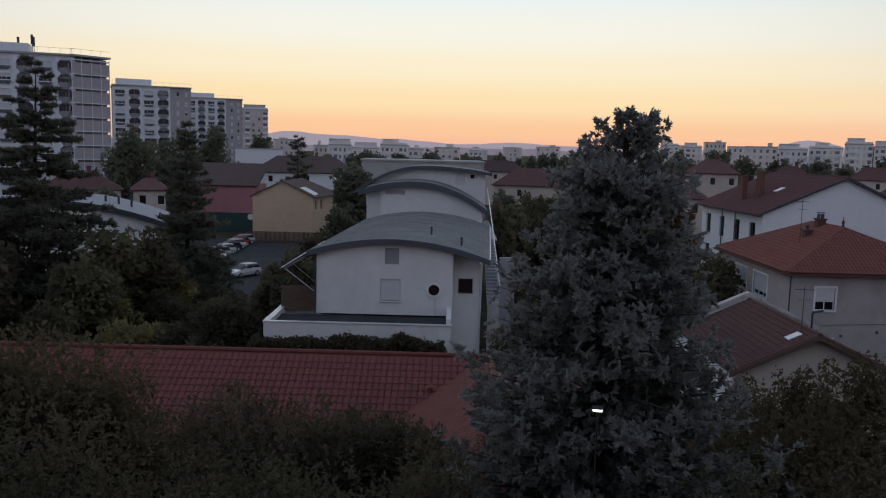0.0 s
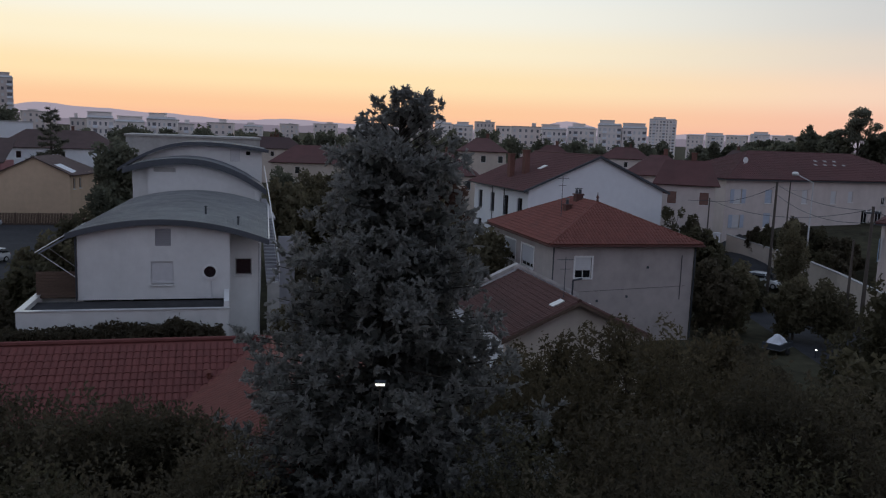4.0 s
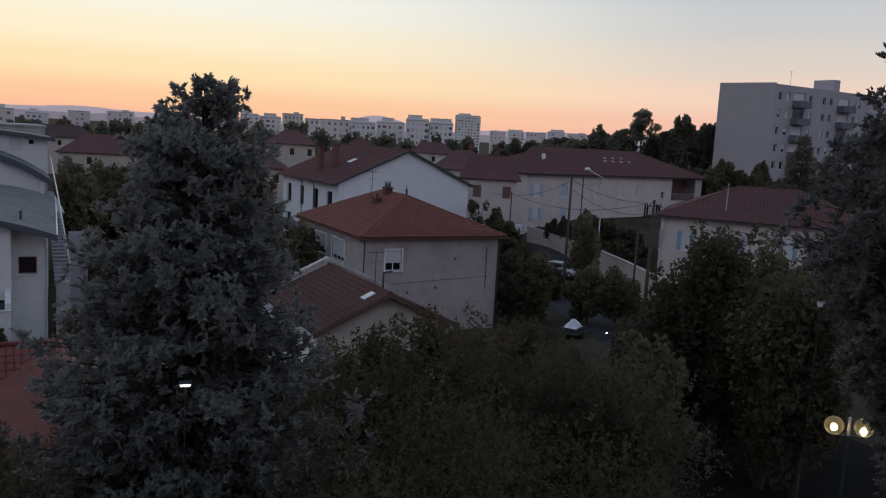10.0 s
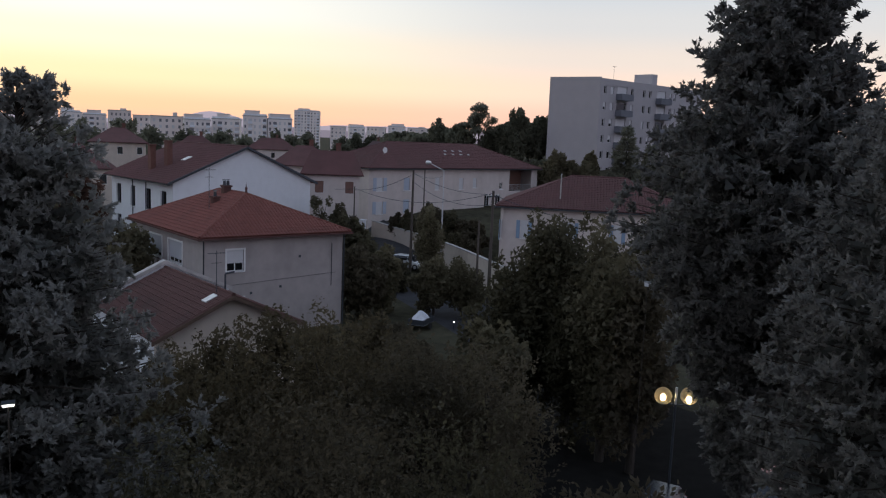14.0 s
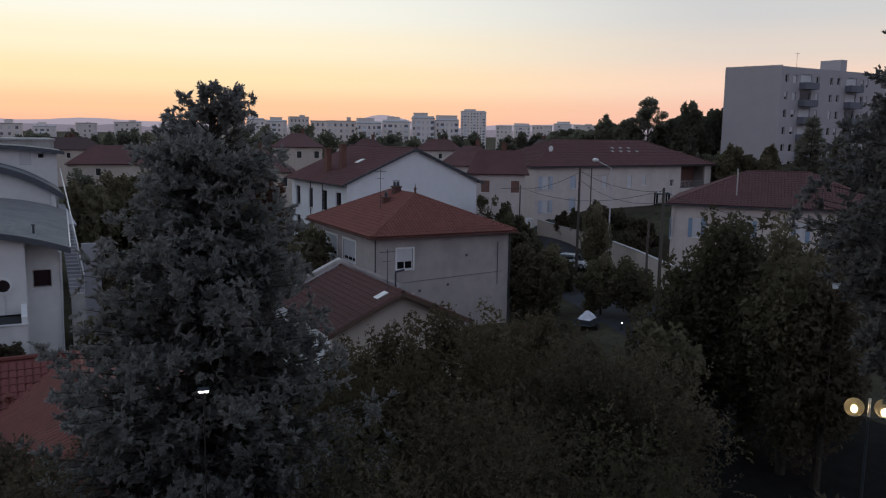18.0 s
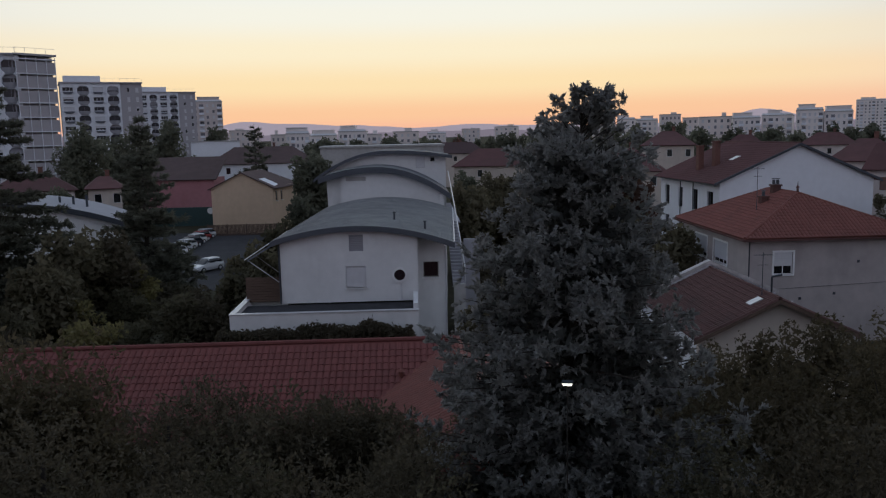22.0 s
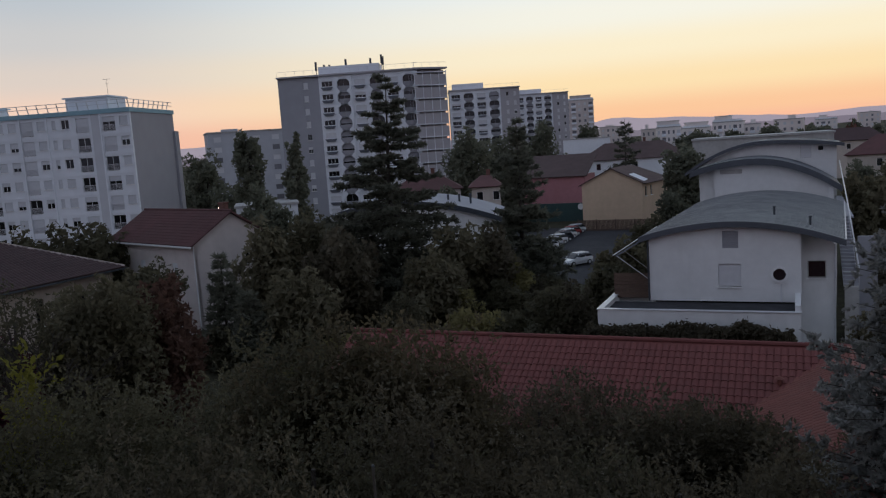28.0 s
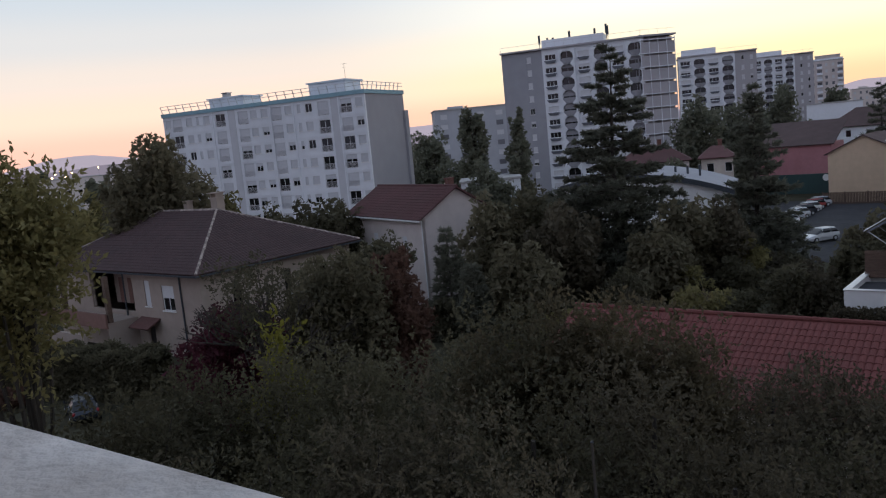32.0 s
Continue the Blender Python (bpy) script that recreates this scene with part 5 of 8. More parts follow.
def white_block():
    fr, dl = Vector((-84.8, 86.8)), Vector((-35.9, -10.9)).normalized()
    L, D, z0, st, n = 37.5, 13.5, 0.6, 2.75, 8
    o = fr + dl * L
    T = thing("white_apartment_block", Matrix.Translation((o.x, o.y, 0)) @ Matrix.Rotation(math.atan2(-dl.y, -dl.x), 4, "Z"), "white eight-storey block of flats with a blue-grey roof band", "apartment block")
    rng = random.Random(8)
    cells = [(x - 0.95, x + 0.95, 0.25, 2.3, "d") for x in (2.8, 11.4, 15.8, 22.0, 30.4, 34.3)]
    cells += [(x - 0.62, x + 0.62, 0.95, 2.25, "w") for x in (0.95, 5.2, 8.7, 17.8, 19.8, 24.2, 27.8, 36.5)]
    cells += [(x - 0.3, x + 0.3, 0.95, 2.25, "w") for x in (6.9, 26.1)]
    cells = sorted(cells)
    facade_windows(T, (0, 0), (1, 0), L, z0, st, n, cells, rng=rng, mats=("pvc_white", "shutter_grey"), wall_mat=M["block_white"], top=z0 + n * st)
    # The shade of the facade's recesses is put into these flat grey strips.
    for x in (13.0, 31.75):
        part("pier", MB().box(x, x + 1.3, -0.06, -0.003, 0, z0 + n * st), M["recess_shade_grey"], T, "flat grey strip in place of a shaded recess between the flats")
    for x in (9.9, 21.0, 25.1, 33.1):
        part("pier", MB().box(x - 0.1, x + 0.1, -0.16, -0.003, 0, z0 + n * st), M["block_white"], T)
    for k in range(n + 1):
        part("band", MB().box(0, L, -0.05, -0.004, z0 + k * st - 0.16, z0 + k * st - 0.02), M["block_white"], T)
    part("end_wall", MB().box(L - 0.35, L, 0.352, D, 0, z0 + n * st), M["end_grey"], T, "plain grey end wall")
    part("end_wall", MB().box(L + 0.005, L + 0.4, D - 0.6, D + 0.6, 0, z0 + n * st - 2.6), M["end_grey"], T)
    part("end_wall", MB().box(0, 0.35, 0.352, D, 0, z0 + n * st), M["block_grey"], T)
    part("back_wall", MB().box(0.35, L - 0.35, D - 0.35, D, 0, z0 + n * st), M["block_white"], T)
    zt = z0 + n * st
    part("roof_band", MB().box(-0.15, L + 0.15, -0.2, D + 0.15, zt, zt + 0.6), M["teal_band"], T, "blue-grey band along the roof edge")
    for x, w, h in ((7.8, 6.6, 2.1), (26.8, 6.4, 2.5)):
        part("roof_house", MB().box(x, x + w, 2.5, 7.5, zt + 0.6, zt + h).box(x - 0.3, x + w + 0.3, 2.2, 7.8, zt + h, zt + h + 0.2), M["block_white"], T, "lift house on the roof")
    part("roof_chimney", MB().box(9.4, 10.4, 4, 5, zt + 2.3, zt + 2.9).box(9.25, 10.55, 3.85, 5.15, zt + 3.05, zt + 3.15).box(9.4, 9.5, 4, 5, zt + 2.9, zt + 3.05).box(10.3, 10.4, 4, 5, zt + 2.9, zt + 3.05), M["concrete"], T, "small capped chimney")
    rail = MB()
    for x in [i * 1.5 for i in range(26)]:
        rail.tube((x, 0.15, zt + 0.6), (x, -0.25, zt + 1.75), 0.065, None, 4)
    for y in [1.5 + i * 1.5 for i in range(8)]:
        rail.tube((L - 0.2, y, zt + 0.6), (L + 0.1, y, zt + 1.75), 0.065, None, 4)
    for k in (1.25, 1.75):
        rail.tube((0, 0.15 - (k - 0.6) * 0.35, zt + k), (L, 0.15 - (k - 0.6) * 0.35, zt + k), 0.055, None, 4).tube((L, -0.2, zt + k), (L, D, zt + k), 0.055, None, 4)
    part("roof_railing", rail, M["pale_metal"], T)
    antenna(T, 32.0, 5, zt + 2.7, 2.6)


white_block()


def tall_block(name, o, ang, parts_w, D, n, st, label, z0=0.5, masts=True, seed=3):
    """A tall block: a plain grey bay with one column of windows, bays of rounded white balcony shells, an end bay of open galleries."""
    T = thing(name, Matrix.Translation((o[0], o[1], 0)) @ Matrix.Rotation(ang, 4, "Z"), label, "apartment block")
    rng = random.Random(seed)
    H = z0 + n * st
    plain, shells, gallery = parts_w
    x = 0.0
    if plain:
        cells = [(plain * 0.62, plain * 0.62 + 1.0, 0.9, 2.2, "w")]
        facade_windows(T, (0, 0), (1, 0), plain, z0, st, n, cells, rng=rng, wall_mat=M["block_grey"], top=H + 0.5)
        x = plain
    if shells > 1:
        nb = max(2, round(shells / 3.6))
        bw = shells / nb
        holes, ovals = [], [b for b in range(nb) if b % 2 == 1]
        for b in range(nb):
            for k in range(n):
                z = z0 + k * st
                holes.append((b * bw + 0.45, b * bw + bw - 0.45, z + 0.15, z + 2.5) if b in ovals else (b * bw + 0.6, b * bw + bw - 0.6, z + 1.05, z + 2.2))
        part("wall", panel(MB(), (x, 0), (1, 0), shells - 0.004, 0, H + 0.6, holes, 0.3), M["block_white"], T)
        for b in range(nb):
            bx = x + b * bw
            for k in range(n):
                z = z0 + k * st
                if b in ovals:
                    window(T, (bx, 0), (1, 0), 0.45, bw - 0.45, z + 0.15, z + 2.5, 0.28, bars=1, frame_mat="block_grey", shut=rng.choice((0, 0, 0.3, 0.5)), shut_mat="block_grey", sill=False)
                    seg = 7
                    bow = [(bx + 0.3 + (bw - 0.6) * i / seg, -0.1 - 0.8 * math.sin(math.pi * i / seg)) for i in range(seg + 1)]
                    low = [(bx + bw / 2 + (a - bx - bw / 2) * 0.7, c * 0.7) for a, c in bow]
                    part("balcony", MB().prism([(a, c, z - 0.15) for a, c in low] + [(a, c + 0.12, z - 0.15) for a, c in reversed(low)], [(a, c, z + 1.0) for a, c in bow] + [(a, c + 0.12, z + 1.0) for a, c in reversed(bow)]), M["block_grey"], T, "rounded grey balcony front")
                else:
                    window(T, (bx, 0), (1, 0), 0.6, bw - 0.6, z + 1.05, z + 2.2, 0.15, bars=2, shut=rng.choice((0, 0, 0.5, 0.95)), sill=False)
                    c, w1, w2 = bx + bw / 2, bw * 0.24, bw * 0.36
                    part("tray", MB().prism([(c - w1, -0.3, z + 0.3), (c + w1, -0.3, z + 0.3), (c + w1, -0.003, z + 0.3), (c - w1, -0.003, z + 0.3)], [(c - w2, -0.5, z + 0.92), (c + w2, -0.5, z + 0.92), (c + w2, -0.003, z + 0.92), (c - w2, -0.003, z + 0.92)]), M["block_dark"], T, "dark tapered front under the window")
        for b in ovals:
            for sg in (-1, 1):
                e = x + b * bw + (0.3 if sg > 0 else bw - 0.3)
                steps = [(z0 - 0.5 + i * st / 8) for i in range(8 * n + 3)]
                bulge = [e + sg * (0.08 + 0.72 * math.cos(math.pi * (z - z0 + 0.15) / st) ** 6) for z in steps]
                ring = [(e - sg * 0.28, steps[0])] + list(zip(bulge, steps)) + [(e - sg * 0.28, steps[-1])]
                part("pier", MB().prism([(a, -0.5, z) for a, z in ring], [(a, -0.004, z) for a, z in ring]), M["block_white"], T, "white scalloped concrete pier")
    x += shells
    if gallery < 0:
        facade_windows(T, (x, 0), (1, 0), -gallery, z0, st, n, [(-gallery * 0.3, -gallery * 0.3 + 0.8, 0.9, 2.2, "w"), (-gallery * 0.7, -gallery * 0.7 + 0.8, 0.9, 2.2, "w")], rng=rng, wall_mat=M["slab_beige"], top=H + 0.5)
        x -= gallery
    elif gallery:
        part("wall", MB().box(x, x + gallery, 1.0, 1.3, 0, H + 0.4), M["slab_beige"], T)
        for k in range(n + 1):
            z = z0 + k * st
            part("gallery_floor", MB().box(x, x + gallery, -0.4, 1.0, z - 0.15, z + 0.02), M["block_white"], T)
            if k < n:
                part("gallery_front", MB().box(x + 0.05, x + gallery - 0.05, -0.28, -0.2, z + 0.02, z + 2.2), M["slab_beige"], T, "beige mesh gallery screen")
        for gx in (0.0, gallery * 0.25, gallery * 0.5, gallery * 0.75, gallery - 0.2):
            part("post", MB().box(x + gx, x + gx + 0.12, -0.5, -0.402, 0, H + 0.3), M["block_white"], T)
        x += gallery
    part("body", MB().box(0, x, 1.3, D, 0, H + 0.3), M["block_grey"], T)
    part("roof_edge", MB().box(-0.2, x + 0.2, -0.6, D + 0.2, H + 0.6, H + 0.95), M["slab_beige"], T)
    if shells > 1:
        part("roof_house", MB().box(x * (0.28 if masts else 0.05), x * (0.72 if masts else 0.5), 3, 8, H + 1.1, H + 2.9), M["block_white"], T)
    if masts:
        for i, u in enumerate((0.26, 0.32, 0.36, 0.48, 0.66, 0.74, 0.75)):
            h = (3.0, 2.3, 2.2, 3.2, 3.0, 3.6, 3.2)[i]
            part("mast", MB().tube((x * u, 4, H + 1.1), (x * u, 4, H + 1.1 + h), 0.08, None, 6).box(x * u - 0.22, x * u + 0.22, 3.7, 3.95, H + h - 0.8, H + 1.1 + h), M["dark_metal"], T, "dark telecom mast")
    rail = MB().tube((0, -0.4, H + 2.0), (x, -0.4, H + 2.0), 0.035, None, 4)
    for i in range(int(x / 2) + 1):
        rail.tube((i * 2.0, -0.4, H + 1.1), (i * 2.0, -0.4, H + 2.0), 0.03, None, 4)
    part("roof_railing", rail, M["pale_metal"], T)
    return T


a1 = math.atan2(11.5, 31.0)
tall_block("grey_white_tower_block", (-103.9, 150.5), a1, (9.0, 21.5, 0), 14, 11, 2.78, "tall block of flats with rounded white balconies and roof masts")
tall_block("tower_block_gallery_wing", (-75.8, 160.2), math.atan2(6.2, 5.2), (0, 0.0001, 7.8), 13, 11, 2.78, "tall wing of open galleries beside the balcony block", masts=False, seed=5)
tall_block("grey_white_tower_block", (-100.5, 238.0), math.atan2(9, 20), (0, 16.0, -6.0), 14, 11, 2.78, "distant tower block with rounded white balconies", masts=False, seed=11)
tall_block("grey_white_tower_block", (-107.5, 325.0), math.atan2(8, 22), (0, 15.0, -6.5), 14, 12, 2.7, "far tower block with rounded white balconies", masts=False, seed=12)


def plain_block(name, az0, az1, d, ztop, label, mat, st=2.8, z0=0.0, depth=14, cols=6, seed=1, kind="w", turn=0.0, loggia=False, wing=0.0, flat_roof=True):
    """A block seen from far off: walls with rows of real openings."""
    x0, y0 = polar(az0, d)
    x1, y1 = polar(az1, d)
    L = math.hypot(x1 - x0, y1 - y0)
    ang = math.atan2(y1 - y0, x1 - x0) + radians(turn)
    T = thing(name, Matrix.Translation((x0, y0, z0)) @ Matrix.Rotation(ang, 4, "Z"), label, "apartment block")
    H = ztop - z0
    n = max(1, int((H - 0.6) / st))
    rng = random.Random(seed)
    holes, step = [], L / cols
    for k in range(n):
        z = H - 0.6 - (k + 1) * st
        if z < 0:
            continue
        for c in range(cols):
            big = loggia and c % 3 == 1
            w = step * (0.72 if big else 0.38)
            s = c * step + (step - w) / 2
            holes.append((s, s + w, z + (0.3 if big else 0.9), z + 2.3, big))
    part("wall", panel(MB(), (0, 0), (1, 0), L, 0, H, [h[:4] for h in holes], 0.3), mat, T)
    for s0, s1, za, zb, big in holes:
        w = part("window", MB().box(s0 + 0.02, s1 - 0.02, 0.14, 0.22, za + 0.02, zb - 0.02), M["shutter_pale"] if rng.random() < 0.4 else M["far_pane"], T)
        if big:
            part("balcony", MB().box(s0 - 0.2, s1 + 0.2, -1.1, -0.005, za - 0.3, za - 0.15).box(s0 - 0.2, s1 + 0.2, -1.1, -1.0, za - 0.15, za + 0.75), M["clean_white"], T)
    part("body", MB().box(0, 0.3, 0.302, depth, 0, H).box(L - 0.3, L, 0.302, depth, 0, H).box(0.3, L - 0.3, depth - 0.3, depth, 0, H), mat, T)
    part("roof", MB().box(-0.2, L + 0.2, -0.25, depth + 0.2, H, H + 0.35), M["concrete"], T)
    if loggia and L > 7:
        a, b = L * rng.uniform(0.0, 0.2), L * rng.uniform(0.55, 0.95)
        part("top_storey", MB().box(a, b, 2.0, depth - 1, H + 0.35, H + 2.4).box(a - 0.2, b + 0.2, 1.6, depth - 0.8, H + 2.4, H + 2.65), mat, T, "set-back top storey")
        part("terrace_rail", MB().box(0.2, L - 0.2, 0.0, 0.08, H + 0.354, H + 1.1), M["clean_white"], T)
    elif rng.random() < 0.6:
        u = rng.uniform(0.1, 0.7)
        part("roof_house", MB().box(L * u, L * u + min(6, L * rng.uniform(0.12, 0.3)), depth * 0.3, depth * 0.6, H + 0.35, H + rng.uniform(1.0, 2.2)), mat, T)
    return T


plain_block("far_tower_block", -14.96, -13.02, 420, 33.0, "distant beige block of flats with roof chimneys", M["cream_render"], cols=5, seed=2, loggia=True)
plain_block("grey_apartment_block", -39.6, -34.4, 232, 22.5, "grey banded block of flats behind the trees", M["block_pale"], cols=4, seed=4, turn=6)
# the block on the hill
def hill_block():
    x0, y0 = polar(46.31, 150)
    x1, y1 = polar(49.75, 146)
    T = thing("hill_apartment_block", None, "beige-grey block of flats with dark balconies on the hill", "apartment block")
    zt, zb = 26.9, 9.0
    e = Vector((x1 - x0, y1 - y0)).normalized()
    L1 = math.hypot(x1 - x0, y1 - y0)
    part("end_wall", panel(MB(), (x0, y0), e, L1, zb, zt, (), 0.35), M["slab_beige"], T, "plain windowless end wall")
    # long facade going back to the right
    f = Vector((1.0, 0.06)).normalized()
    o = (x1, y1)
    L2, n, st = 34.0, 6, 2.85
    cells = [(1.0, 1.8, 0.9, 2.2, "w"), (3.0, 4.0, 0.9, 2.2, "w"), (5.0, 8.0, 0.1, 2.4, "b"), (9.2, 10.0, 0.9, 2.2, "w"), (13.0, 13.8, 0.9, 2.2, "w"), (15.0, 15.8, 0.9, 2.2, "w"), (17.6, 20.6, 0.1, 2.4, "b"), (22.0, 22.7, 0.9, 2.2, "w"), (23.4, 24.1, 0.9, 2.2, "w"), (28.0, 30.5, 0.9, 2.2, "w")]
    rng = random.Random(6)
    holes = [(a, b, zt - 0.8 - (k + 1) * st + c, zt - 0.8 - (k + 1) * st + d) for k in range(n) for a, b, c, d, q in cells]
    part("wall", panel(MB(), o, f, L2, zb, zt - 0.2, holes, 0.35), M["slab_beige"], T)
    ang = math.atan2(f.y, f.x)
    for k in range(n):
        z = zt - 0.8 - (k + 1) * st
        for a, b, c, d, q in cells:
            window(T, o, f, a, b, z + c, z + d, 0.2, bars=0, shut=rng.choice((0, 0, 0.6, 0.95)), sill=False)
            if q == "b":
                bal = part("balcony", MB().box(a - 0.3, b + 0.3, -1.3, -0.005, z - 0.1, z + 0.05).box(a - 0.3, b + 0.3, -1.3, -1.22, z + 0.05, z + 1.0).box(a - 0.3, a - 0.22, -1.22, -0.005, z + 0.05, z + 1.0).box(b + 0.22, b + 0.3, -1.22, -0.005, z + 0.05, z + 1.0), M["block_dark"], T, "dark balcony front")
                bal.matrix_local = Matrix.Translation((*o, 0)) @ Matrix.Rotation(ang, 4, "Z")
    p = lambda s, q: Vector((o[0], o[1], 0)) + Vector((f.x, f.y, 0)) * s + Vector((-f.y, f.x, 0)) * q
    body = [p(0.3, 0.36), p(L2, 0.36), p(L2, 11), Vector((x0, y0, 0)) + Vector((-e.y, e.x, 0)) * 11 + Vector((e.x, e.y, 0)) * 0.2, Vector((x0, y0, 0)) + Vector((-e.y, e.x, 0)) * 0.36 + Vector((e.x, e.y, 0)) * 0.1]
    part("body", MB().prism([q + Vector((0, 0, zb)) for q in body], [q + Vector((0, 0, zt - 0.25)) for q in body]), M["slab_beige"], T)
    h = [p(18.6, 2), p(20.4, 2), p(20.4, 6), p(18.6, 6)]
    part("roof_house", MB().prism([q + Vector((0, 0, zt - 0.25)) for q in h], [q + Vector((0, 0, zt + 2.0)) for q in h]), M["slab_beige"], T)
    a = p(10.5, 5)
    antenna(T, a.x, a.y, zt - 0.25, 3.2)


hill_block()
# stepped rows of pale flats on the skyline: bearings, distance, elevation of the roof, columns of openings, balconies
for i, (a0, a1_, d, el, cols, lg) in enumerate((
        (-9.9, -8.95, 345, 0.15, 3, False), (-8.9, -7.3, 330, 0.55, 5, True), (-7.25, -5.4, 350, 0.35, 5, True), (-5.3, -3.4, 335, 0.62, 6, True), (-3.35, -2.3, 340, 0.38, 3, True), (-12.6, -10.6, 470, 0.5, 6, False), (-1.5, 0.2, 430, 0.2, 4, False),
        (0.9, 2.2, 520, 0.25, 4, True), (3.4, 4.6, 560, 0.3, 4, False), (5.6, 7.2, 600, 0.4, 5, False), (8.4, 9.8, 560, 0.5, 4, True),
        (12.4, 13.9, 600, 0.75, 5, False), (14.0, 15.2, 480, 0.95, 4, True), (15.3, 16.7, 470, 0.85, 4, True), (16.9, 18.2, 450, 0.95, 5, False), (18.3, 19.3, 440, 0.7, 3, False), (19.4, 21.4, 400, 0.72, 5, False), (21.5, 23.2, 390, 0.88, 5, True), (23.25, 25.1, 395, 1.0, 5, True),
        (25.3, 26.9, 380, 1.3, 5, True), (26.95, 28.6, 385, 1.15, 5, True), (28.72, 30.45, 800, 1.5, 8, True), (31.2, 32.3, 640, 0.55, 4, False), (32.5, 33.6, 660, 0.7, 4, True), (33.7, 35.0, 700, 0.6, 5, False), (35.2, 36.4, 700, 0.7, 5, True), (36.6, 39.0, 760, 0.65, 6, False),
        (-61.6, -60.2, 420, 0.3, 4, False))):
    plain_block("distant_flats", a0, a1_, d, EYE + d * math.tan(radians(el)) - (2.0 if lg and d < 700 else 0.0), "pale distant block of flats on the skyline", M["far_white"] if lg else M["far_wall"], cols=cols, seed=20 + i, loggia=lg, depth=12, turn=(i % 3 - 1) * 5)


def far_house(name, az0, az1, d, ze, zr, wall, roof, label, depth=9, turn=0, z0=None, win=3, inset=None, shut=0.0):
    """A house seen from far off: walls with openings and a gable or hipped roof whose ridge runs along the view's width."""
    x0, y0 = polar(az0, d)
    x1, y1 = polar(az1, d)
    L = math.hypot(x1 - x0, y1 - y0)
    zg = min(ground_h(x0, y0), ground_h(x1, y1)) - 0.5 if z0 is None else z0
    T = thing(name, Matrix.Translation((x0, y0, 0)) @ Matrix.Rotation(math.atan2(y1 - y0, x1 - x0) + radians(turn), 4, "Z"), label, "house")
    hs = [(L * (i + 0.5) / win - 0.5, L * (i + 0.5) / win + 0.5, ze - 2.2, ze - 0.8) for i in range(win)]
    part("wall", panel(MB(), (0.3, 0.3), (1, 0), L - 0.6, zg, ze - 0.1, hs, 0.3), wall, T)
    for h in hs:
        window(T, (0.3, 0.3), (1, 0), *h, depth=0.12, bars=0, sill=False, shut=shut, shut_mat="shutter_brown")
    part("wall", MB().box(0.3, 0.6, 0.61, depth - 0.3, zg, ze - 0.1).box(L - 0.6, L - 0.3, 0.61, depth - 0.3, zg, ze - 0.1).box(0.61, L - 0.61, depth - 0.6, depth - 0.3, zg, ze - 0.1), wall, T)
    in0 = min(depth / 2, L / 2 - 0.3) * 0.8 if inset is None else inset
    A, B, C, D = (-0.2, -0.2, ze), (L + 0.2, -0.2, ze), (L + 0.2, depth + 0.2, ze), (-0.2, depth + 0.2, ze)
    r0, r1 = (in0, depth / 2, zr), (L - in0, depth / 2, zr)
    for f in ((A, B, r1, r0), (B, C, r1), (C, D, r0, r1), (D, A, r0)):
        part("roof", MB().slab(f, 0.15), roof, T)
    chimney(T, L * 0.6, depth / 2 + 0.4, zr - 0.6, zr + 0.9, 0.6, 0.6, "brick_chimney", 0)
    return T


for i, (a0, a1_, d, ze, zr, w, r, dep) in enumerate((
        (-14.2, -6.7, 185, 9.4, 13.0, "clean_white", "tile_dull", 14), (-20.5, -15.5, 200, 9.2, 12.4, "cream_render", "tile_dull", 12),
        (2.6, 13.6, 165, 8.4, 11.8, "beige_render", "tile_far", 12), (11.5, 17.3, 122, 9.0, 12.2, "beige_render", "tile_far", 11),
        (15.6, 19.2, 160, 12.0, 14.6, "beige_render", "tile_far", 12), (27.2, 31.8, 118, 10.4, 13.2, "cream_render", "tile_far", 11), (33.6, 35.2, 185, 12.0, 13.9, "cream_render", "tile_brown", 9),
        (36.0, 39.5, 190, 13.0, 15.2, "cream_render", "tile_far", 10), (20.5, 24.0, 170, 10.5, 13.6, "cream_render", "tile_far", 10),
        (-27.4, -22.4, 128, 8.2, 10.6, "cream_render", "tile_far", 9), (0.5, 5.0, 230, 9.5, 12.6, "beige_render", "tile_brown", 10), (25.5, 29.0, 215, 10.5, 13.4, "cream_render", "tile_far", 10))):
    far_house("far_house", a0, a1_, d, ze, zr, M[w], M[r], "house with a dull tile roof among the trees", dep)


far_house("far_house", 29.3, 33.5, 94, 10.45, 13.1, M["cream_render"], M["tile_far"], "cream house with brown shutters below a red roof", 6.5, win=2, inset=1.0, shut=0.97)


def flat_shed(name, az0, az1, d, zt, mat, label, depth=10, z0=0, windows=True):
    x0, y0 = polar(az0, d)
    x1, y1 = polar(az1, d)
    L = math.hypot(x1 - x0, y1 - y0)
    T = thing(name, Matrix.Translation((x0, y0, z0)) @ Matrix.Rotation(math.atan2(y1 - y0, x1 - x0), 4, "Z"), label, "building")
    part("wall", MB().box(0, L, 0, depth, 0, zt - z0 - 0.3), mat, T)
    part("roof_edge", MB().box(-0.2, L + 0.2, -0.2, depth + 0.2, zt - z0 - 0.3, zt - z0), M["concrete"], T)
    for i in range(max(2, int(L / 4)) if windows else 0):
        part("window", MB().box(i * 4 + 1, i * 4 + 2.6, -0.05, -0.004, (zt - z0) * 0.55, (zt - z0) * 0.55 + 1.2), M["glass"], T)
    return T


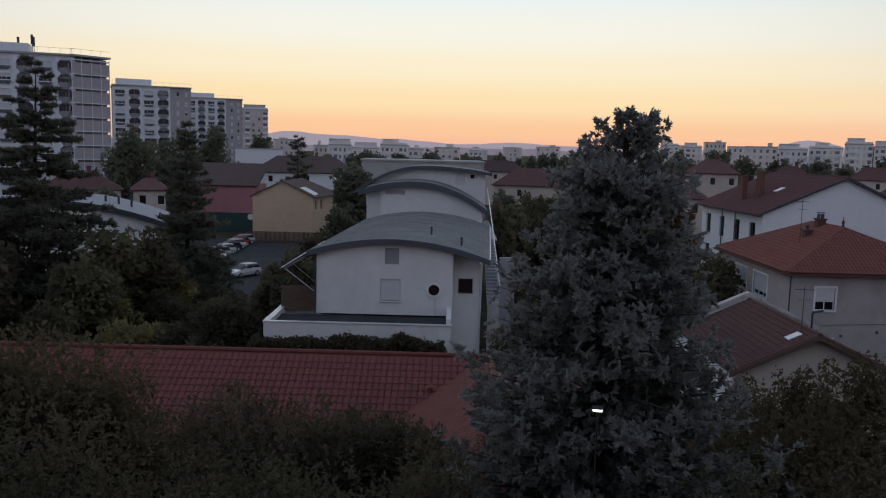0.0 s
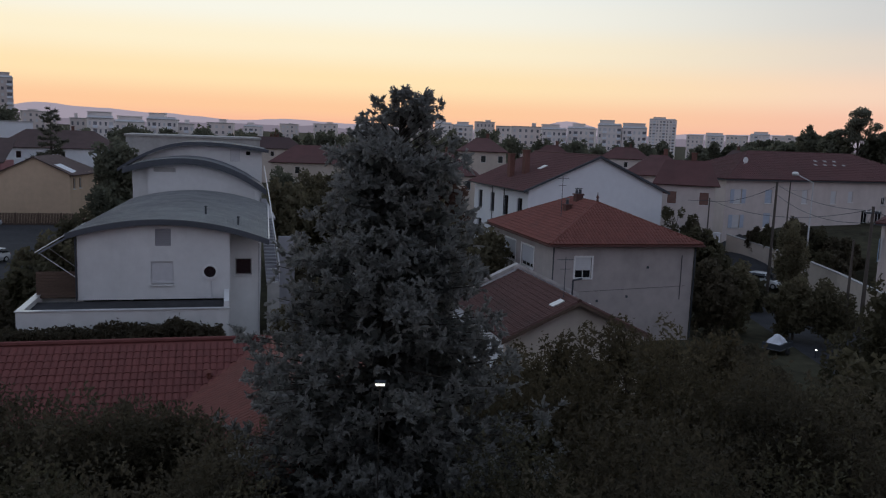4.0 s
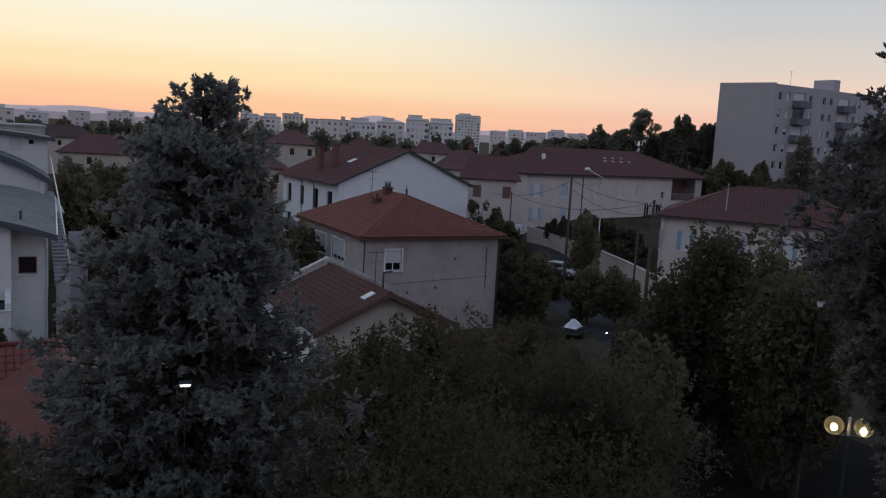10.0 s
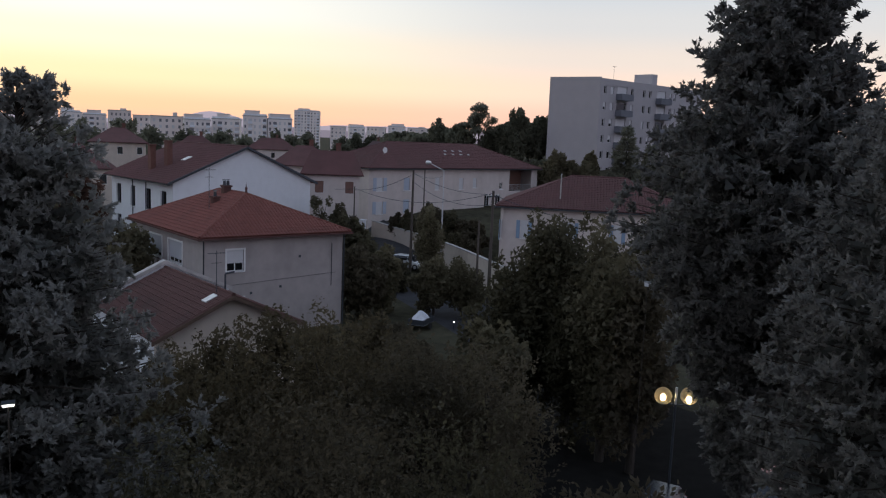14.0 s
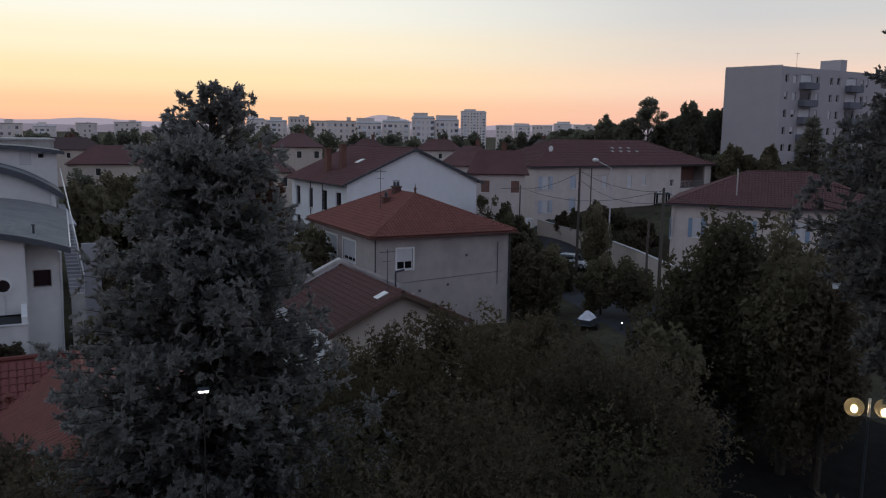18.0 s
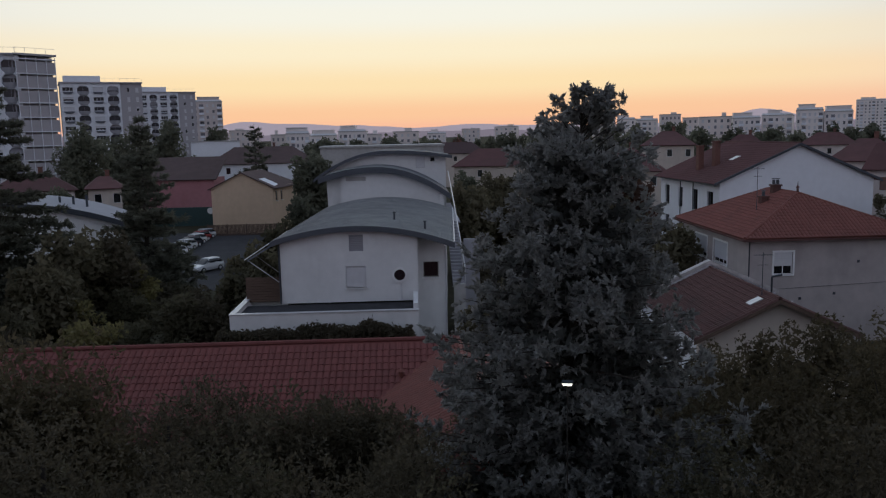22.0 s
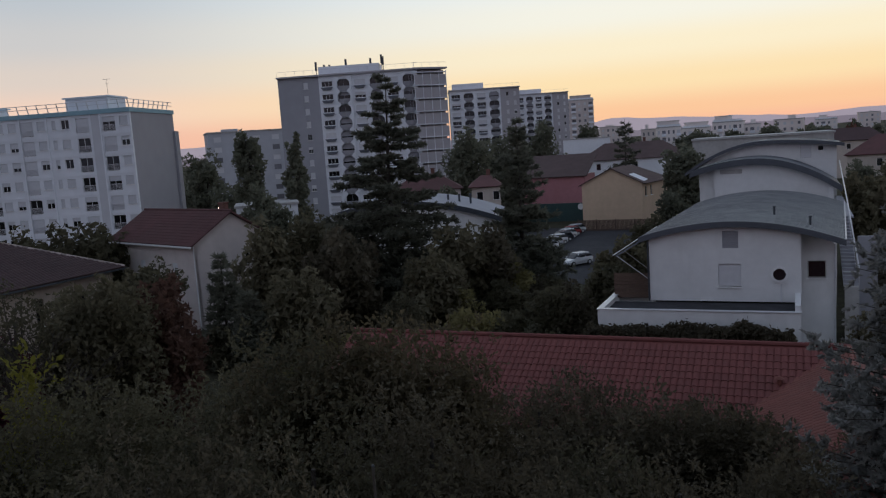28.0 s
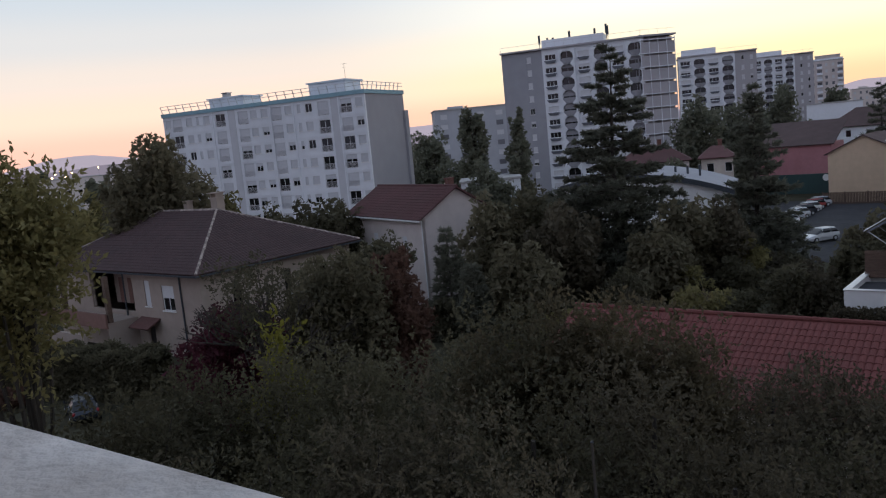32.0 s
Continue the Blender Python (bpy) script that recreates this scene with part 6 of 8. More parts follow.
flat_shed("long_grey_hall", -6.6, 2.0, 140, 13.3, M["concrete"], "long grey concrete hall behind the barrel roofs", 14, windows=False)
flat_shed("flat_white_building", -15.2, -12.0, 260, 14.4, M["clean_white"], "low white flat-roofed building", 10)
flat_shed("flat_warehouse", -69.0, -62.0, 350, 13.6, M["far_wall"], "pale distant warehouse with a flat roof", 30)
flat_shed("flat_warehouse", -75.0, -62.5, 480, 13.0, M["far_wall"], "pale distant warehouse with a flat roof", 30)
flat_shed("flat_warehouse", -70.0, -63.4, 210, 8.6, M["concrete"], "pale low workshop roof among the trees", 14)
flat_shed("white_annex", -38.2, -34.0, 112, 8.8, M["clean_white"], "low white annex wall", 8)
far_house("beige_house", -21.9, -19.6, 126, 8.3, 9.9, M["beige_render"], M["tile_far"], "small beige house end behind the conifers", 8, win=2)


# second white building with a curved roof edge
def curved_hall():
    T = thing("curved_white_hall", Matrix.Translation((-51.0, 84.5, 0)) @ Matrix.Rotation(radians(18), 4, "Z"), "white low hall with a dark curved roof edge", "building")
    f = lambda s: 8.6 - 0.016 * (s - 7.0) ** 2
    part("wall", panel(MB(), (0, 0), (1, 0), 20, 0, lambda s: f(s) - 0.3, [(4.5, 7.0, 6.6, 7.4)], 0.3, 18), M["white_render"], T)
    window(T, (0, 0), (1, 0), 4.5, 7.0, 6.6, 7.4, 0.1, shut=0.9, bars=1)
    xs = [i * 1.02 - 0.2 for i in range(21)]
    prof = lambda lo, hi: [(x, f(x) + lo) for x in xs] + [(x, f(x) + hi) for x in reversed(xs)]
    mb = MB().prism([(x, -0.3, z) for x, z in prof(-0.15, 0.0)], [(x, 12, z + 0.35) for x, z in prof(-0.15, 0.0)])
    md = MB().prism([(x, -0.55, z) for x, z in prof(-0.5, 0.1)], [(x, -0.31, z) for x, z in prof(-0.5, 0.1)])
    part("roof", mb, M["block_grey"], T)
    part("fascia", md, M["dark_metal"], T)
    for x in (12.6, 14.0, 15.4):
        part("vent", MB().box(x, x + 0.25, 5, 5.25, 7.6, 8.9), M["dark_metal"], T)


curved_hall()

# ---- trees ----
def crown_points(rng, blobs, n, shell=0.24):
    """Random places near the surface of a set of blobs (x, y, z, rx, rz), thinned inside."""
    b = np.array(blobs)
    wts = b[:, 3] ** 2
    k = rng.choice(len(b), size=n, p=wts / wts.sum())
    d = rng.normal(size=(n, 3))
    d /= np.linalg.norm(d, axis=1)[:, None]
    r = 1 - shell * np.abs(rng.normal(size=n)) * 0.7
    r = np.clip(r, 0.05, 1.12)[:, None]
    return b[k, :3] + d * r * b[k][:, [3, 3, 4]]


def twig_leaves(name, rng, blobs, n, leaf, mat, per=6):
    """Leaves gathered on short twigs that point out of the crown: each twig carries a spray of pointed leaves."""
    b = np.array(blobs)
    k = rng.choice(len(b), size=n, p=b[:, 3] ** 2 / (b[:, 3] ** 2).sum())
    d = rng.normal(size=(n, 3))
    d[:, 2] += 0.25
    d /= np.linalg.norm(d, axis=1)[:, None]
    root = b[k, :3] + d * np.clip(1 - 0.2 * np.abs(rng.normal(size=n)), 0.2, 1.1)[:, None] * b[k][:, [3, 3, 4]]
    axis = d * 0.8 + rng.normal(size=(n, 3)) * 0.55
    axis[:, 2] += 0.35
    axis /= np.linalg.norm(axis, axis=1)[:, None]
    span = leaf * rng.uniform(1.6, 3.4, n)
    q = np.repeat(np.arange(n), per)
    m = len(q)
    t = np.tile(np.linspace(0.1, 1.0, per), n)
    a = axis[q] * (0.25 + 0.7 * t)[:, None] + rng.normal(size=(m, 3)) * 0.62
    a /= np.linalg.norm(a, axis=1)[:, None]
    w = np.cross(a, rng.normal(size=(m, 3)))
    w /= np.linalg.norm(w, axis=1)[:, None]
    base = root[q] + axis[q] * (span[q] * t)[:, None]
    s = (leaf * rng.uniform(0.75, 1.35, m))[:, None]
    mid = base + a * s * 0.45 + np.cross(a, w) * s * 0.08
    return quads(name, np.stack([base, mid + w * s * 0.25, base + a * s, mid - w * s * 0.25], 1).reshape(-1, 3), M[mat])


def limbs(rng, height, r, tips, base=(0, 0)):
    mb = MB()
    px, py = base
    n = 5
    lean = rng.normal(size=2) * 0.03 * height
    pts = [Vector((px + lean[0] * (i / n) ** 1.5, py + lean[1] * (i / n) ** 1.5, height * 0.8 * i / n)) for i in range(n + 1)]
    for i in range(n):
        mb.tube(pts[i], pts[i + 1], r * (1 - 0.15 * i), r * (1 - 0.15 * (i + 1)), 9)
    for t in tips:
        t = Vector(t)
        k = min(n, max(1, int(n * rng.uniform(0.35, 0.95))))
        a = pts[k]
        m = (a + t) / 2 + Vector((0, 0, -0.1 * (t - a).length))
        mb.tube(a, m, r * 0.34, r * 0.2, 6).tube(m, t, r * 0.2, r * 0.06, 6)
    return mb


def broadleaf(name, x, y, height, radius, leaf_mat, label, n=9000, leaf=0.16, seed=0, low=0.25, blobs=40, squash=0.95, filler=True, group=""):
    """A tree with trunk, limbs and an uneven crown of single leaves gathered in clumps."""
    rng = np.random.default_rng(seed)
    if math.hypot(x, y) > 30:
        n, leaf = int(n * 0.62), leaf * 1.22
    T = thing(name, Matrix.Translation((x, y, ground_h(x, y) - 0.1)), label, "tree", group)
    bl = []
    zc = height * (1 + low) / 2
    half = height * (1 - low) / 2
    for i in range(blobs):
        d = rng.normal(size=3)
        d /= np.linalg.norm(d)
        q = rng.uniform(0.3, 0.92)
        rr = radius * rng.uniform(0.13, 0.42) * (1.15 - 0.35 * q)
        tall = min(2.2, max(0.85, half / radius))
        bl.append((d[0] * q * radius, d[1] * q * radius, zc + d[2] * q * half * 1.02, rr, rr * rng.uniform(0.7, 1.2) * squash * tall))
    hi = max(b[2] + b[4] for b in bl)
    bl = [(a, b, c * height / hi if c > zc else c, r, s) for a, b, c, r, s in bl]
    part("trunk", limbs(rng, height, 0.035 * height * 0.6, [(b[0] * 0.8, b[1] * 0.8, b[2]) for b in bl[:14]]), M["bark"], T)
    bl.append((0, 0, zc, radius * 0.74, half * 0.8))
    if math.hypot(x, y) < 29:
        part("crown", twig_leaves("crown", rng, bl, n // 7, leaf * 2.0, leaf_mat), None, T)
    else:
        part("crown", leaf_mesh("crown", crown_points(rng, bl, n), leaf, M[leaf_mat], rng, tri=True), None, T)
    if filler:
        inner = crown_points(rng, [(a * 0.88, b * 0.88, c, r * 0.78, s * 0.78) for a, b, c, r, s in bl], n // 4, 0.5)
        part("inner_crown", leaf_mesh("inner_crown", inner, leaf * 1.5, M[leaf_mat], rng, tri=True), None, T)
    return T


def tufts(rng, cen, out, size, blades=9, width=0.16):
    """Needle tufts: at each place a spray of thin blades about the outward direction."""
    n = len(cen)
    c = np.repeat(cen, blades, 0)
    o = np.repeat(out, blades, 0) + rng.normal(size=(n * blades, 3)) * 0.55
    o /= np.linalg.norm(o, axis=1)[:, None]
    s = np.repeat(size * (1 + 0.35 * rng.uniform(-1, 1, n)), blades)[:, None]
    w = np.cross(o, rng.normal(size=o.shape))
    w /= np.linalg.norm(w, axis=1)[:, None]
    a = c - o * s * 0.1 + w * s * width
    b = c - o * s * 0.1 - w * s * width
    d = c + o * s
    return np.stack([a, b, d], 1).reshape(-1, 3)


def conifer(name, x, y, height, radius, mat, label, seed=0, whorls=34, per=9, tuft=0.26, droop=-0.12, lift=0.25, along=16, blades=9, power=0.75, gap=0.0, z0=0.6, open_top=0.0, width=0.16, core=True, lean=(0, 0), ragged=0.0, skirt=0.0):
    """A needle tree: trunk, whorls of branches that carry tufts along them, with an uneven outline."""
    rng = np.random.default_rng(seed)
    T = thing(name, Matrix.Translation((x, y, ground_h(x, y) - 0.1)), label, "tree")
    mb = MB().tube((0, 0, 0), (0, 0, height * 0.5), 0.016 * height, 0.009 * height, 9).tube((0, 0, height * 0.5), (lean[0], lean[1], height * 0.985), 0.009 * height, 0.02, 7)
    limb = MB()
    cen, out = [], []
    for k in range(whorls):
        u = (k + rng.uniform(-0.3, 0.3)) / whorls
        u = min(0.985, max(0.0, u))
        z = z0 + (height - z0) * u
        R = (radius * (1 - u) ** power + 0.12) * (0.3 + 0.7 * smooth(0.0, 1.0, z / skirt) if skirt else 1.0)
        m = max(4, int(per * (0.55 + 0.6 * (1 - u))))
        a0 = rng.uniform(0, 6.28)
        for i in range(m):
            if rng.uniform() < gap:
                continue
            a = a0 + 2 * math.pi * i / m + rng.uniform(-0.25, 0.25)
            r = R * rng.uniform(0.72 - 0.3 * ragged, 1.12 + 0.16 * ragged)
            zb, z = z, z + rng.normal() * 0.55 * ragged * (height - z0) / whorls
            lx, ly = lean[0] * u ** 2, lean[1] * u ** 2
            dz = droop * r + lift * r * (u ** 1.5)
            tip = np.array([lx + r * math.cos(a), ly + r * math.sin(a), z + dz])
            base = np.array([lx, ly, z - 0.05 * r])
            if r > 0.5 and (core or r < radius * 0.8):
                limb.tube(base, base + (tip - base) * 0.93, 0.012 * r + 0.012, 0.008, 4)
            cnt = max(3, int(along * (r / radius) ** 0.8 * (1 - open_top * smooth(0.72, 0.95, u))) + 2)
            t = rng.uniform(0.12, 1.0, cnt) ** 0.65
            side = np.array([-math.sin(a), math.cos(a), 0])
            sp = rng.normal(size=cnt) * (0.17 + 0.05 * ragged) * r * (1.15 - t)
            p = base + np.outer(t, tip - base) + np.outer(sp, side)
            p[:, 2] += -0.10 * r * np.sin(math.pi * t) * 0.6 + rng.normal(size=cnt) * 0.05 * r * (1 - 0.55 * ragged) + 0.02
            z = zb
            cen.append(p)
            o = np.outer(np.ones(cnt), (tip - base) / max(1e-3, np.linalg.norm(tip - base))) + np.outer(np.sign(sp) * 0.6, side)
            o[:, 2] += 0.35
            out.append(o)
    cen, out = np.concatenate(cen), np.concatenate(out)
    out /= np.linalg.norm(out, axis=1)[:, None]
    part("trunk", mb, M["bark"], T)
    tagged(part("branch_mass", limb, M["bark"], T), kind="stuff")
    part("crown", quads("crown", tufts(rng, cen, out, tuft, blades, width), M[mat], 3), None, T)
    return T


def tufted_cedar(name, x, y, profile, mat, label, seed, branches=620, fingers=4, blades=11, finger=0.26, blade=0.15, lean=(0, 0), crest=1.4):
    """A blue cedar: branches out to a knobbly outline given as (height, radius), each carrying plump upturned sprays of needles; the
    top, over the height crest, is open, with the sky between its sprays."""
    rng = np.random.default_rng(seed)
    zs, rs_ = np.array([q[0] for q in profile]), np.array([q[1] for q in profile])
    top = zs[-1]
    T = thing(name, Matrix.Translation((x, y, ground_h(x, y) - 0.1)), label, "tree")
    grid = np.linspace(zs[0], top, 400)
    w = np.interp(grid, zs, rs_) + 0.35
    z = np.sort(rng.choice(grid, size=branches, p=w / w.sum()))
    z = np.concatenate([z[z < top - crest], top - crest + crest * rng.uniform(0, 1, 46) ** 0.75])
    branches = len(z)
    a = rng.uniform(0, 2 * math.pi, branches)
    knob = np.array([noise.noise((math.cos(q) * 1.4, math.sin(q) * 1.4, h * 0.5 + seed)) for q, h in zip(a, z)])
    r = np.interp(z, zs, rs_) * (1.03 + 0.26 * knob) * rng.uniform(0.70, 1.08, branches)
    u = (z - zs[0]) / (top - zs[0])
    high = np.clip((z - top + crest) / crest, 0, 1)
    out = np.stack([np.cos(a), np.sin(a), np.zeros(branches)], 1)
    side = np.stack([-np.sin(a), np.cos(a), np.zeros(branches)], 1)
    off = np.stack([lean[0] * u ** 3, lean[1] * u ** 3, np.zeros(branches)], 1)
    base = off + np.stack([0 * z, 0 * z, z - 0.16 * r - 0.3 * u - 0.35 * (high > 0)], 1)
    tip = off + out * r[:, None] + np.stack([0 * z, 0 * z, z], 1)
    mb = MB().tube((0, 0, 0), (lean[0] * 0.12, lean[1] * 0.12, top * 0.5), 0.017 * top, 0.01 * top, 9).tube((lean[0] * 0.12, lean[1] * 0.12, top * 0.5), (lean[0] * 0.95, lean[1] * 0.95, top * 0.985), 0.01 * top, 0.02, 7)
    part("trunk", mb, M["bark"], T)
    mb = MB()
    for i in range(0, branches):
        if r[i] > 0.3:
            mb.tube(base[i], base[i] + (tip[i] - base[i]) * 0.97, 0.013 * r[i] + 0.008, 0.008, 4)
    tagged(part("branch_mass", mb, M["bark"], T), kind="stuff")
    nodes = np.repeat(np.arange(branches), 6)
    nodes = nodes[(high[nodes] == 0) | (rng.uniform(0, 1, len(nodes)) < 0.62)]
    nn = len(nodes)
    t = 1 - (0.6 + 0.15 * high[nodes]) * rng.uniform(0, 1, nn) ** 1.3
    lat = rng.normal(size=nn) * (0.06 + 0.3 * (1.05 - t) * r[nodes]) * (1 - 0.4 * (high[nodes] > 0))
    spot = base[nodes] + (tip - base)[nodes] * t[:, None] + side[nodes] * lat[:, None]
    spot[:, 2] += rng.normal(size=nn) * 0.07 - 0.10 * r[nodes] * np.sin(math.pi * t)
    k = np.repeat(np.arange(nn), fingers)
    n = len(k)
    d = rng.normal(size=(n, 3)) * 0.75 + out[nodes[k]] * 0.55
    d[:, 2] += 0.45
    d /= np.linalg.norm(d, axis=1)[:, None]
    cen = spot[k] + d * 0.03
    k = nodes[k]
    ln = finger * rng.uniform(0.55, 1.4, n) * (1 - 0.25 * (high[k] > 0))
    q = np.repeat(np.arange(n), blades)
    m = len(q)
    s = rng.uniform(0, 1, m)
    c = cen[q] + d[q] * (ln[q] * s)[:, None]
    o = d[q] * 0.95 + rng.normal(size=(m, 3)) * 0.5
    o /= np.linalg.norm(o, axis=1)[:, None]
    wv = np.cross(o, rng.normal(size=(m, 3)))
    wv /= np.linalg.norm(wv, axis=1)[:, None]
    L = (blade * rng.uniform(0.75, 1.25, m) * (1.15 - 0.5 * s))[:, None]
    tri = np.stack([c + wv * L * 0.34, c - wv * L * 0.34, c + o * L], 1).reshape(-1, 3)
    part("crown", quads("crown", tri, M[mat], 3), None, T)
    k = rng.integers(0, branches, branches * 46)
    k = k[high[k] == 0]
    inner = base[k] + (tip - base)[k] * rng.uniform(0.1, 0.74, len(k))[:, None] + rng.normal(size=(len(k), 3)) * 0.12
    part("inner_crown", leaf_mesh("inner_crown", inner, 0.19, M["needle_inner_shade"], rng, tri=True), None, T)
    return T


def at(az, d):
    return polar(az, d)


# the tall blue-green conifers close by
tufted_cedar("blue_cedar", *at(10.7, 23.0), [(0.5, 4.0), (2.5, 4.7), (5.3, 4.75), (7.9, 4.45), (9.7, 3.75), (11.2, 3.0), (12.9, 2.5), (14.2, 2.05), (14.9, 1.85), (15.4, 1.65), (15.9, 1.15), (16.3, 0.3)], "needle_blue", "tall blue-grey cedar with dense tufted branches", 1, branches=700, lean=(0.42, 0))
tufted_cedar("blue_cedar", *at(61.2, 20.5), [(7.0, 0.6), (9.0, 1.1), (10.6, 1.95), (12.2, 2.85), (13.0, 3.25), (14.0, 3.1), (15.2, 2.8), (16.3, 2.05), (17.3, 1.9), (18.4, 1.35), (19.6, 0.85), (20.8, 0.2)], "needle_blue", "large blue-grey cedar rising above the roofs", 2, branches=640, finger=0.22, blade=0.13, fingers=5, crest=0.9)
tufted_cedar("blue_cedar", *at(72.5, 16.5), [(5.4, 2.2), (8.0, 3.1), (11.0, 3.2), (13.4, 2.9), (15.5, 2.1), (17.2, 1.3), (18.4, 0.8), (19.0, 0.2)], "needle_blue", "second blue-grey cedar beside the larger one", 3, branches=640, finger=0.19, blade=0.11, fingers=5)
# dark conifers in the middle distance
conifer("dark_cedar", *at(-27.6, 75), 21.9, 7.6, "needle_dark", "tall dark cedar with layered branches", 4, whorls=30, per=10, tuft=0.42, along=84, blades=9, power=0.86, droop=-0.14, lift=0.12, gap=0.26, width=0.2, z0=3.0, ragged=1.0, lean=(0.5, 0))
conifer("dark_fir", *at(-18.4, 80), 17.2, 4.5, "needle_dark", "broad dark conifer beside the car park", 5, whorls=30, per=10, tuft=0.45, along=44, blades=8, power=0.78, gap=0.12, z0=1.0, ragged=0.8)
conifer("dark_fir", *at(-11.0, 150), 18.0, 5.4, "needle_dark", "dark distant conifer among the roofs", 6, whorls=22, per=8, tuft=0.6, along=26, blades=7, gap=0.2, ragged=1.0)
for i, (az, d, h, r) in enumerate(((51.8, 128, 12.6, 3.2), (53.4, 124, 10.0, 3.4))):
    conifer("dark_fir", *at(az, d), h, r, "needle_dark", "dark conifer below the block on the hill", 30 + i, whorls=22, per=7, tuft=0.7, along=16, blades=7)

# the dark row of trees close below the camera: their tops follow one uneven line
TOPS = [(-70, -14.4), (-66.8, -14.2), (-61.6, -14.5), (-56.7, -13.9), (-51.9, -13.1), (-46.3, -13.4), (-39.7, -12.9), (-35.5, -11.6), (-31.7, -11.7), (-27.6, -11.9), (-24.5, -12.3), (-21.8, -13.7), (-18.6, -15.7), (-15.5, -16.6), (-12.5, -17.2), (-7, -18), (-2.5, -19), (5, -19), (18, -16), (20.3, -15.3), (23, -14.2), (25.4, -13.6), (29, -12.4), (31.8, -11.9), (35.1, -12.6), (37.6, -13.9), (40.9, -13.7), (46, -13.7), (50, -17), (54, -19)]
rs = random.Random(77)
spots = []
az = -69.0
while az < 47:
    if not 7.5 < az < 17.5:
        spots.append((az + rs.uniform(-1, 1), rs.uniform(23.0, 27.5), 0.0, rs.uniform(2.3, 3.1)))
    az += 5.6
az = -70.0
while az < 47:
    if not 3.5 < az < 18.5:
        spots.append((az + rs.uniform(-1.5, 1.5), rs.uniform(17.5, 20), 3.6, rs.uniform(2.0, 2.7)))
    az += 7.0
az = -68.0
while az < 45:
    if not 1.5 < az < 20:
        spots.append((az + rs.uniform(-1.5, 1.5), rs.uniform(12.5, 14.5), 7.6, rs.uniform(1.8, 2.4)))
    az += 8.5
for i, (az, d, drop, r) in enumerate(spots):
    el = lerp_table(az, TOPS) - drop * (1.0 if lerp_table(az, TOPS) > -15 else 0.6)
    h = max(4.2, EYE + d * math.tan(radians(el)) + rs.uniform(-0.5, 0.6))
    warm = -34 < az < -19 or 19 < az < 37
    mt = ("leaf_olive" if warm else "leaf_green" if az < -34 else "leaf_dark") if drop < 2 else ("leaf_dark" if i % 3 else "leaf_green")
    broadleaf("broadleaf_tree", *at(az, d), h, r, mt, {"leaf_olive": "tree with dull olive autumn leaves in the front row", "leaf_green": "dark green leafy tree in the front row", "leaf_dark": "dark leafy tree in shade in the front row"}[mt],
              n=12000 if drop < 2 else 10000 if drop < 5 else 8000, leaf=0.072 if drop < 2 else 0.06 if drop < 5 else 0.046, seed=100 + i, low=0.12, blobs=52, group="front row of trees")

for i, (az, h, r) in enumerate(((-34.6, 9.9, 2.6), (-31.2, 9.9, 2.6), (-27.6, 9.8, 2.6), (-24.4, 9.4, 1.9))):
    broadleaf("broadleaf_tree", *at(az, 24.2), h, r, "leaf_olive", "olive-brown tree with a broad crown in the front row", n=18000, leaf=0.095, seed=190 + i, low=0.05, blobs=60, group="front row of trees")

for i, (az, d, el, r) in enumerate(((18.6, 33, -15.0, 1.5), (20.9, 34, -14.0, 1.6), (23.4, 35, -13.0, 1.6), (25.8, 35, -12.3, 1.7), (28.5, 34, -11.3, 1.7), (31.4, 33, -10.9, 1.7), (34.2, 32, -11.9, 1.6))):
    broadleaf("broadleaf_tree", *at(az, d), EYE + d * math.tan(radians(el)), r, "leaf_olive", "small olive-brown tree before the low gabled house", n=8000, leaf=0.1, seed=230 + i, low=0.05, blobs=44)

for i, (az, d, el, r) in enumerate(((-11.5, 25, -17.2, 1.8), (-7.6, 25.5, -17.8, 1.9), (-3.6, 25, -18.4, 1.8), (-1.2, 21.5, -19.4, 1.5))):
    broadleaf("broadleaf_tree", *at(az, d), EYE + d * math.tan(radians(el)), r, "leaf_dark", "dark rounded tree before the low tiled building", n=8000, leaf=0.085, seed=250 + i, low=0.05, blobs=44, group="front row of trees")

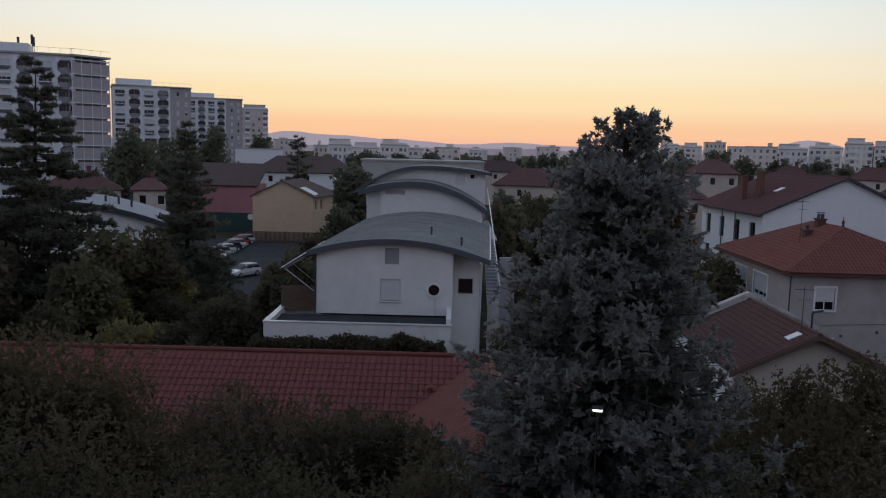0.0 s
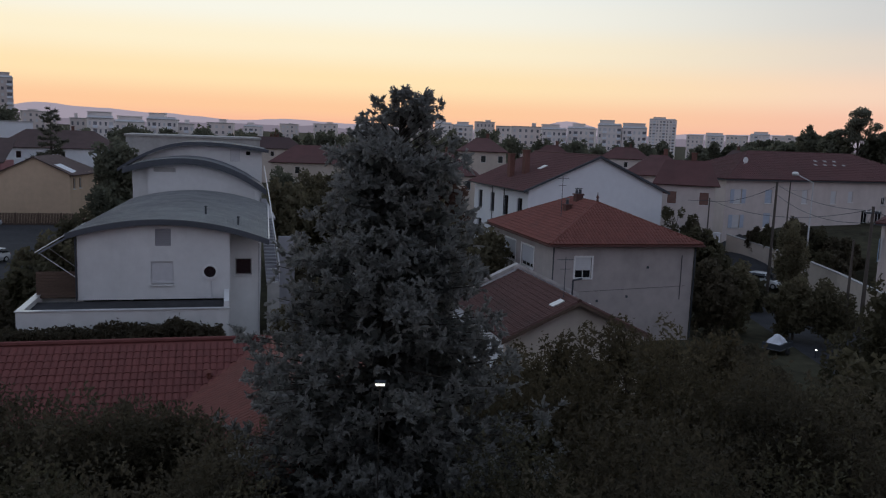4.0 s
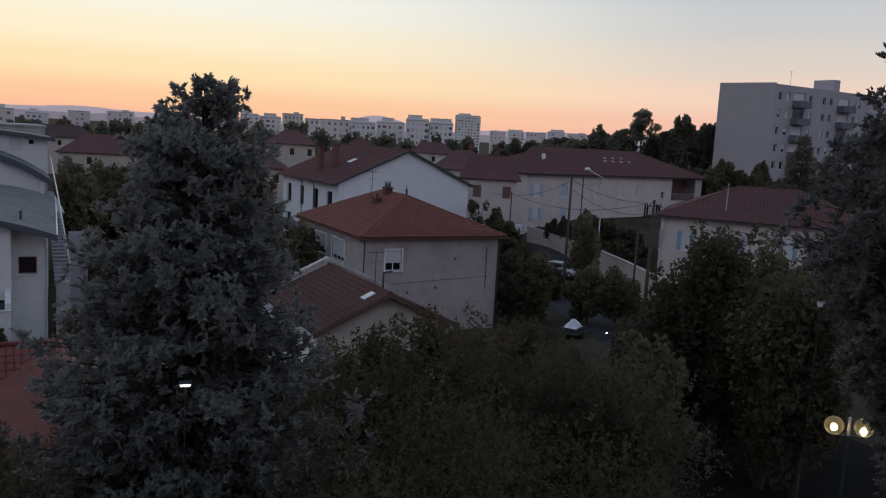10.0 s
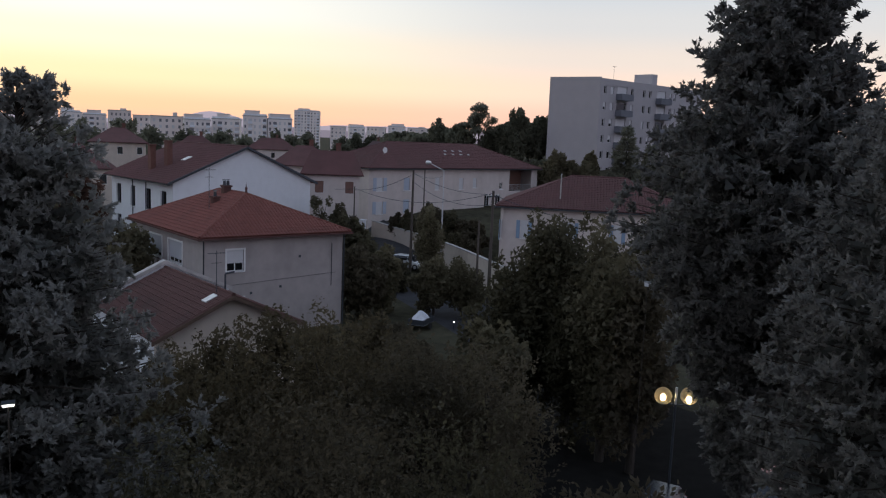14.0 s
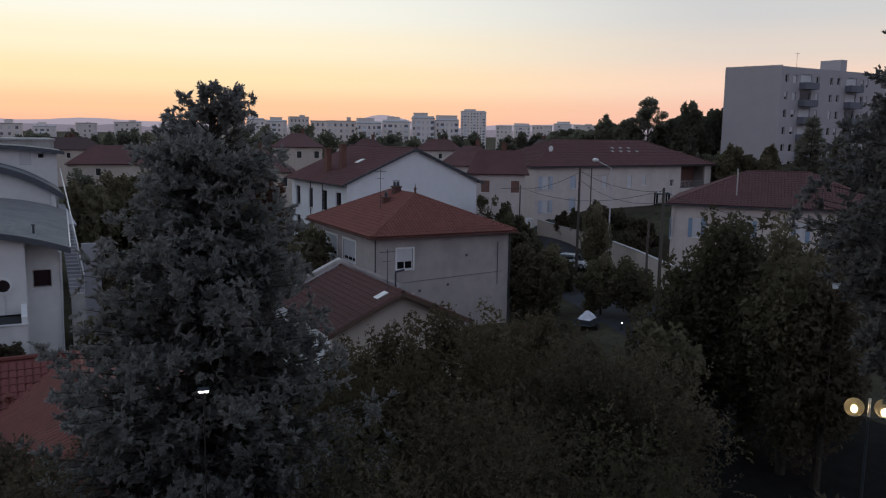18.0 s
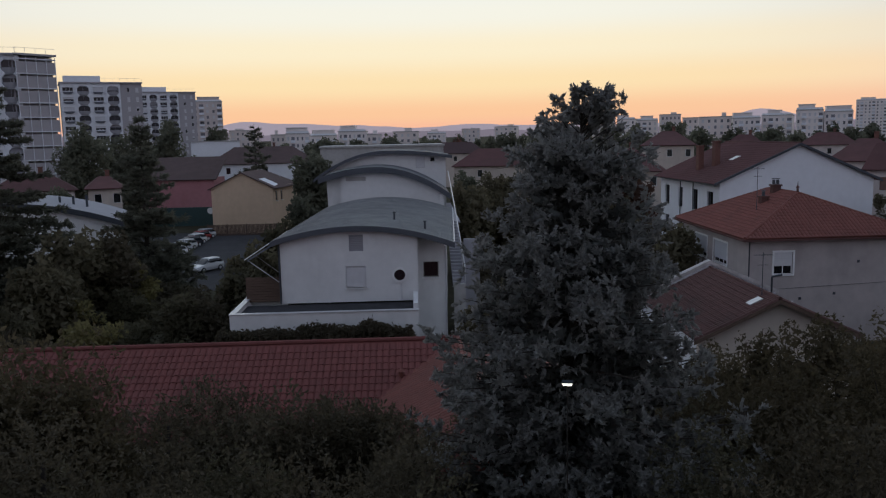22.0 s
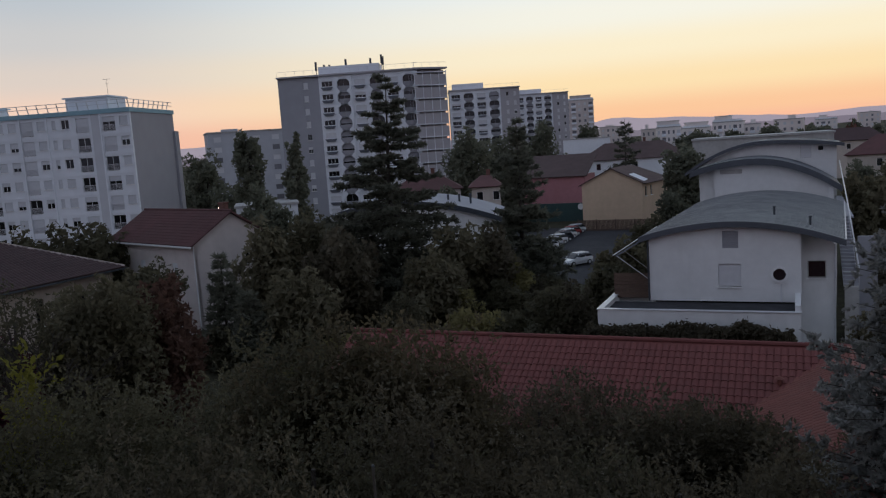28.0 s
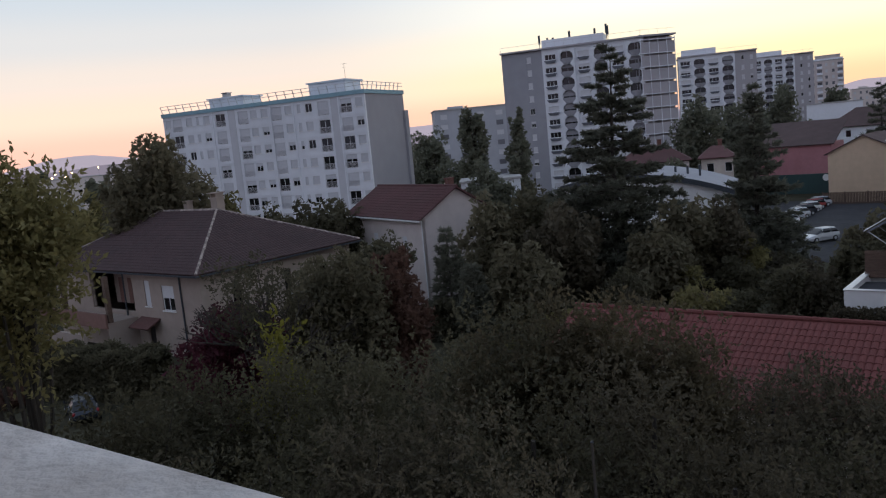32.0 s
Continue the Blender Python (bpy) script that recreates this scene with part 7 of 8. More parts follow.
# trees and shrubs further out: bearing, distance, height, radius, foliage, leaf size, leaves
WOODS = [
    (46.4, 41, 12.0, 2.9, "leaf_green", 0.15, 20000), (44.2, 40, 9.9, 2.2, "leaf_green", 0.15, 12000), (48.8, 40, 11.9, 2.7, "leaf_green", 0.15, 16000), (51.4, 38, 11.5, 2.3, "leaf_dark", 0.15, 13000), (53.6, 37, 10.4, 2.0, "leaf_dark", 0.15, 9000), (52.8, 43, 11.5, 2.6, "leaf_green", 0.15, 12000), (50.4, 44, 11.6, 2.4, "leaf_dark", 0.15, 10000), (43.0, 34, 7.6, 2.2, "leaf_dark", 0.18, 7000), (53.5, 44, 7.0, 2.6, "leaf_dark", 0.2, 7000), (45.4, 64, 5.0, 2.4, "leaf_dark", 0.2, 6000), (47.6, 61, 6.4, 3.0, "leaf_green", 0.2, 8000), (50.2, 59, 6.7, 3.0, "leaf_dark", 0.2, 8000), (52.6, 57, 6.6, 3.0, "leaf_dark", 0.2, 8000), (3.7, 50, 4.4, 1.5, "leaf_dark", 0.16, 5000), (3.6, 125, 9.6, 3.4, "leaf_dark", 0.3, 6000), (5.4, 122, 9.4, 3.8, "leaf_mid", 0.3, 6000), (7.8, 125, 9.2, 4.0, "leaf_dark", 0.3, 6000), (10.2, 124, 9.0, 4.0, "leaf_mid", 0.3, 6000), (12.4, 118, 8.6, 3.6, "leaf_dark", 0.3, 5000),
    (-67.9, 61, 1.7, 1.3, "leaf_rust", 0.14, 3000), (-69.3, 60, 1.6, 1.4, "leaf_rust", 0.14, 3000),
    (-58.0, 84, 18.2, 5.6, "leaf_dark", 0.32, 20000), (-60.6, 82, 15.8, 4.2, "leaf_dark", 0.32, 13000), (-63.2, 108, 12.0, 4.4, "leaf_fresh", 0.34, 6000), (-66.0, 112, 12.0, 4.2, "leaf_fresh", 0.34, 5000), (-61.0, 100, 9.6, 3.6, "leaf_green", 0.34, 5000),
    (-54.8, 80, 12.2, 3.4, "leaf_fresh", 0.3, 4500), (-52.0, 82, 10.6, 4.0, "leaf_green", 0.3, 5000), (-49.0, 80, 10.8, 3.6, "leaf_green", 0.3, 5000), (-46.6, 84, 10.2, 3.0, "leaf_green", 0.3, 4000), (-44.6, 62, 8.6, 3.0, "leaf_green", 0.25, 5000),
    (-43.4, 49, 9.0, 2.2, "leaf_rust", 0.22, 6000), (-43.6, 46, 8.4, 1.9, "leaf_rust", 0.2, 5000), (-46.8, 45, 10.2, 2.6, "leaf_dark", 0.17, 12000), (-48.6, 47, 8.9, 2.2, "leaf_mid", 0.17, 8000), (-49.4, 44, 8.9, 2.4, "leaf_mid", 0.17, 8000), (-55.6, 44, 6.6, 2.2, "leaf_red", 0.15, 9000),
    (-54.3, 50, 6.6, 3.4, "leaf_red", 0.2, 7000), (-57.0, 48, 5.2, 2.4, "leaf_red", 0.2, 4000), (-52.4, 28, 9.4, 1.3, "leaf_yellow", 0.12, 5000),
    (-40.2, 175, 18.0, 5.0, "leaf_dark", 0.5, 4000), (-42.0, 180, 14.0, 4.0, "leaf_green", 0.5, 3000), (-38.2, 165, 11.0, 5.0, "leaf_dark", 0.5, 3000),
    (-37.0, 128, 19.8, 2.9, "leaf_dark", 0.42, 5000), (-36.4, 110, 12.0, 4.4, "leaf_dark", 0.4, 5000), (-33.9, 120, 18.6, 2.1, "leaf_dark", 0.4, 4500),
    (-36.2, 68, 10.6, 3.6, "leaf_dark", 0.3, 6000), (-33.6, 70, 10.8, 3.8, "leaf_green", 0.3, 6000), (-31.4, 66, 9.2, 3.6, "leaf_dark", 0.3, 6000), (-34.8, 58, 7.4, 3.0, "leaf_dark", 0.26, 5000),
    (-22.0, 150, 18.4, 5.2, "leaf_green", 0.4, 7000), (-20.0, 165, 16.5, 4.5, "leaf_green", 0.4, 6000), (-23.6, 118, 9.5, 3.6, "leaf_dark", 0.4, 4000), (-16.6, 172, 19.2, 5.4, "leaf_green", 0.4, 8000), (-18.4, 168, 17.6, 4.6, "leaf_green", 0.4, 6000),
    (-13.6, 330, 20.5, 6.5, "leaf_green", 0.7, 4000), (-20.6, 72, 8.0, 3.0, "leaf_dark", 0.28, 5000), (-22.8, 70, 8.6, 3.0, "leaf_dark", 0.28, 5000), (-25.0, 64, 7.4, 3.2, "leaf_dark", 0.28, 5000),
    (-11.2, 66, 7.0, 2.4, "leaf_dark", 0.26, 5000), (-12.6, 63, 5.4, 2.4, "leaf_green", 0.26, 4000), (-9.6, 88, 6.6, 2.4, "leaf_green", 0.3, 3000), (-8.0, 100, 8.6, 3.0, "leaf_dark", 0.3, 4000),
    (-7.2, 118, 13.2, 3.8, "leaf_dark", 0.4, 7000), (-5.6, 122, 10.6, 3.4, "leaf_dark", 0.4, 4000),
    (4.2, 84, 10.2, 3.0, "leaf_dark", 0.32, 6000), (6.4, 88, 10.6, 3.6, "leaf_dark", 0.32, 6000), (8.8, 84, 9.4, 3.6, "leaf_dark", 0.32, 6000), (5.0, 62, 5.0, 2.6, "leaf_dark", 0.26, 4000), (7.6, 60, 5.6, 3.0, "leaf_dark", 0.26, 4000), (10.6, 66, 7.6, 3.4, "leaf_dark", 0.28, 5000),
    (14.0, 78, 9.0, 3.4, "leaf_dark", 0.3, 6000), (16.4, 72, 7.4, 3.0, "leaf_dark", 0.3, 5000), (18.2, 66, 8.2, 2.2, "leaf_dark", 0.26, 4000), (13.0, 104, 11.0, 3.6, "leaf_rust", 0.36, 5000), (15.2, 108, 10.6, 3.0, "leaf_rust", 0.36, 4000), (12.2, 60, 6.0, 2.8, "leaf_dark", 0.26, 4000),
    (13.6, 190, 16.6, 4.4, "leaf_dark", 0.5, 4000), (15.0, 230, 17.0, 5.0, "leaf_dark", 0.6, 3500), (17.8, 200, 17.4, 3.6, "leaf_dark", 0.5, 4000), (21.4, 230, 16.4, 3.2, "leaf_dark", 0.6, 3000), (30.2, 150, 9.6, 4.0, "leaf_dark", 0.45, 3500), (31.6, 84, 7.0, 2.2, "leaf_green", 0.26, 5000), (33.0, 86, 6.4, 2.6, "leaf_green", 0.3, 4000),
    (33.7, 66, 6.3, 2.2, "leaf_dark", 0.2, 9000), (35.2, 68, 6.1, 1.7, "leaf_dark", 0.2, 7000), (38.9, 68, 5.4, 2.1, "leaf_dark", 0.2, 8000), (40.9, 68, 5.2, 2.2, "leaf_dark", 0.2, 8000), (36.2, 78, 3.4, 1.6, "leaf_green", 0.24, 3000),
    
    (29.7, 300, 15.6, 4.5, "leaf_dark", 0.7, 3000), (28.6, 290, 14.5, 5.0, "leaf_dark", 0.7, 3000), (33.0, 330, 11.4, 4.0, "leaf_dark", 0.7, 2500), (34.0, 330, 9.0, 4.0, "leaf_dark", 0.7, 2500), (35.4, 320, 7.4, 4.0, "leaf_dark", 0.7, 2500), (36.3, 310, 7.2, 4.0, "leaf_dark", 0.7, 2500), (22.8, 240, 14.4, 4.0, "leaf_dark", 0.6, 3000), (25.5, 250, 14.2, 4.5, "leaf_dark", 0.6, 3000), (26.8, 240, 14.0, 4.0, "leaf_dark", 0.6, 3000),
    (1.4, 260, 13.5, 5.0, "leaf_dark", 0.7, 3000), (3.4, 240, 14.0, 4.5, "leaf_rust", 0.7, 3000), (6.4, 270, 15.6, 4.5, "leaf_dark", 0.7, 3000), (9.4, 230, 14.8, 4.5, "leaf_dark", 0.7, 3000), (-1.6, 330, 16.0, 5.0, "leaf_dark", 0.8, 2500), (11.6, 280, 16.6, 5.0, "leaf_dark", 0.7, 3000),
    (24.0, 260, 15.5, 5.0, "leaf_dark", 0.7, 3000), (27.5, 300, 16.0, 5.5, "leaf_dark", 0.8, 2500), (32.0, 280, 11.0, 4.5, "leaf_dark", 0.8, 2500), (35.0, 260, 4.6, 4.0, "leaf_dark", 0.8, 2500), (19.4, 300, 16.0, 5.0, "leaf_dark", 0.8, 2500),
    (-62.4, 300, 13.0, 6.0, "leaf_dark", 0.9, 2500), (-65.4, 420, 18.0, 3.0, "leaf_dark", 0.9, 2000), (-67.4, 280, 12.0, 6.0, "leaf_dark", 0.9, 2500),
]
WORDS = {"leaf_dark": "dark green", "leaf_mid": "dull green", "leaf_far": "hazy grey-green", "leaf_green": "green", "leaf_fresh": "light green", "leaf_rust": "rust-brown", "leaf_red": "dark purple-red", "leaf_yellow": "yellow", "leaf_olive": "olive"}
for i, (az, d, h, r, mt, lf, n) in enumerate(WOODS):
    x, y = at(az, d)
    # Trees beyond 100 m take the leaf tone with haze put in.
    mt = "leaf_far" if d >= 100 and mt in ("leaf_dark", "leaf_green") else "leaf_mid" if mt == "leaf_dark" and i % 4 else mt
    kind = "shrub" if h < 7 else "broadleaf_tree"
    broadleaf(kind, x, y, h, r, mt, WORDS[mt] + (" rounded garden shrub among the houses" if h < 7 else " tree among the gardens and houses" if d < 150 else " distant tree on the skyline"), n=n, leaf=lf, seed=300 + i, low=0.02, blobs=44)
broadleaf("young_tree", *at(38.3, 82), 8.6 - ground_h(*at(38.3, 82)), 1.6, "leaf_mid", "small green oval street tree", n=12000, leaf=0.13, seed=143, low=0.10, blobs=70)
# garden shrubs between the street wall and the long house: bearing, distance, elevation of the top, radius
for i, (az, d, el, r, mt) in enumerate(((36.0, 97, -5.2, 0.9, "leaf_dark"), (36.9, 96, -5.0, 1.3, "leaf_green"), (38.4, 95, -4.3, 1.9, "leaf_dark"), (39.7, 94, -4.9, 1.8, "leaf_green"), (40.9, 93, -5.4, 1.9, "leaf_dark"), (41.8, 93, -5.4, 1.4, "leaf_dark"),
                                        (40.2, 89, -6.4, 1.6, "leaf_green"), (41.4, 87, -6.6, 1.6, "leaf_dark"), (30.6, 87, -4.1, 1.5, "leaf_green"), (31.8, 87, -4.6, 1.6, "leaf_green"), (32.8, 86, -5.0, 1.5, "leaf_dark"), (29.2, 84, -5.4, 1.7, "leaf_dark"), (31.2, 82, -7.0, 2.2, "leaf_dark"), (33.4, 83, -7.4, 1.6, "leaf_dark"))):
    x, y = at(az, d)
    broadleaf("shrub", x, y, max(1.4, EYE + d * math.tan(radians(el)) - ground_h(x, y)), r, mt, WORDS[mt] + " garden shrub behind the street wall", n=5000, leaf=0.19, seed=820 + i, low=0.0, blobs=34)
# the wood on the hilltop: bearing, distance, elevation of the top, radius
for i, (az, d, el, r) in enumerate(((36.4, 168, 0.0, 4.4), (37.6, 164, 0.45, 3.8), (38.65, 158, 1.5, 2.5), (39.5, 162, 0.9, 3.6), (40.4, 152, 1.15, 3.0), (42.7, 154, 1.05, 3.2), (43.5, 152, 1.5, 2.6), (44.3, 150, 2.45, 2.4), (45.1, 153, 1.5, 2.8), (45.85, 155, 2.0, 1.9), (46.6, 158, 1.5, 2.4), (46.6, 138, -0.9, 2.6))):
    x, y = at(az, d)
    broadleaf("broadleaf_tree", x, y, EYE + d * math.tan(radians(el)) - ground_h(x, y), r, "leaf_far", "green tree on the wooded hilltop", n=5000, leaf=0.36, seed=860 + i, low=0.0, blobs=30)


# trees between the roofs of the far town
ts = random.Random(31)
for i in range(34):
    az, d = -11.0 + 38.0 * (i + ts.uniform(0.1, 0.9)) / 34, ts.uniform(230, 430)
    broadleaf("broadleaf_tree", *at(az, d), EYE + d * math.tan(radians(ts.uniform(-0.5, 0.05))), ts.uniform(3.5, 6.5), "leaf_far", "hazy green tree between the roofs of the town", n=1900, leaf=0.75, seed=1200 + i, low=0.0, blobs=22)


for i, (az, d, el, r) in enumerate(((47.0, 130, -0.35, 2.0), (48.2, 131, -1.0, 2.2), (49.4, 129, -0.3, 2.2), (46.0, 132, -1.5, 2.0), (48.9, 124, -2.0, 2.4), (47.4, 124, -2.2, 2.4))):
    x, y = at(az, d)
    broadleaf("broadleaf_tree", x, y, EYE + d * math.tan(radians(el)) - ground_h(x, y), r, "leaf_mid", "dull green tree below the block on the hill", n=5000, leaf=0.32, seed=890 + i, low=0.0, blobs=34)


def umbrella_pine(x, y, h, seed):
    """A pine with a bare stem and flat layered pads of needles."""
    rng = np.random.default_rng(seed)
    T = thing("umbrella_pine", Matrix.Translation((x, y, ground_h(x, y) - 0.1)), "dark layered pine standing above the hilltop wood", "tree")
    pads = [(0.1, 0, h - 0.9, 1.1, 0.9)]
    for i in range(22):
        z = h - rng.uniform(0.9, 5.2)
        q = min(1.0, 0.35 + (h - z) * 0.22)
        pads.append((rng.uniform(-2.9, 2.9) * q, rng.uniform(-2, 2) * q, z, rng.uniform(0.7, 1.4), rng.uniform(0.5, 0.95)))
    part("trunk", limbs(rng, h, 0.2, [(p[0], p[1], p[2]) for p in pads]), M["bark"], T)
    part("crown", leaf_mesh("crown", crown_points(rng, pads, 9000, 0.5), 0.22, M["needle_dark"], rng, tri=True), None, T)


umbrella_pine(*at(41.55, 150), EYE + 150 * math.tan(radians(2.7)) - ground_h(*at(41.55, 150)), 51)
conifer("young_fir", *at(-39.6, 60), 8.6, 1.9, "needle_dark", "small pointed dark conifer beside the house", 44, whorls=20, per=8, tuft=0.4, along=14, blades=8)
conifer("young_fir", *at(-38.0, 57), 6.2, 1.7, "needle_dark", "small pointed dark conifer beside the house", 45, whorls=18, per=8, tuft=0.4, along=14, blades=8)


def hedge(name, p, q, h, w, mat, label, seed, n=6000, leaf=0.18):
    """A clipped hedge: twigs inside and single leaves over an uneven box."""
    rng = np.random.default_rng(seed)
    a, b = Vector((*p, 0)), Vector((*q, 0))
    L = (b - a).length
    T = thing(name, Matrix.Translation((p[0], p[1], ground_h(*p))) @ Matrix.Rotation(math.atan2(b.y - a.y, b.x - a.x), 4, "Z"), label, "hedge")
    u = rng.uniform(0, 1, (n, 3))
    face = rng.integers(0, 4, n)
    pts = np.stack([u[:, 0] * L, (u[:, 1] - 0.5) * w, u[:, 2] * h], 1)
    pts[face == 0, 2] = h
    pts[face == 1, 1] = -w / 2
    pts[face == 2, 1] = w / 2
    bump = np.array([noise.noise((x * 0.6, y * 0.9, seed)) for x, y in pts[:, :2]])
    pts[:, 2] *= 1 + 0.22 * bump
    pts += rng.normal(size=pts.shape) * 0.09
    part("leaves", leaf_mesh("leaves", pts, leaf, M[mat], rng), None, T)
    tw = MB()
    for i in range(max(3, int(L / 0.8))):
        x = (i + 0.5) * L / max(3, int(L / 0.8))
        tw.tube((x, 0, 0), (x + rng.normal() * 0.2, rng.normal() * 0.1, h * 0.8), 0.05, 0.015, 5)
    part("stems", tw, M["bark"], T)
    part("inner_leaves", leaf_mesh("inner_leaves", pts * np.array([1, 0.8, 0.9]), leaf * 2.4, M[mat], rng), None, T)


hedge("hedge", (-12.2, 48.3), (-0.5, 48.3), 3.35, 1.2, "leaf_dark", "dark hedge along the white terrace wall", 1, 9000, 0.14)
hedge("hedge", (-62.2, 22.4), (-47.6, 27.2), 3.1, 2.5, "leaf_green", "broad dark green hedge before the brown-roofed house", 2, 16000, 0.15)
hedge("hedge", (46, 93), (56, 100), 3.4, 2.0, "leaf_dark", "dark hedge below the long house", 6, 5000, 0.22)


# rough shrubs over the gardens
gs = random.Random(21)
for i in range(46):
    x, y = gs.uniform(-44, -13), gs.uniform(43, 73)
    if -21 < x and y > 66 or x > -15 and y > 46 or 0:
        continue
    mt = gs.choice(("leaf_dark", "leaf_dark", "leaf_green", "leaf_green", "leaf_fresh"))
    tall = gs.uniform(1.8, 5.2)
    if -18.4 < math.degrees(math.atan2(x, y)) < -12.8:
        tall = min(tall, EYE - 0.145 * math.hypot(x, y) - 1.6)
    broadleaf("shrub", x, y, max(1.2, tall), gs.uniform(1.6, 2.8), mt, WORDS[mt] + " rough shrub in the overgrown garden", n=2600, leaf=0.18, seed=700 + i, low=0.0, blobs=26)
for i in range(16):
    x, y = gs.uniform(36, 46) + 8, gs.uniform(72, 84)
    if 0.6 * x + 0.8 * y < 88 and not 44 < x < 55:
        broadleaf("shrub", x, y, gs.uniform(1.5, 3.6), gs.uniform(1.2, 2.2), "leaf_green", "green rough shrub in the garden", n=2500, leaf=0.2, seed=760 + i, low=0.0, blobs=22)


# low dark shrubs added as tree shade below the street and round the garden lamp
for i in range(26):
    az, d = (gs.uniform(33, 44), gs.uniform(48, 58)) if i < 14 else (gs.uniform(50, 63), gs.uniform(22, 29))
    if 61 < az or 37 < az < 39 and d > 55:
        continue
    broadleaf("shrub", *at(az, d), gs.uniform(1.2, 2.0) if i < 14 else gs.uniform(2.0, 3.8), gs.uniform(1.3, 2.2), "leaf_dark", "low dark shrub under the larger trees", n=3500, leaf=0.14, seed=860 + i, low=0.0, blobs=26)


broadleaf("broadleaf_tree", *at(-69.0, 25), 16.2, 2.6, "leaf_fresh", "light green tree with loose leaves beside the ledge", n=17000, leaf=0.1, seed=915, low=0.59, blobs=60)
# leafless tree before the brown-roofed house
def bare_tree(x, y, h, seed):
    rng = random.Random(seed)
    T = thing("bare_tree", Matrix.Translation((x, y, 0)), "leafless grey tree with crooked branches before the house", "tree")
    mb = MB()

    def grow(p, d, r, n):
        q = p + d * (0.35 + 0.9 * r * 8)
        mb.tube(p, q, r, r * 0.72, 6)
        if n == 0 or r < 0.012:
            return
        for _ in range(2 if n > 1 else 3):
            e = (d + Vector((rng.uniform(-0.8, 0.8), rng.uniform(-0.8, 0.8), rng.uniform(-0.25, 0.55)))).normalized()
            grow(q, e, r * 0.68, n - 1)
    grow(Vector((0, 0, 0)), Vector((0, 0, 1)), 0.2, 1)
    for k in range(5):
        a = 1.26 * k
        grow(Vector((0, 0, h * (0.35 + 0.05 * k))), Vector((math.cos(a), math.sin(a), 0.5)).normalized(), 0.12, 5)
    mb.tube((0, 0, 0), (0, 0, h * 0.62), 0.2, 0.12, 8)
    part("branch_crown", mb, M["bark"], T)


broadleaf("thin_tree", *at(-53.6, 42), 10.4, 2.9, "leaf_green", "thinly leaved crooked tree before the house", n=3600, leaf=0.13, seed=911, low=0.5, blobs=30, filler=False)
bare_tree(*at(-53.4, 42.5), 9.6, 3)
bare_tree(*at(-50.2, 44), 8.4, 9)

# ---- the building the camera stands on ----
def own_building():
    T = thing("camera_building", Matrix.Rotation(radians(3), 4, "Z"), "pale apartment building with a worn concrete ledge", "building")
    part("wall", MB().box(-16, 16, -11, -0.55, 0, 21), M["concrete"], T)
    part("ledge", MB().box(-4.5, 0.45, -0.548, 0.69, 14.32, 14.54), M["ledge"], T, "weathered grey concrete ledge with brown stains")


own_building()


# ---- street furniture ----
def street_wall():
    T = thing("garden_wall", None, "long pale rendered garden wall along the street", "wall")
    pts = [((56.2, 82.5), 4.6), ((56.6, 76.0), 4.1), ((56.4, 70.0), 3.8), ((54.0, 62.0), 3.7), ((51.0, 54.5), 3.7), ((49.5, 50.0), 3.7)]
    for (p, za), (q, zb) in zip(pts, pts[1:]):
        d = Vector(q) - Vector(p)
        part("wall_panel", panel(MB(), p, d, d.length - 0.004, -0.5, lambda s: za + (zb - za) * s / d.length, (), 0.25), M["beige_render"], T)
        a, b, e = Vector((*p, za + 0.004)), Vector((*q, zb + 0.004)), Vector((-d.y, d.x, 0)).normalized()
        part("coping", MB().prism([a - e * 0.06, b - e * 0.06, b + e * 0.31, a + e * 0.31], [v + Vector((0, 0, 0.09)) for v in (a - e * 0.06, b - e * 0.06, b + e * 0.31, a + e * 0.31)]), M["concrete"], T)
    for x, y in ((53.2, 80.2), (55.6, 83.6)):
        part("gate_post", MB().box(x - 0.3, x + 0.3, y - 0.3, y + 0.3, 0, ground_h(x, y) + 2.3).box(x - 0.38, x + 0.38, y - 0.38, y + 0.38, ground_h(x, y) + 2.3, ground_h(x, y) + 2.42), M["clean_white"], T, "white gate post")
    g = part("gate", MB().tube((53.5, 80.4, ground_h(54, 81) + 1.6), (55.3, 83.3, ground_h(55, 83) + 1.6), 0.04, None, 6), M["dark_metal"], T)
    for i in range(14):
        u = i / 13
        x, y = 53.5 + 1.8 * u, 80.4 + 2.9 * u
        part("gate_bar", MB().tube((x, y, ground_h(x, y) + 0.1), (x, y, ground_h(x, y) + 1.7), 0.02, None, 5), M["dark_metal"], g)


street_wall()


def pole(x, y, top, label, r=0.14, name="utility_pole", arms=True):
    z = ground_h(x, y) - 0.2
    T = thing(name, Matrix.Translation((x, y, 0)), label, "pole")
    part("shaft", MB().tube((0, 0, z), (0, 0, top), r, r * 0.62, 10), M["pole_wood"], T)
    if arms:
        part("crossarm", MB().box(-0.7, 0.7, -0.06, 0.06, top - 0.55, top - 0.43), M["dark_metal"], T)
        for k in (-0.6, -0.2, 0.2, 0.6):
            part("insulator", MB().tube((k, 0, top - 0.43), (k, 0, top - 0.25), 0.05, 0.035, 8), M["pvc_white"], T)
    return (x, y, top)


pA = pole(*polar(37.1, 86), 11.6, "dark wooden utility pole beside the garden wall", 0.17, arms=False)
pB = pole(*polar(42.8, 70), 10.75, "dark wooden utility pole with a crossarm", 0.18)
pole(*polar(37.9, 95), 11.3, "thin dark pole behind the garden wall", 0.1, arms=False)
pD = pole(*polar(33.0, 92), 9.3, "pale thin pole beside the white gate", 0.1, arms=False)
pole(*polar(41.9, 68), 8.3, "short dark wooden pole in the street", 0.13, arms=False)


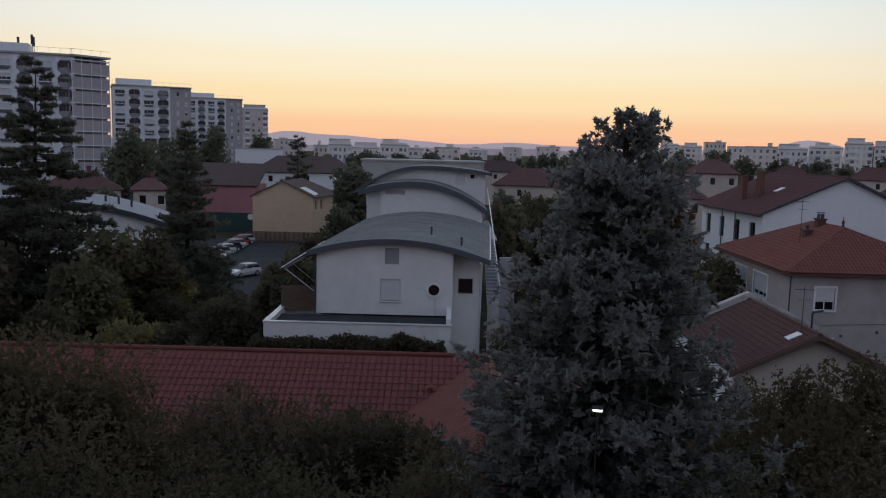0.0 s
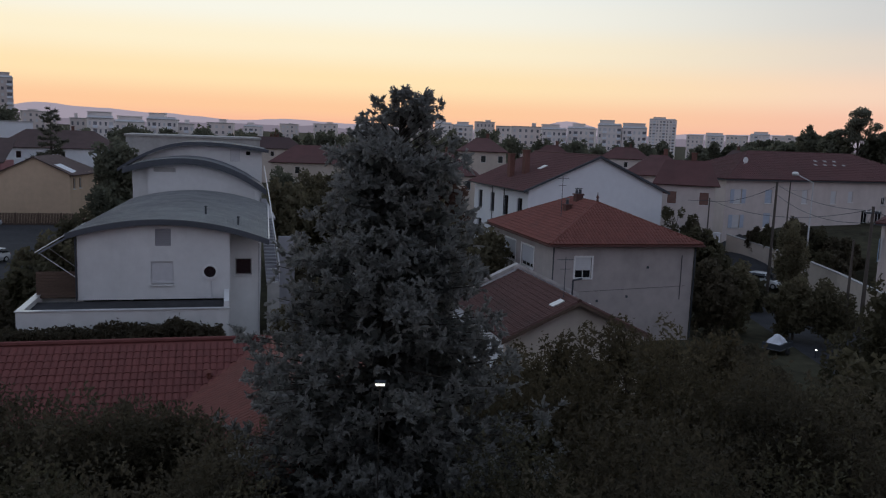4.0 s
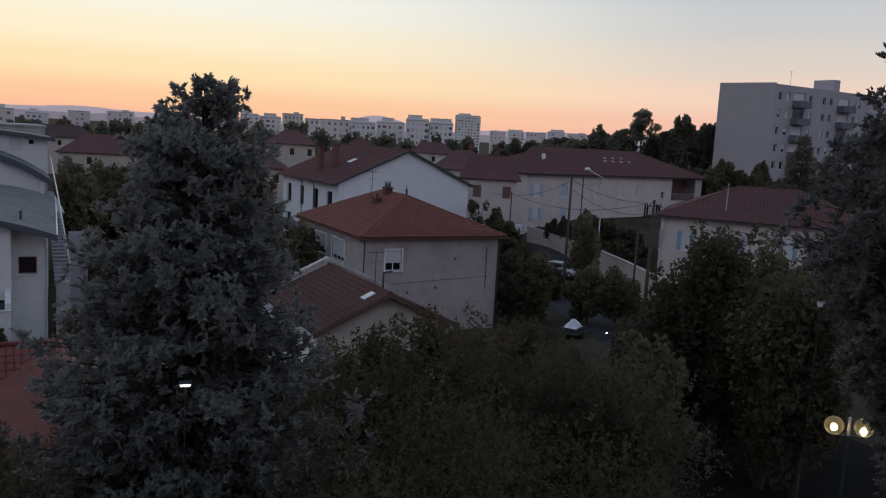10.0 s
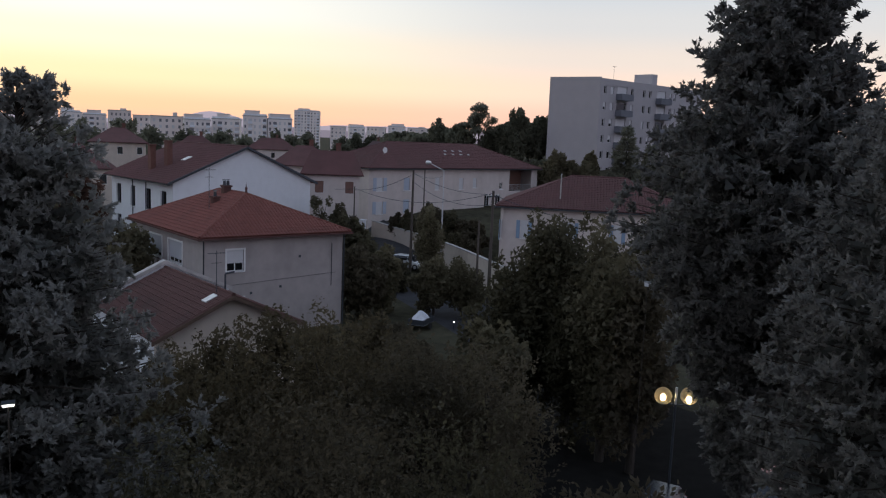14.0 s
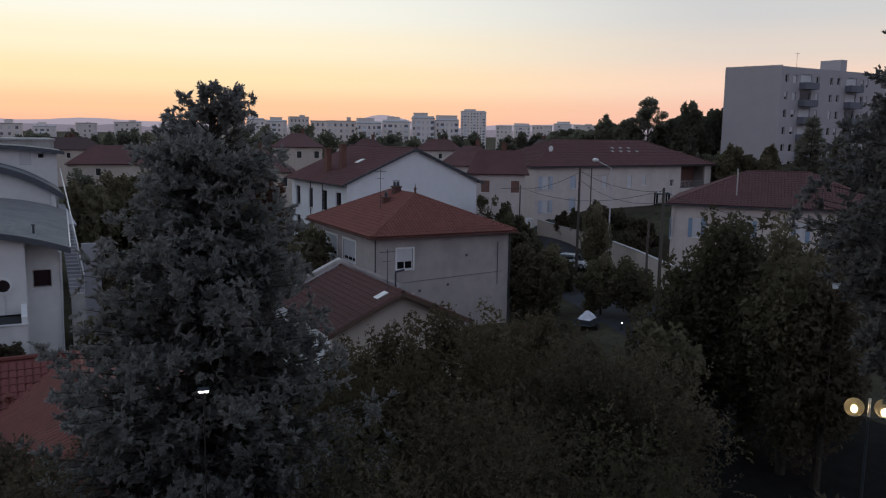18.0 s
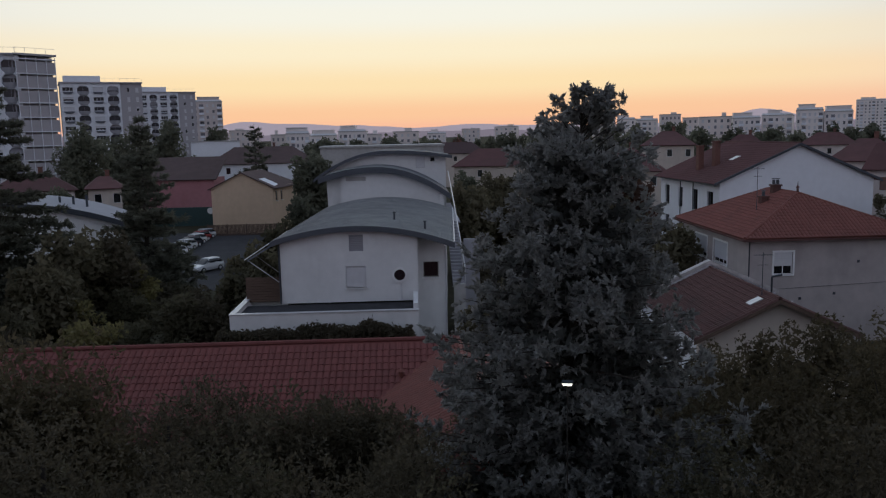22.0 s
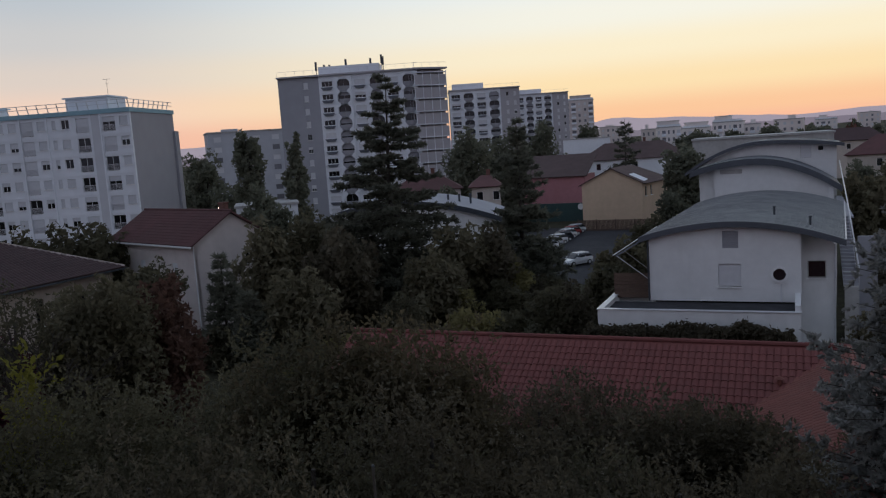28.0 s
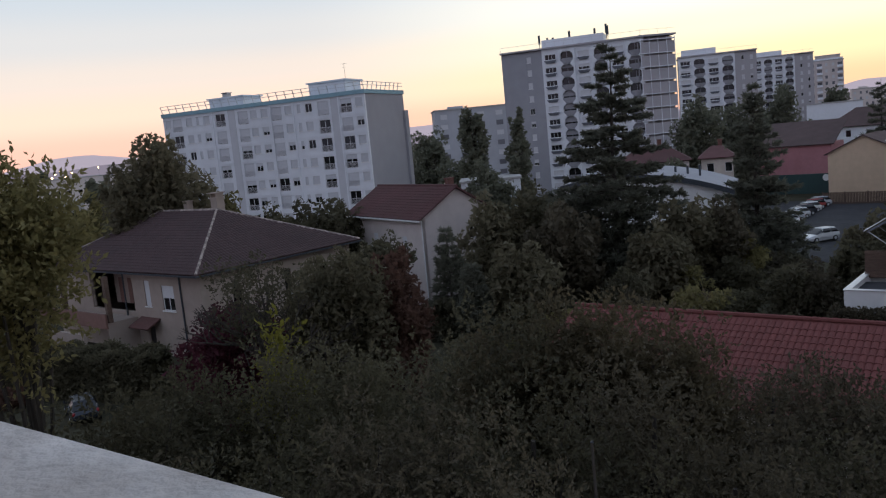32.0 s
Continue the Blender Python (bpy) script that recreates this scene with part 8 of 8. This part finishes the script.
def wire(a, b, sag=0.6, r=0.022, dz=-0.3):
    a, b = Vector(a) + Vector((0, 0, dz)), Vector(b) + Vector((0, 0, dz))
    mb = MB()
    n = 10
    f = lambda t: a + (b - a) * t - Vector((0, 0, sag * 4 * t * (1 - t)))
    mb.pipe([f(i / n) for i in range(n + 1)], r)
    solo("overhead_wire", mb, M["dark_metal"], "thin black overhead wire between the poles", "wire")


wire(pA, pB), wire(pA, pB, 0.9, dz=-1.2), wire(pD, pA, 0.5, dz=-0.4), wire(pD, pB, 1.2, dz=-0.2), wire(pB, (*polar(52, 75), 8.6), 0.8)
wire((*polar(24, 110), 10.2), pD, 0.8), wire(pA, (71, 87.2, 10.2), 0.4), wire(pB, (64, 70, 8.0), 0.5)


def street_lamp():
    x, y = polar(39.25, 88)
    T = thing("street_lamp", Matrix.Translation((x, y, 0)), "tall grey street lamp with a bent arm", "street lamp")
    z0, zt = ground_h(x, y) - 0.2, 11.6
    part("pole", MB().tube((0, 0, z0), (0, 0, zt), 0.11, 0.06, 10), M["pale_metal"], T)
    d = Vector(polar(38.25, 88)) - Vector((x, y))
    part("arm", MB().tube((0, 0, zt), (d.x, d.y, 12.35), 0.05, 0.04, 8), M["pale_metal"], T)
    part("lamp_head", MB().ball((d.x * 1.12, d.y * 1.12, 12.42), 0.34, 14, 8, 0.62), M["pvc_white"], T, "rounded pale lamp head")
    part("lens", MB().ball((d.x * 1.12, d.y * 1.12, 12.32), 0.24, 12, 6, 0.6), M["glass"], T)


street_lamp()


def globe_lamp():
    x, y = polar(56.4, 33)
    T = thing("globe_lamp", Matrix.Translation((x, y, 0)), "lit garden lamp with two clear globes", "lamp")
    c, s = math.cos(radians(-56)), math.sin(radians(-56))
    zt = 5.15
    part("pole", MB().tube((0, 0, 0), (0, 0, zt - 0.1), 0.06, 0.045, 10), M["dark_metal"], T)
    part("arm", MB().tube((-0.5 * c, -0.5 * s, zt - 0.38), (0.5 * c, 0.5 * s, zt - 0.34), 0.03, None, 8), M["dark_metal"], T)
    part("collar", MB().tube((0, 0, zt - 0.35), (0, 0, zt + 0.35), 0.05, None, 8), M["pale_metal"], T)
    clear = bpy.data.materials.new("clear_globe")
    clear.use_nodes = True
    p = clear.node_tree.nodes["Principled BSDF"]
    p.inputs["Base Color"].default_value = (1.0, 0.86, 0.6, 1)
    p.inputs["Transmission Weight"].default_value = 0.9
    p.inputs["Roughness"].default_value = 0.35
    p.inputs["IOR"].default_value = 1.1
    for k in (-1, 1):
        g = part("globe", MB().ball((k * 0.5 * c, k * 0.5 * s, zt + 0.06 * k), 0.35, 20, 14), clear, T, "clear glowing globe", smooth=True)
        part("bulb", MB().ball((k * 0.5 * c, k * 0.5 * s, zt - 0.1 + 0.02 * k), 0.1, 12, 8, 1.3), M["lamp_warm"], g)
        part("cap", MB().tube((k * 0.5 * c, k * 0.5 * s, zt - 0.38 + 0.02 * k), (k * 0.5 * c, k * 0.5 * s, zt - 0.3 + 0.02 * k), 0.12, 0.1, 10), M["dark_metal"], g)


globe_lamp()


# ---- parked cars ----
def car(x, y, heading, paint, label, kind="car", z=None):
    """A hatchback: body with a rounded cabin, glass, wheels, lights. heading: degrees, 0 looks along +y."""
    z = ground_h(x, y) + 0.04 if z is None else z
    T = thing(kind, Matrix.Translation((x, y, z)) @ Matrix.Rotation(radians(heading), 4, "Z"), label, "car")
    # cross-sections along the length: y, half width at sill, half width at top, sill height, top height
    low = [(-2.05, 0.70, 0.62, 0.42, 0.72), (-1.9, 0.82, 0.76, 0.28, 0.92), (-1.2, 0.87, 0.82, 0.22, 0.96), (0.6, 0.87, 0.82, 0.22, 0.97), (1.3, 0.86, 0.78, 0.22, 0.88), (1.9, 0.80, 0.70, 0.28, 0.74), (2.1, 0.64, 0.56, 0.40, 0.60)]
    cab = [(-1.85, 0.72, 0.66, 0.93, 1.0), (-1.55, 0.74, 0.60, 0.95, 1.40), (-0.9, 0.76, 0.60, 0.96, 1.49), (0.1, 0.76, 0.58, 0.97, 1.46), (0.5, 0.75, 0.60, 0.97, 1.30), (1.15, 0.72, 0.66, 0.9, 0.94)]

    def loft(rows, shrink=0.0):
        mb = MB()
        for r in rows:
            yy, a, b, s, t = r
            mid = (s + t) / 2
            for px, pz in ((-a * 0.92, s), (-a, mid), (-b, t - 0.04), (-b * 0.85, t), (b * 0.85, t), (b, t - 0.04), (a, mid), (a * 0.92, s)):
                mb.v.append((px, yy, pz))
        n = 8
        for i in range(len(rows) - 1):
            for k in range(n):
                m = (k + 1) % n
                mb.f.append((i * n + k, i * n + m, (i + 1) * n + m, (i + 1) * n + k))
        mb.f.append(tuple(range(n - 1, -1, -1)))
        mb.f.append(tuple((len(rows) - 1) * n + k for k in range(n)))
        return mb
    part("body", loft(low), M[paint], T, smooth=False)
    part("cabin_glass", loft([(yy, a, b, s, t - 0.03) for yy, a, b, s, t in cab]), M["glass"], T)
    roof = MB()
    roof.prism([(-0.6, -1.5, 1.37), (0.6, -1.5, 1.37), (0.59, 0.15, 1.42), (-0.59, 0.15, 1.42)], [(-0.55, -1.45, 1.45), (0.55, -1.45, 1.45), (0.53, 0.1, 1.485), (-0.53, 0.1, 1.485)])
    part("roof_panel", roof, M[paint], T)
    for sx in (-1, 1):
        for yy in (-0.75, 0.28):
            part("pillar", MB().prism([(sx * 0.75, yy - 0.06, 0.95), (sx * 0.77, yy - 0.06, 0.95), (sx * 0.77, yy + 0.06, 0.95), (sx * 0.75, yy + 0.06, 0.95)], [(sx * 0.59, yy - 0.05, 1.42), (sx * 0.62, yy - 0.05, 1.42), (sx * 0.62, yy + 0.05, 1.42), (sx * 0.59, yy + 0.05, 1.42)]), M[paint], T)
        part("mirror", MB().box(sx * 0.86 - 0.09, sx * 0.86 + 0.09, 0.62, 0.76, 0.95, 1.08), M[paint], T)
        part("headlight", MB().ball((sx * 0.62, 1.93, 0.62), 0.13, 10, 6, 0.7), M["pale_metal"], T)
        part("tail_light", MB().ball((sx * 0.68, -1.93, 0.78), 0.11, 10, 6, 1.2), M["car_red"], T)
        for yy in (-1.25, 1.28):
            wh = part("wheel", MB().tube((sx * 0.68, yy, 0.31), (sx * 0.89, yy, 0.31), 0.31, None, 18), M["rubber"], T)
            part("rim", MB().tube((sx * 0.885, yy, 0.31), (sx * 0.9, yy, 0.31), 0.19, 0.17, 14), M["pale_metal"], wh)
    return T


ROW = (("car_white", "white parked car in the car park row"), ("car_silver", "silver parked car in the car park row"), ("car_white", "white parked car in the middle of the row"), ("car_dark", "dark parked car in the car park row"), ("car_white", "white parked car between darker cars"), ("car_red", "dark red parked car in the car park row"), ("car_silver", "silver parked car at the end of the row"))
for i, (paint, words) in enumerate(ROW):
    car(-31.6 - 0.16 * i, 104.0 + 3.2 * i, 142 + 4 * (i % 3), paint, words)
car(*polar(-14.66, 95.5), 148, "car_white", "white car standing alone in the car park")
car(*polar(-65.4, 54), 70, "car_dark", "dark car parked behind the clipped hedge")
car(*polar(36.95, 88), 205, "car_white", "pale car parked in the street, facing the houses")
car(*polar(62.4, 35.5), 120, "car_red", "red car parked under the cedars")
car(*polar(55.6, 31.5), 110, "car_dark", "dark car parked beside the garden lamp")
car(*polar(16.6, 104), 80, "car_white", "white car half hidden behind the trees")
car(*polar(15.9, 106), 80, "car_silver", "pale car half hidden behind the trees")


def trailer():
    x, y = polar(38.05, 63)
    T = thing("loaded_trailer", Matrix.Translation((x, y, 0.03)) @ Matrix.Rotation(radians(-60), 4, "Z") @ Matrix.Scale(0.85, 4), "small grey trailer loaded under a white tarpaulin", "trailer")
    part("bed", MB().box(-0.8, 0.8, -1.3, 1.3, 0.5, 0.56), M["block_dark"], T)
    for a in ((-0.8, -0.76, -1.3, 1.3), (0.76, 0.8, -1.3, 1.3), (-0.756, 0.756, -1.3, -1.26), (-0.756, 0.756, 1.26, 1.3)):
        part("side_board", MB().box(*a, 0.564, 1.0), M["dark_metal"], T)
    mb = MB()
    n = 12
    for j in range(n + 1):
        for i in range(n + 1):
            u, v = i / n * 2 - 1, j / n * 2 - 1
            mb.v.append((u * 0.6, v * 0.85 - 0.2, 0.98 + 0.62 * max(0, 1 - u ** 4) * max(0, 1 - (v * 1.05 - 0.05) ** 4) * max(0.05, 0.75 + 1.3 * noise.noise((u * 1.7, v * 1.9, 5)))))
    for j in range(n):
        for i in range(n):
            a = j * (n + 1) + i
            mb.f.append((a, a + 1, a + n + 2, a + n + 1))
    part("tarpaulin", mb, M["tarp"], T, "crumpled white tarpaulin")
    for sx in (-1, 1):
        part("wheel", MB().tube((sx * 0.82, 0, 0.3), (sx * 1.0, 0, 0.3), 0.3, None, 16), M["rubber"], T)
    part("drawbar", MB().tube((0, 1.3, 0.5), (0, 2.4, 0.45), 0.05, None, 6), M["dark_metal"], T)


trailer()


# ---- small lights in the distance ----
def far_light(az, d, z, mat, r, label):
    x, y = polar(az, d)
    T = thing("far_street_lamp", Matrix.Translation((x, y, 0)), label, "street lamp")
    part("post", MB().tube((0, 0, 0), (0, 0, z), 0.08, 0.05, 6), M["dark_metal"], T)
    part("bulb", MB().ball((0, 0, z), r, 8, 6), M[mat], T)


for i, az in enumerate((-68.0, -67.4, -66.9, -66.2, -65.6, -65.3, -65.0, -64.8, -64.5, -64.2, -63.8, -62.2)):
    far_light(az, 560 + 40 * (i % 3), 13.5 + 2.2 * (i % 3), "lamp_far", 0.5, "small glowing lamp over the distant yard")
for az, z in ((-40.5, 5.0), (-39.3, 5.2), (-38.0, 6.0)):
    far_light(az, 150, z + 1.5, "lamp_white", 0.1, "glowing street lamp before the far flats")
far_light(-34.4, 128, 10.2, "lamp_far", 0.14, "small orange lamp by the tower block")
far_light(40.4, 63, 0.6, "lamp_white", 0.05, "small bright lamp in the street")


# A white box on an added post, for a small bright spot.
def lamp_box(az, d, z, mat="clean_white", words="small white box on an added dark post among the trees", h=0.17, w=0.12):
    x, y = polar(az, d)
    T = thing("white_spot", Matrix.Translation((x, y, 0)) @ Matrix.Rotation(radians(-az), 4, "Z"), words, "lamp")
    part("post", MB().tube((0, 0, 0), (0, 0, z), 0.018, 0.014, 8), M["bark"], T)
    ring = lambda k, g: [(-w - g, -0.08 - g, k), (w + g, -0.08 - g, k), (w + g, 0.08 + g, k), (-w - g, 0.08 + g, k)]
    part("lamp_box", MB().prism(ring(z, 0.0), ring(z + h, 0.02)), M[mat], T)
    part("cap", MB().box(-w - 0.03, w + 0.03, -0.11, 0.11, z + h + 0.004, z + h + 0.024), M["dark_metal"], T)


lamp_box(53.9, 33.5, 9.42)
# Added glowing box: stands in for the sky glint of a roof window.
lamp_box(10.66, 18.3, 9.18, "glint_glow", "glowing white box in place of a sky glint before the cedar", 0.06, 0.1)


def thin_pole(az, d, z):
    x, y = polar(az, d)
    T = thing("metal_pole", Matrix.Translation((x, y, 0)), "thin grey metal pole between the front trees", "pole")
    part("shaft", MB().tube((0, 0, 0), (0, 0, z), 0.02, 0.018, 8), M["pole_wood"], T)
    part("cap", MB().tube((0, 0, z), (0, 0, z + 0.02), 0.024, 0.015, 8), M["dark_metal"], T)


thin_pole(-30.4, 9.6, 11.15)
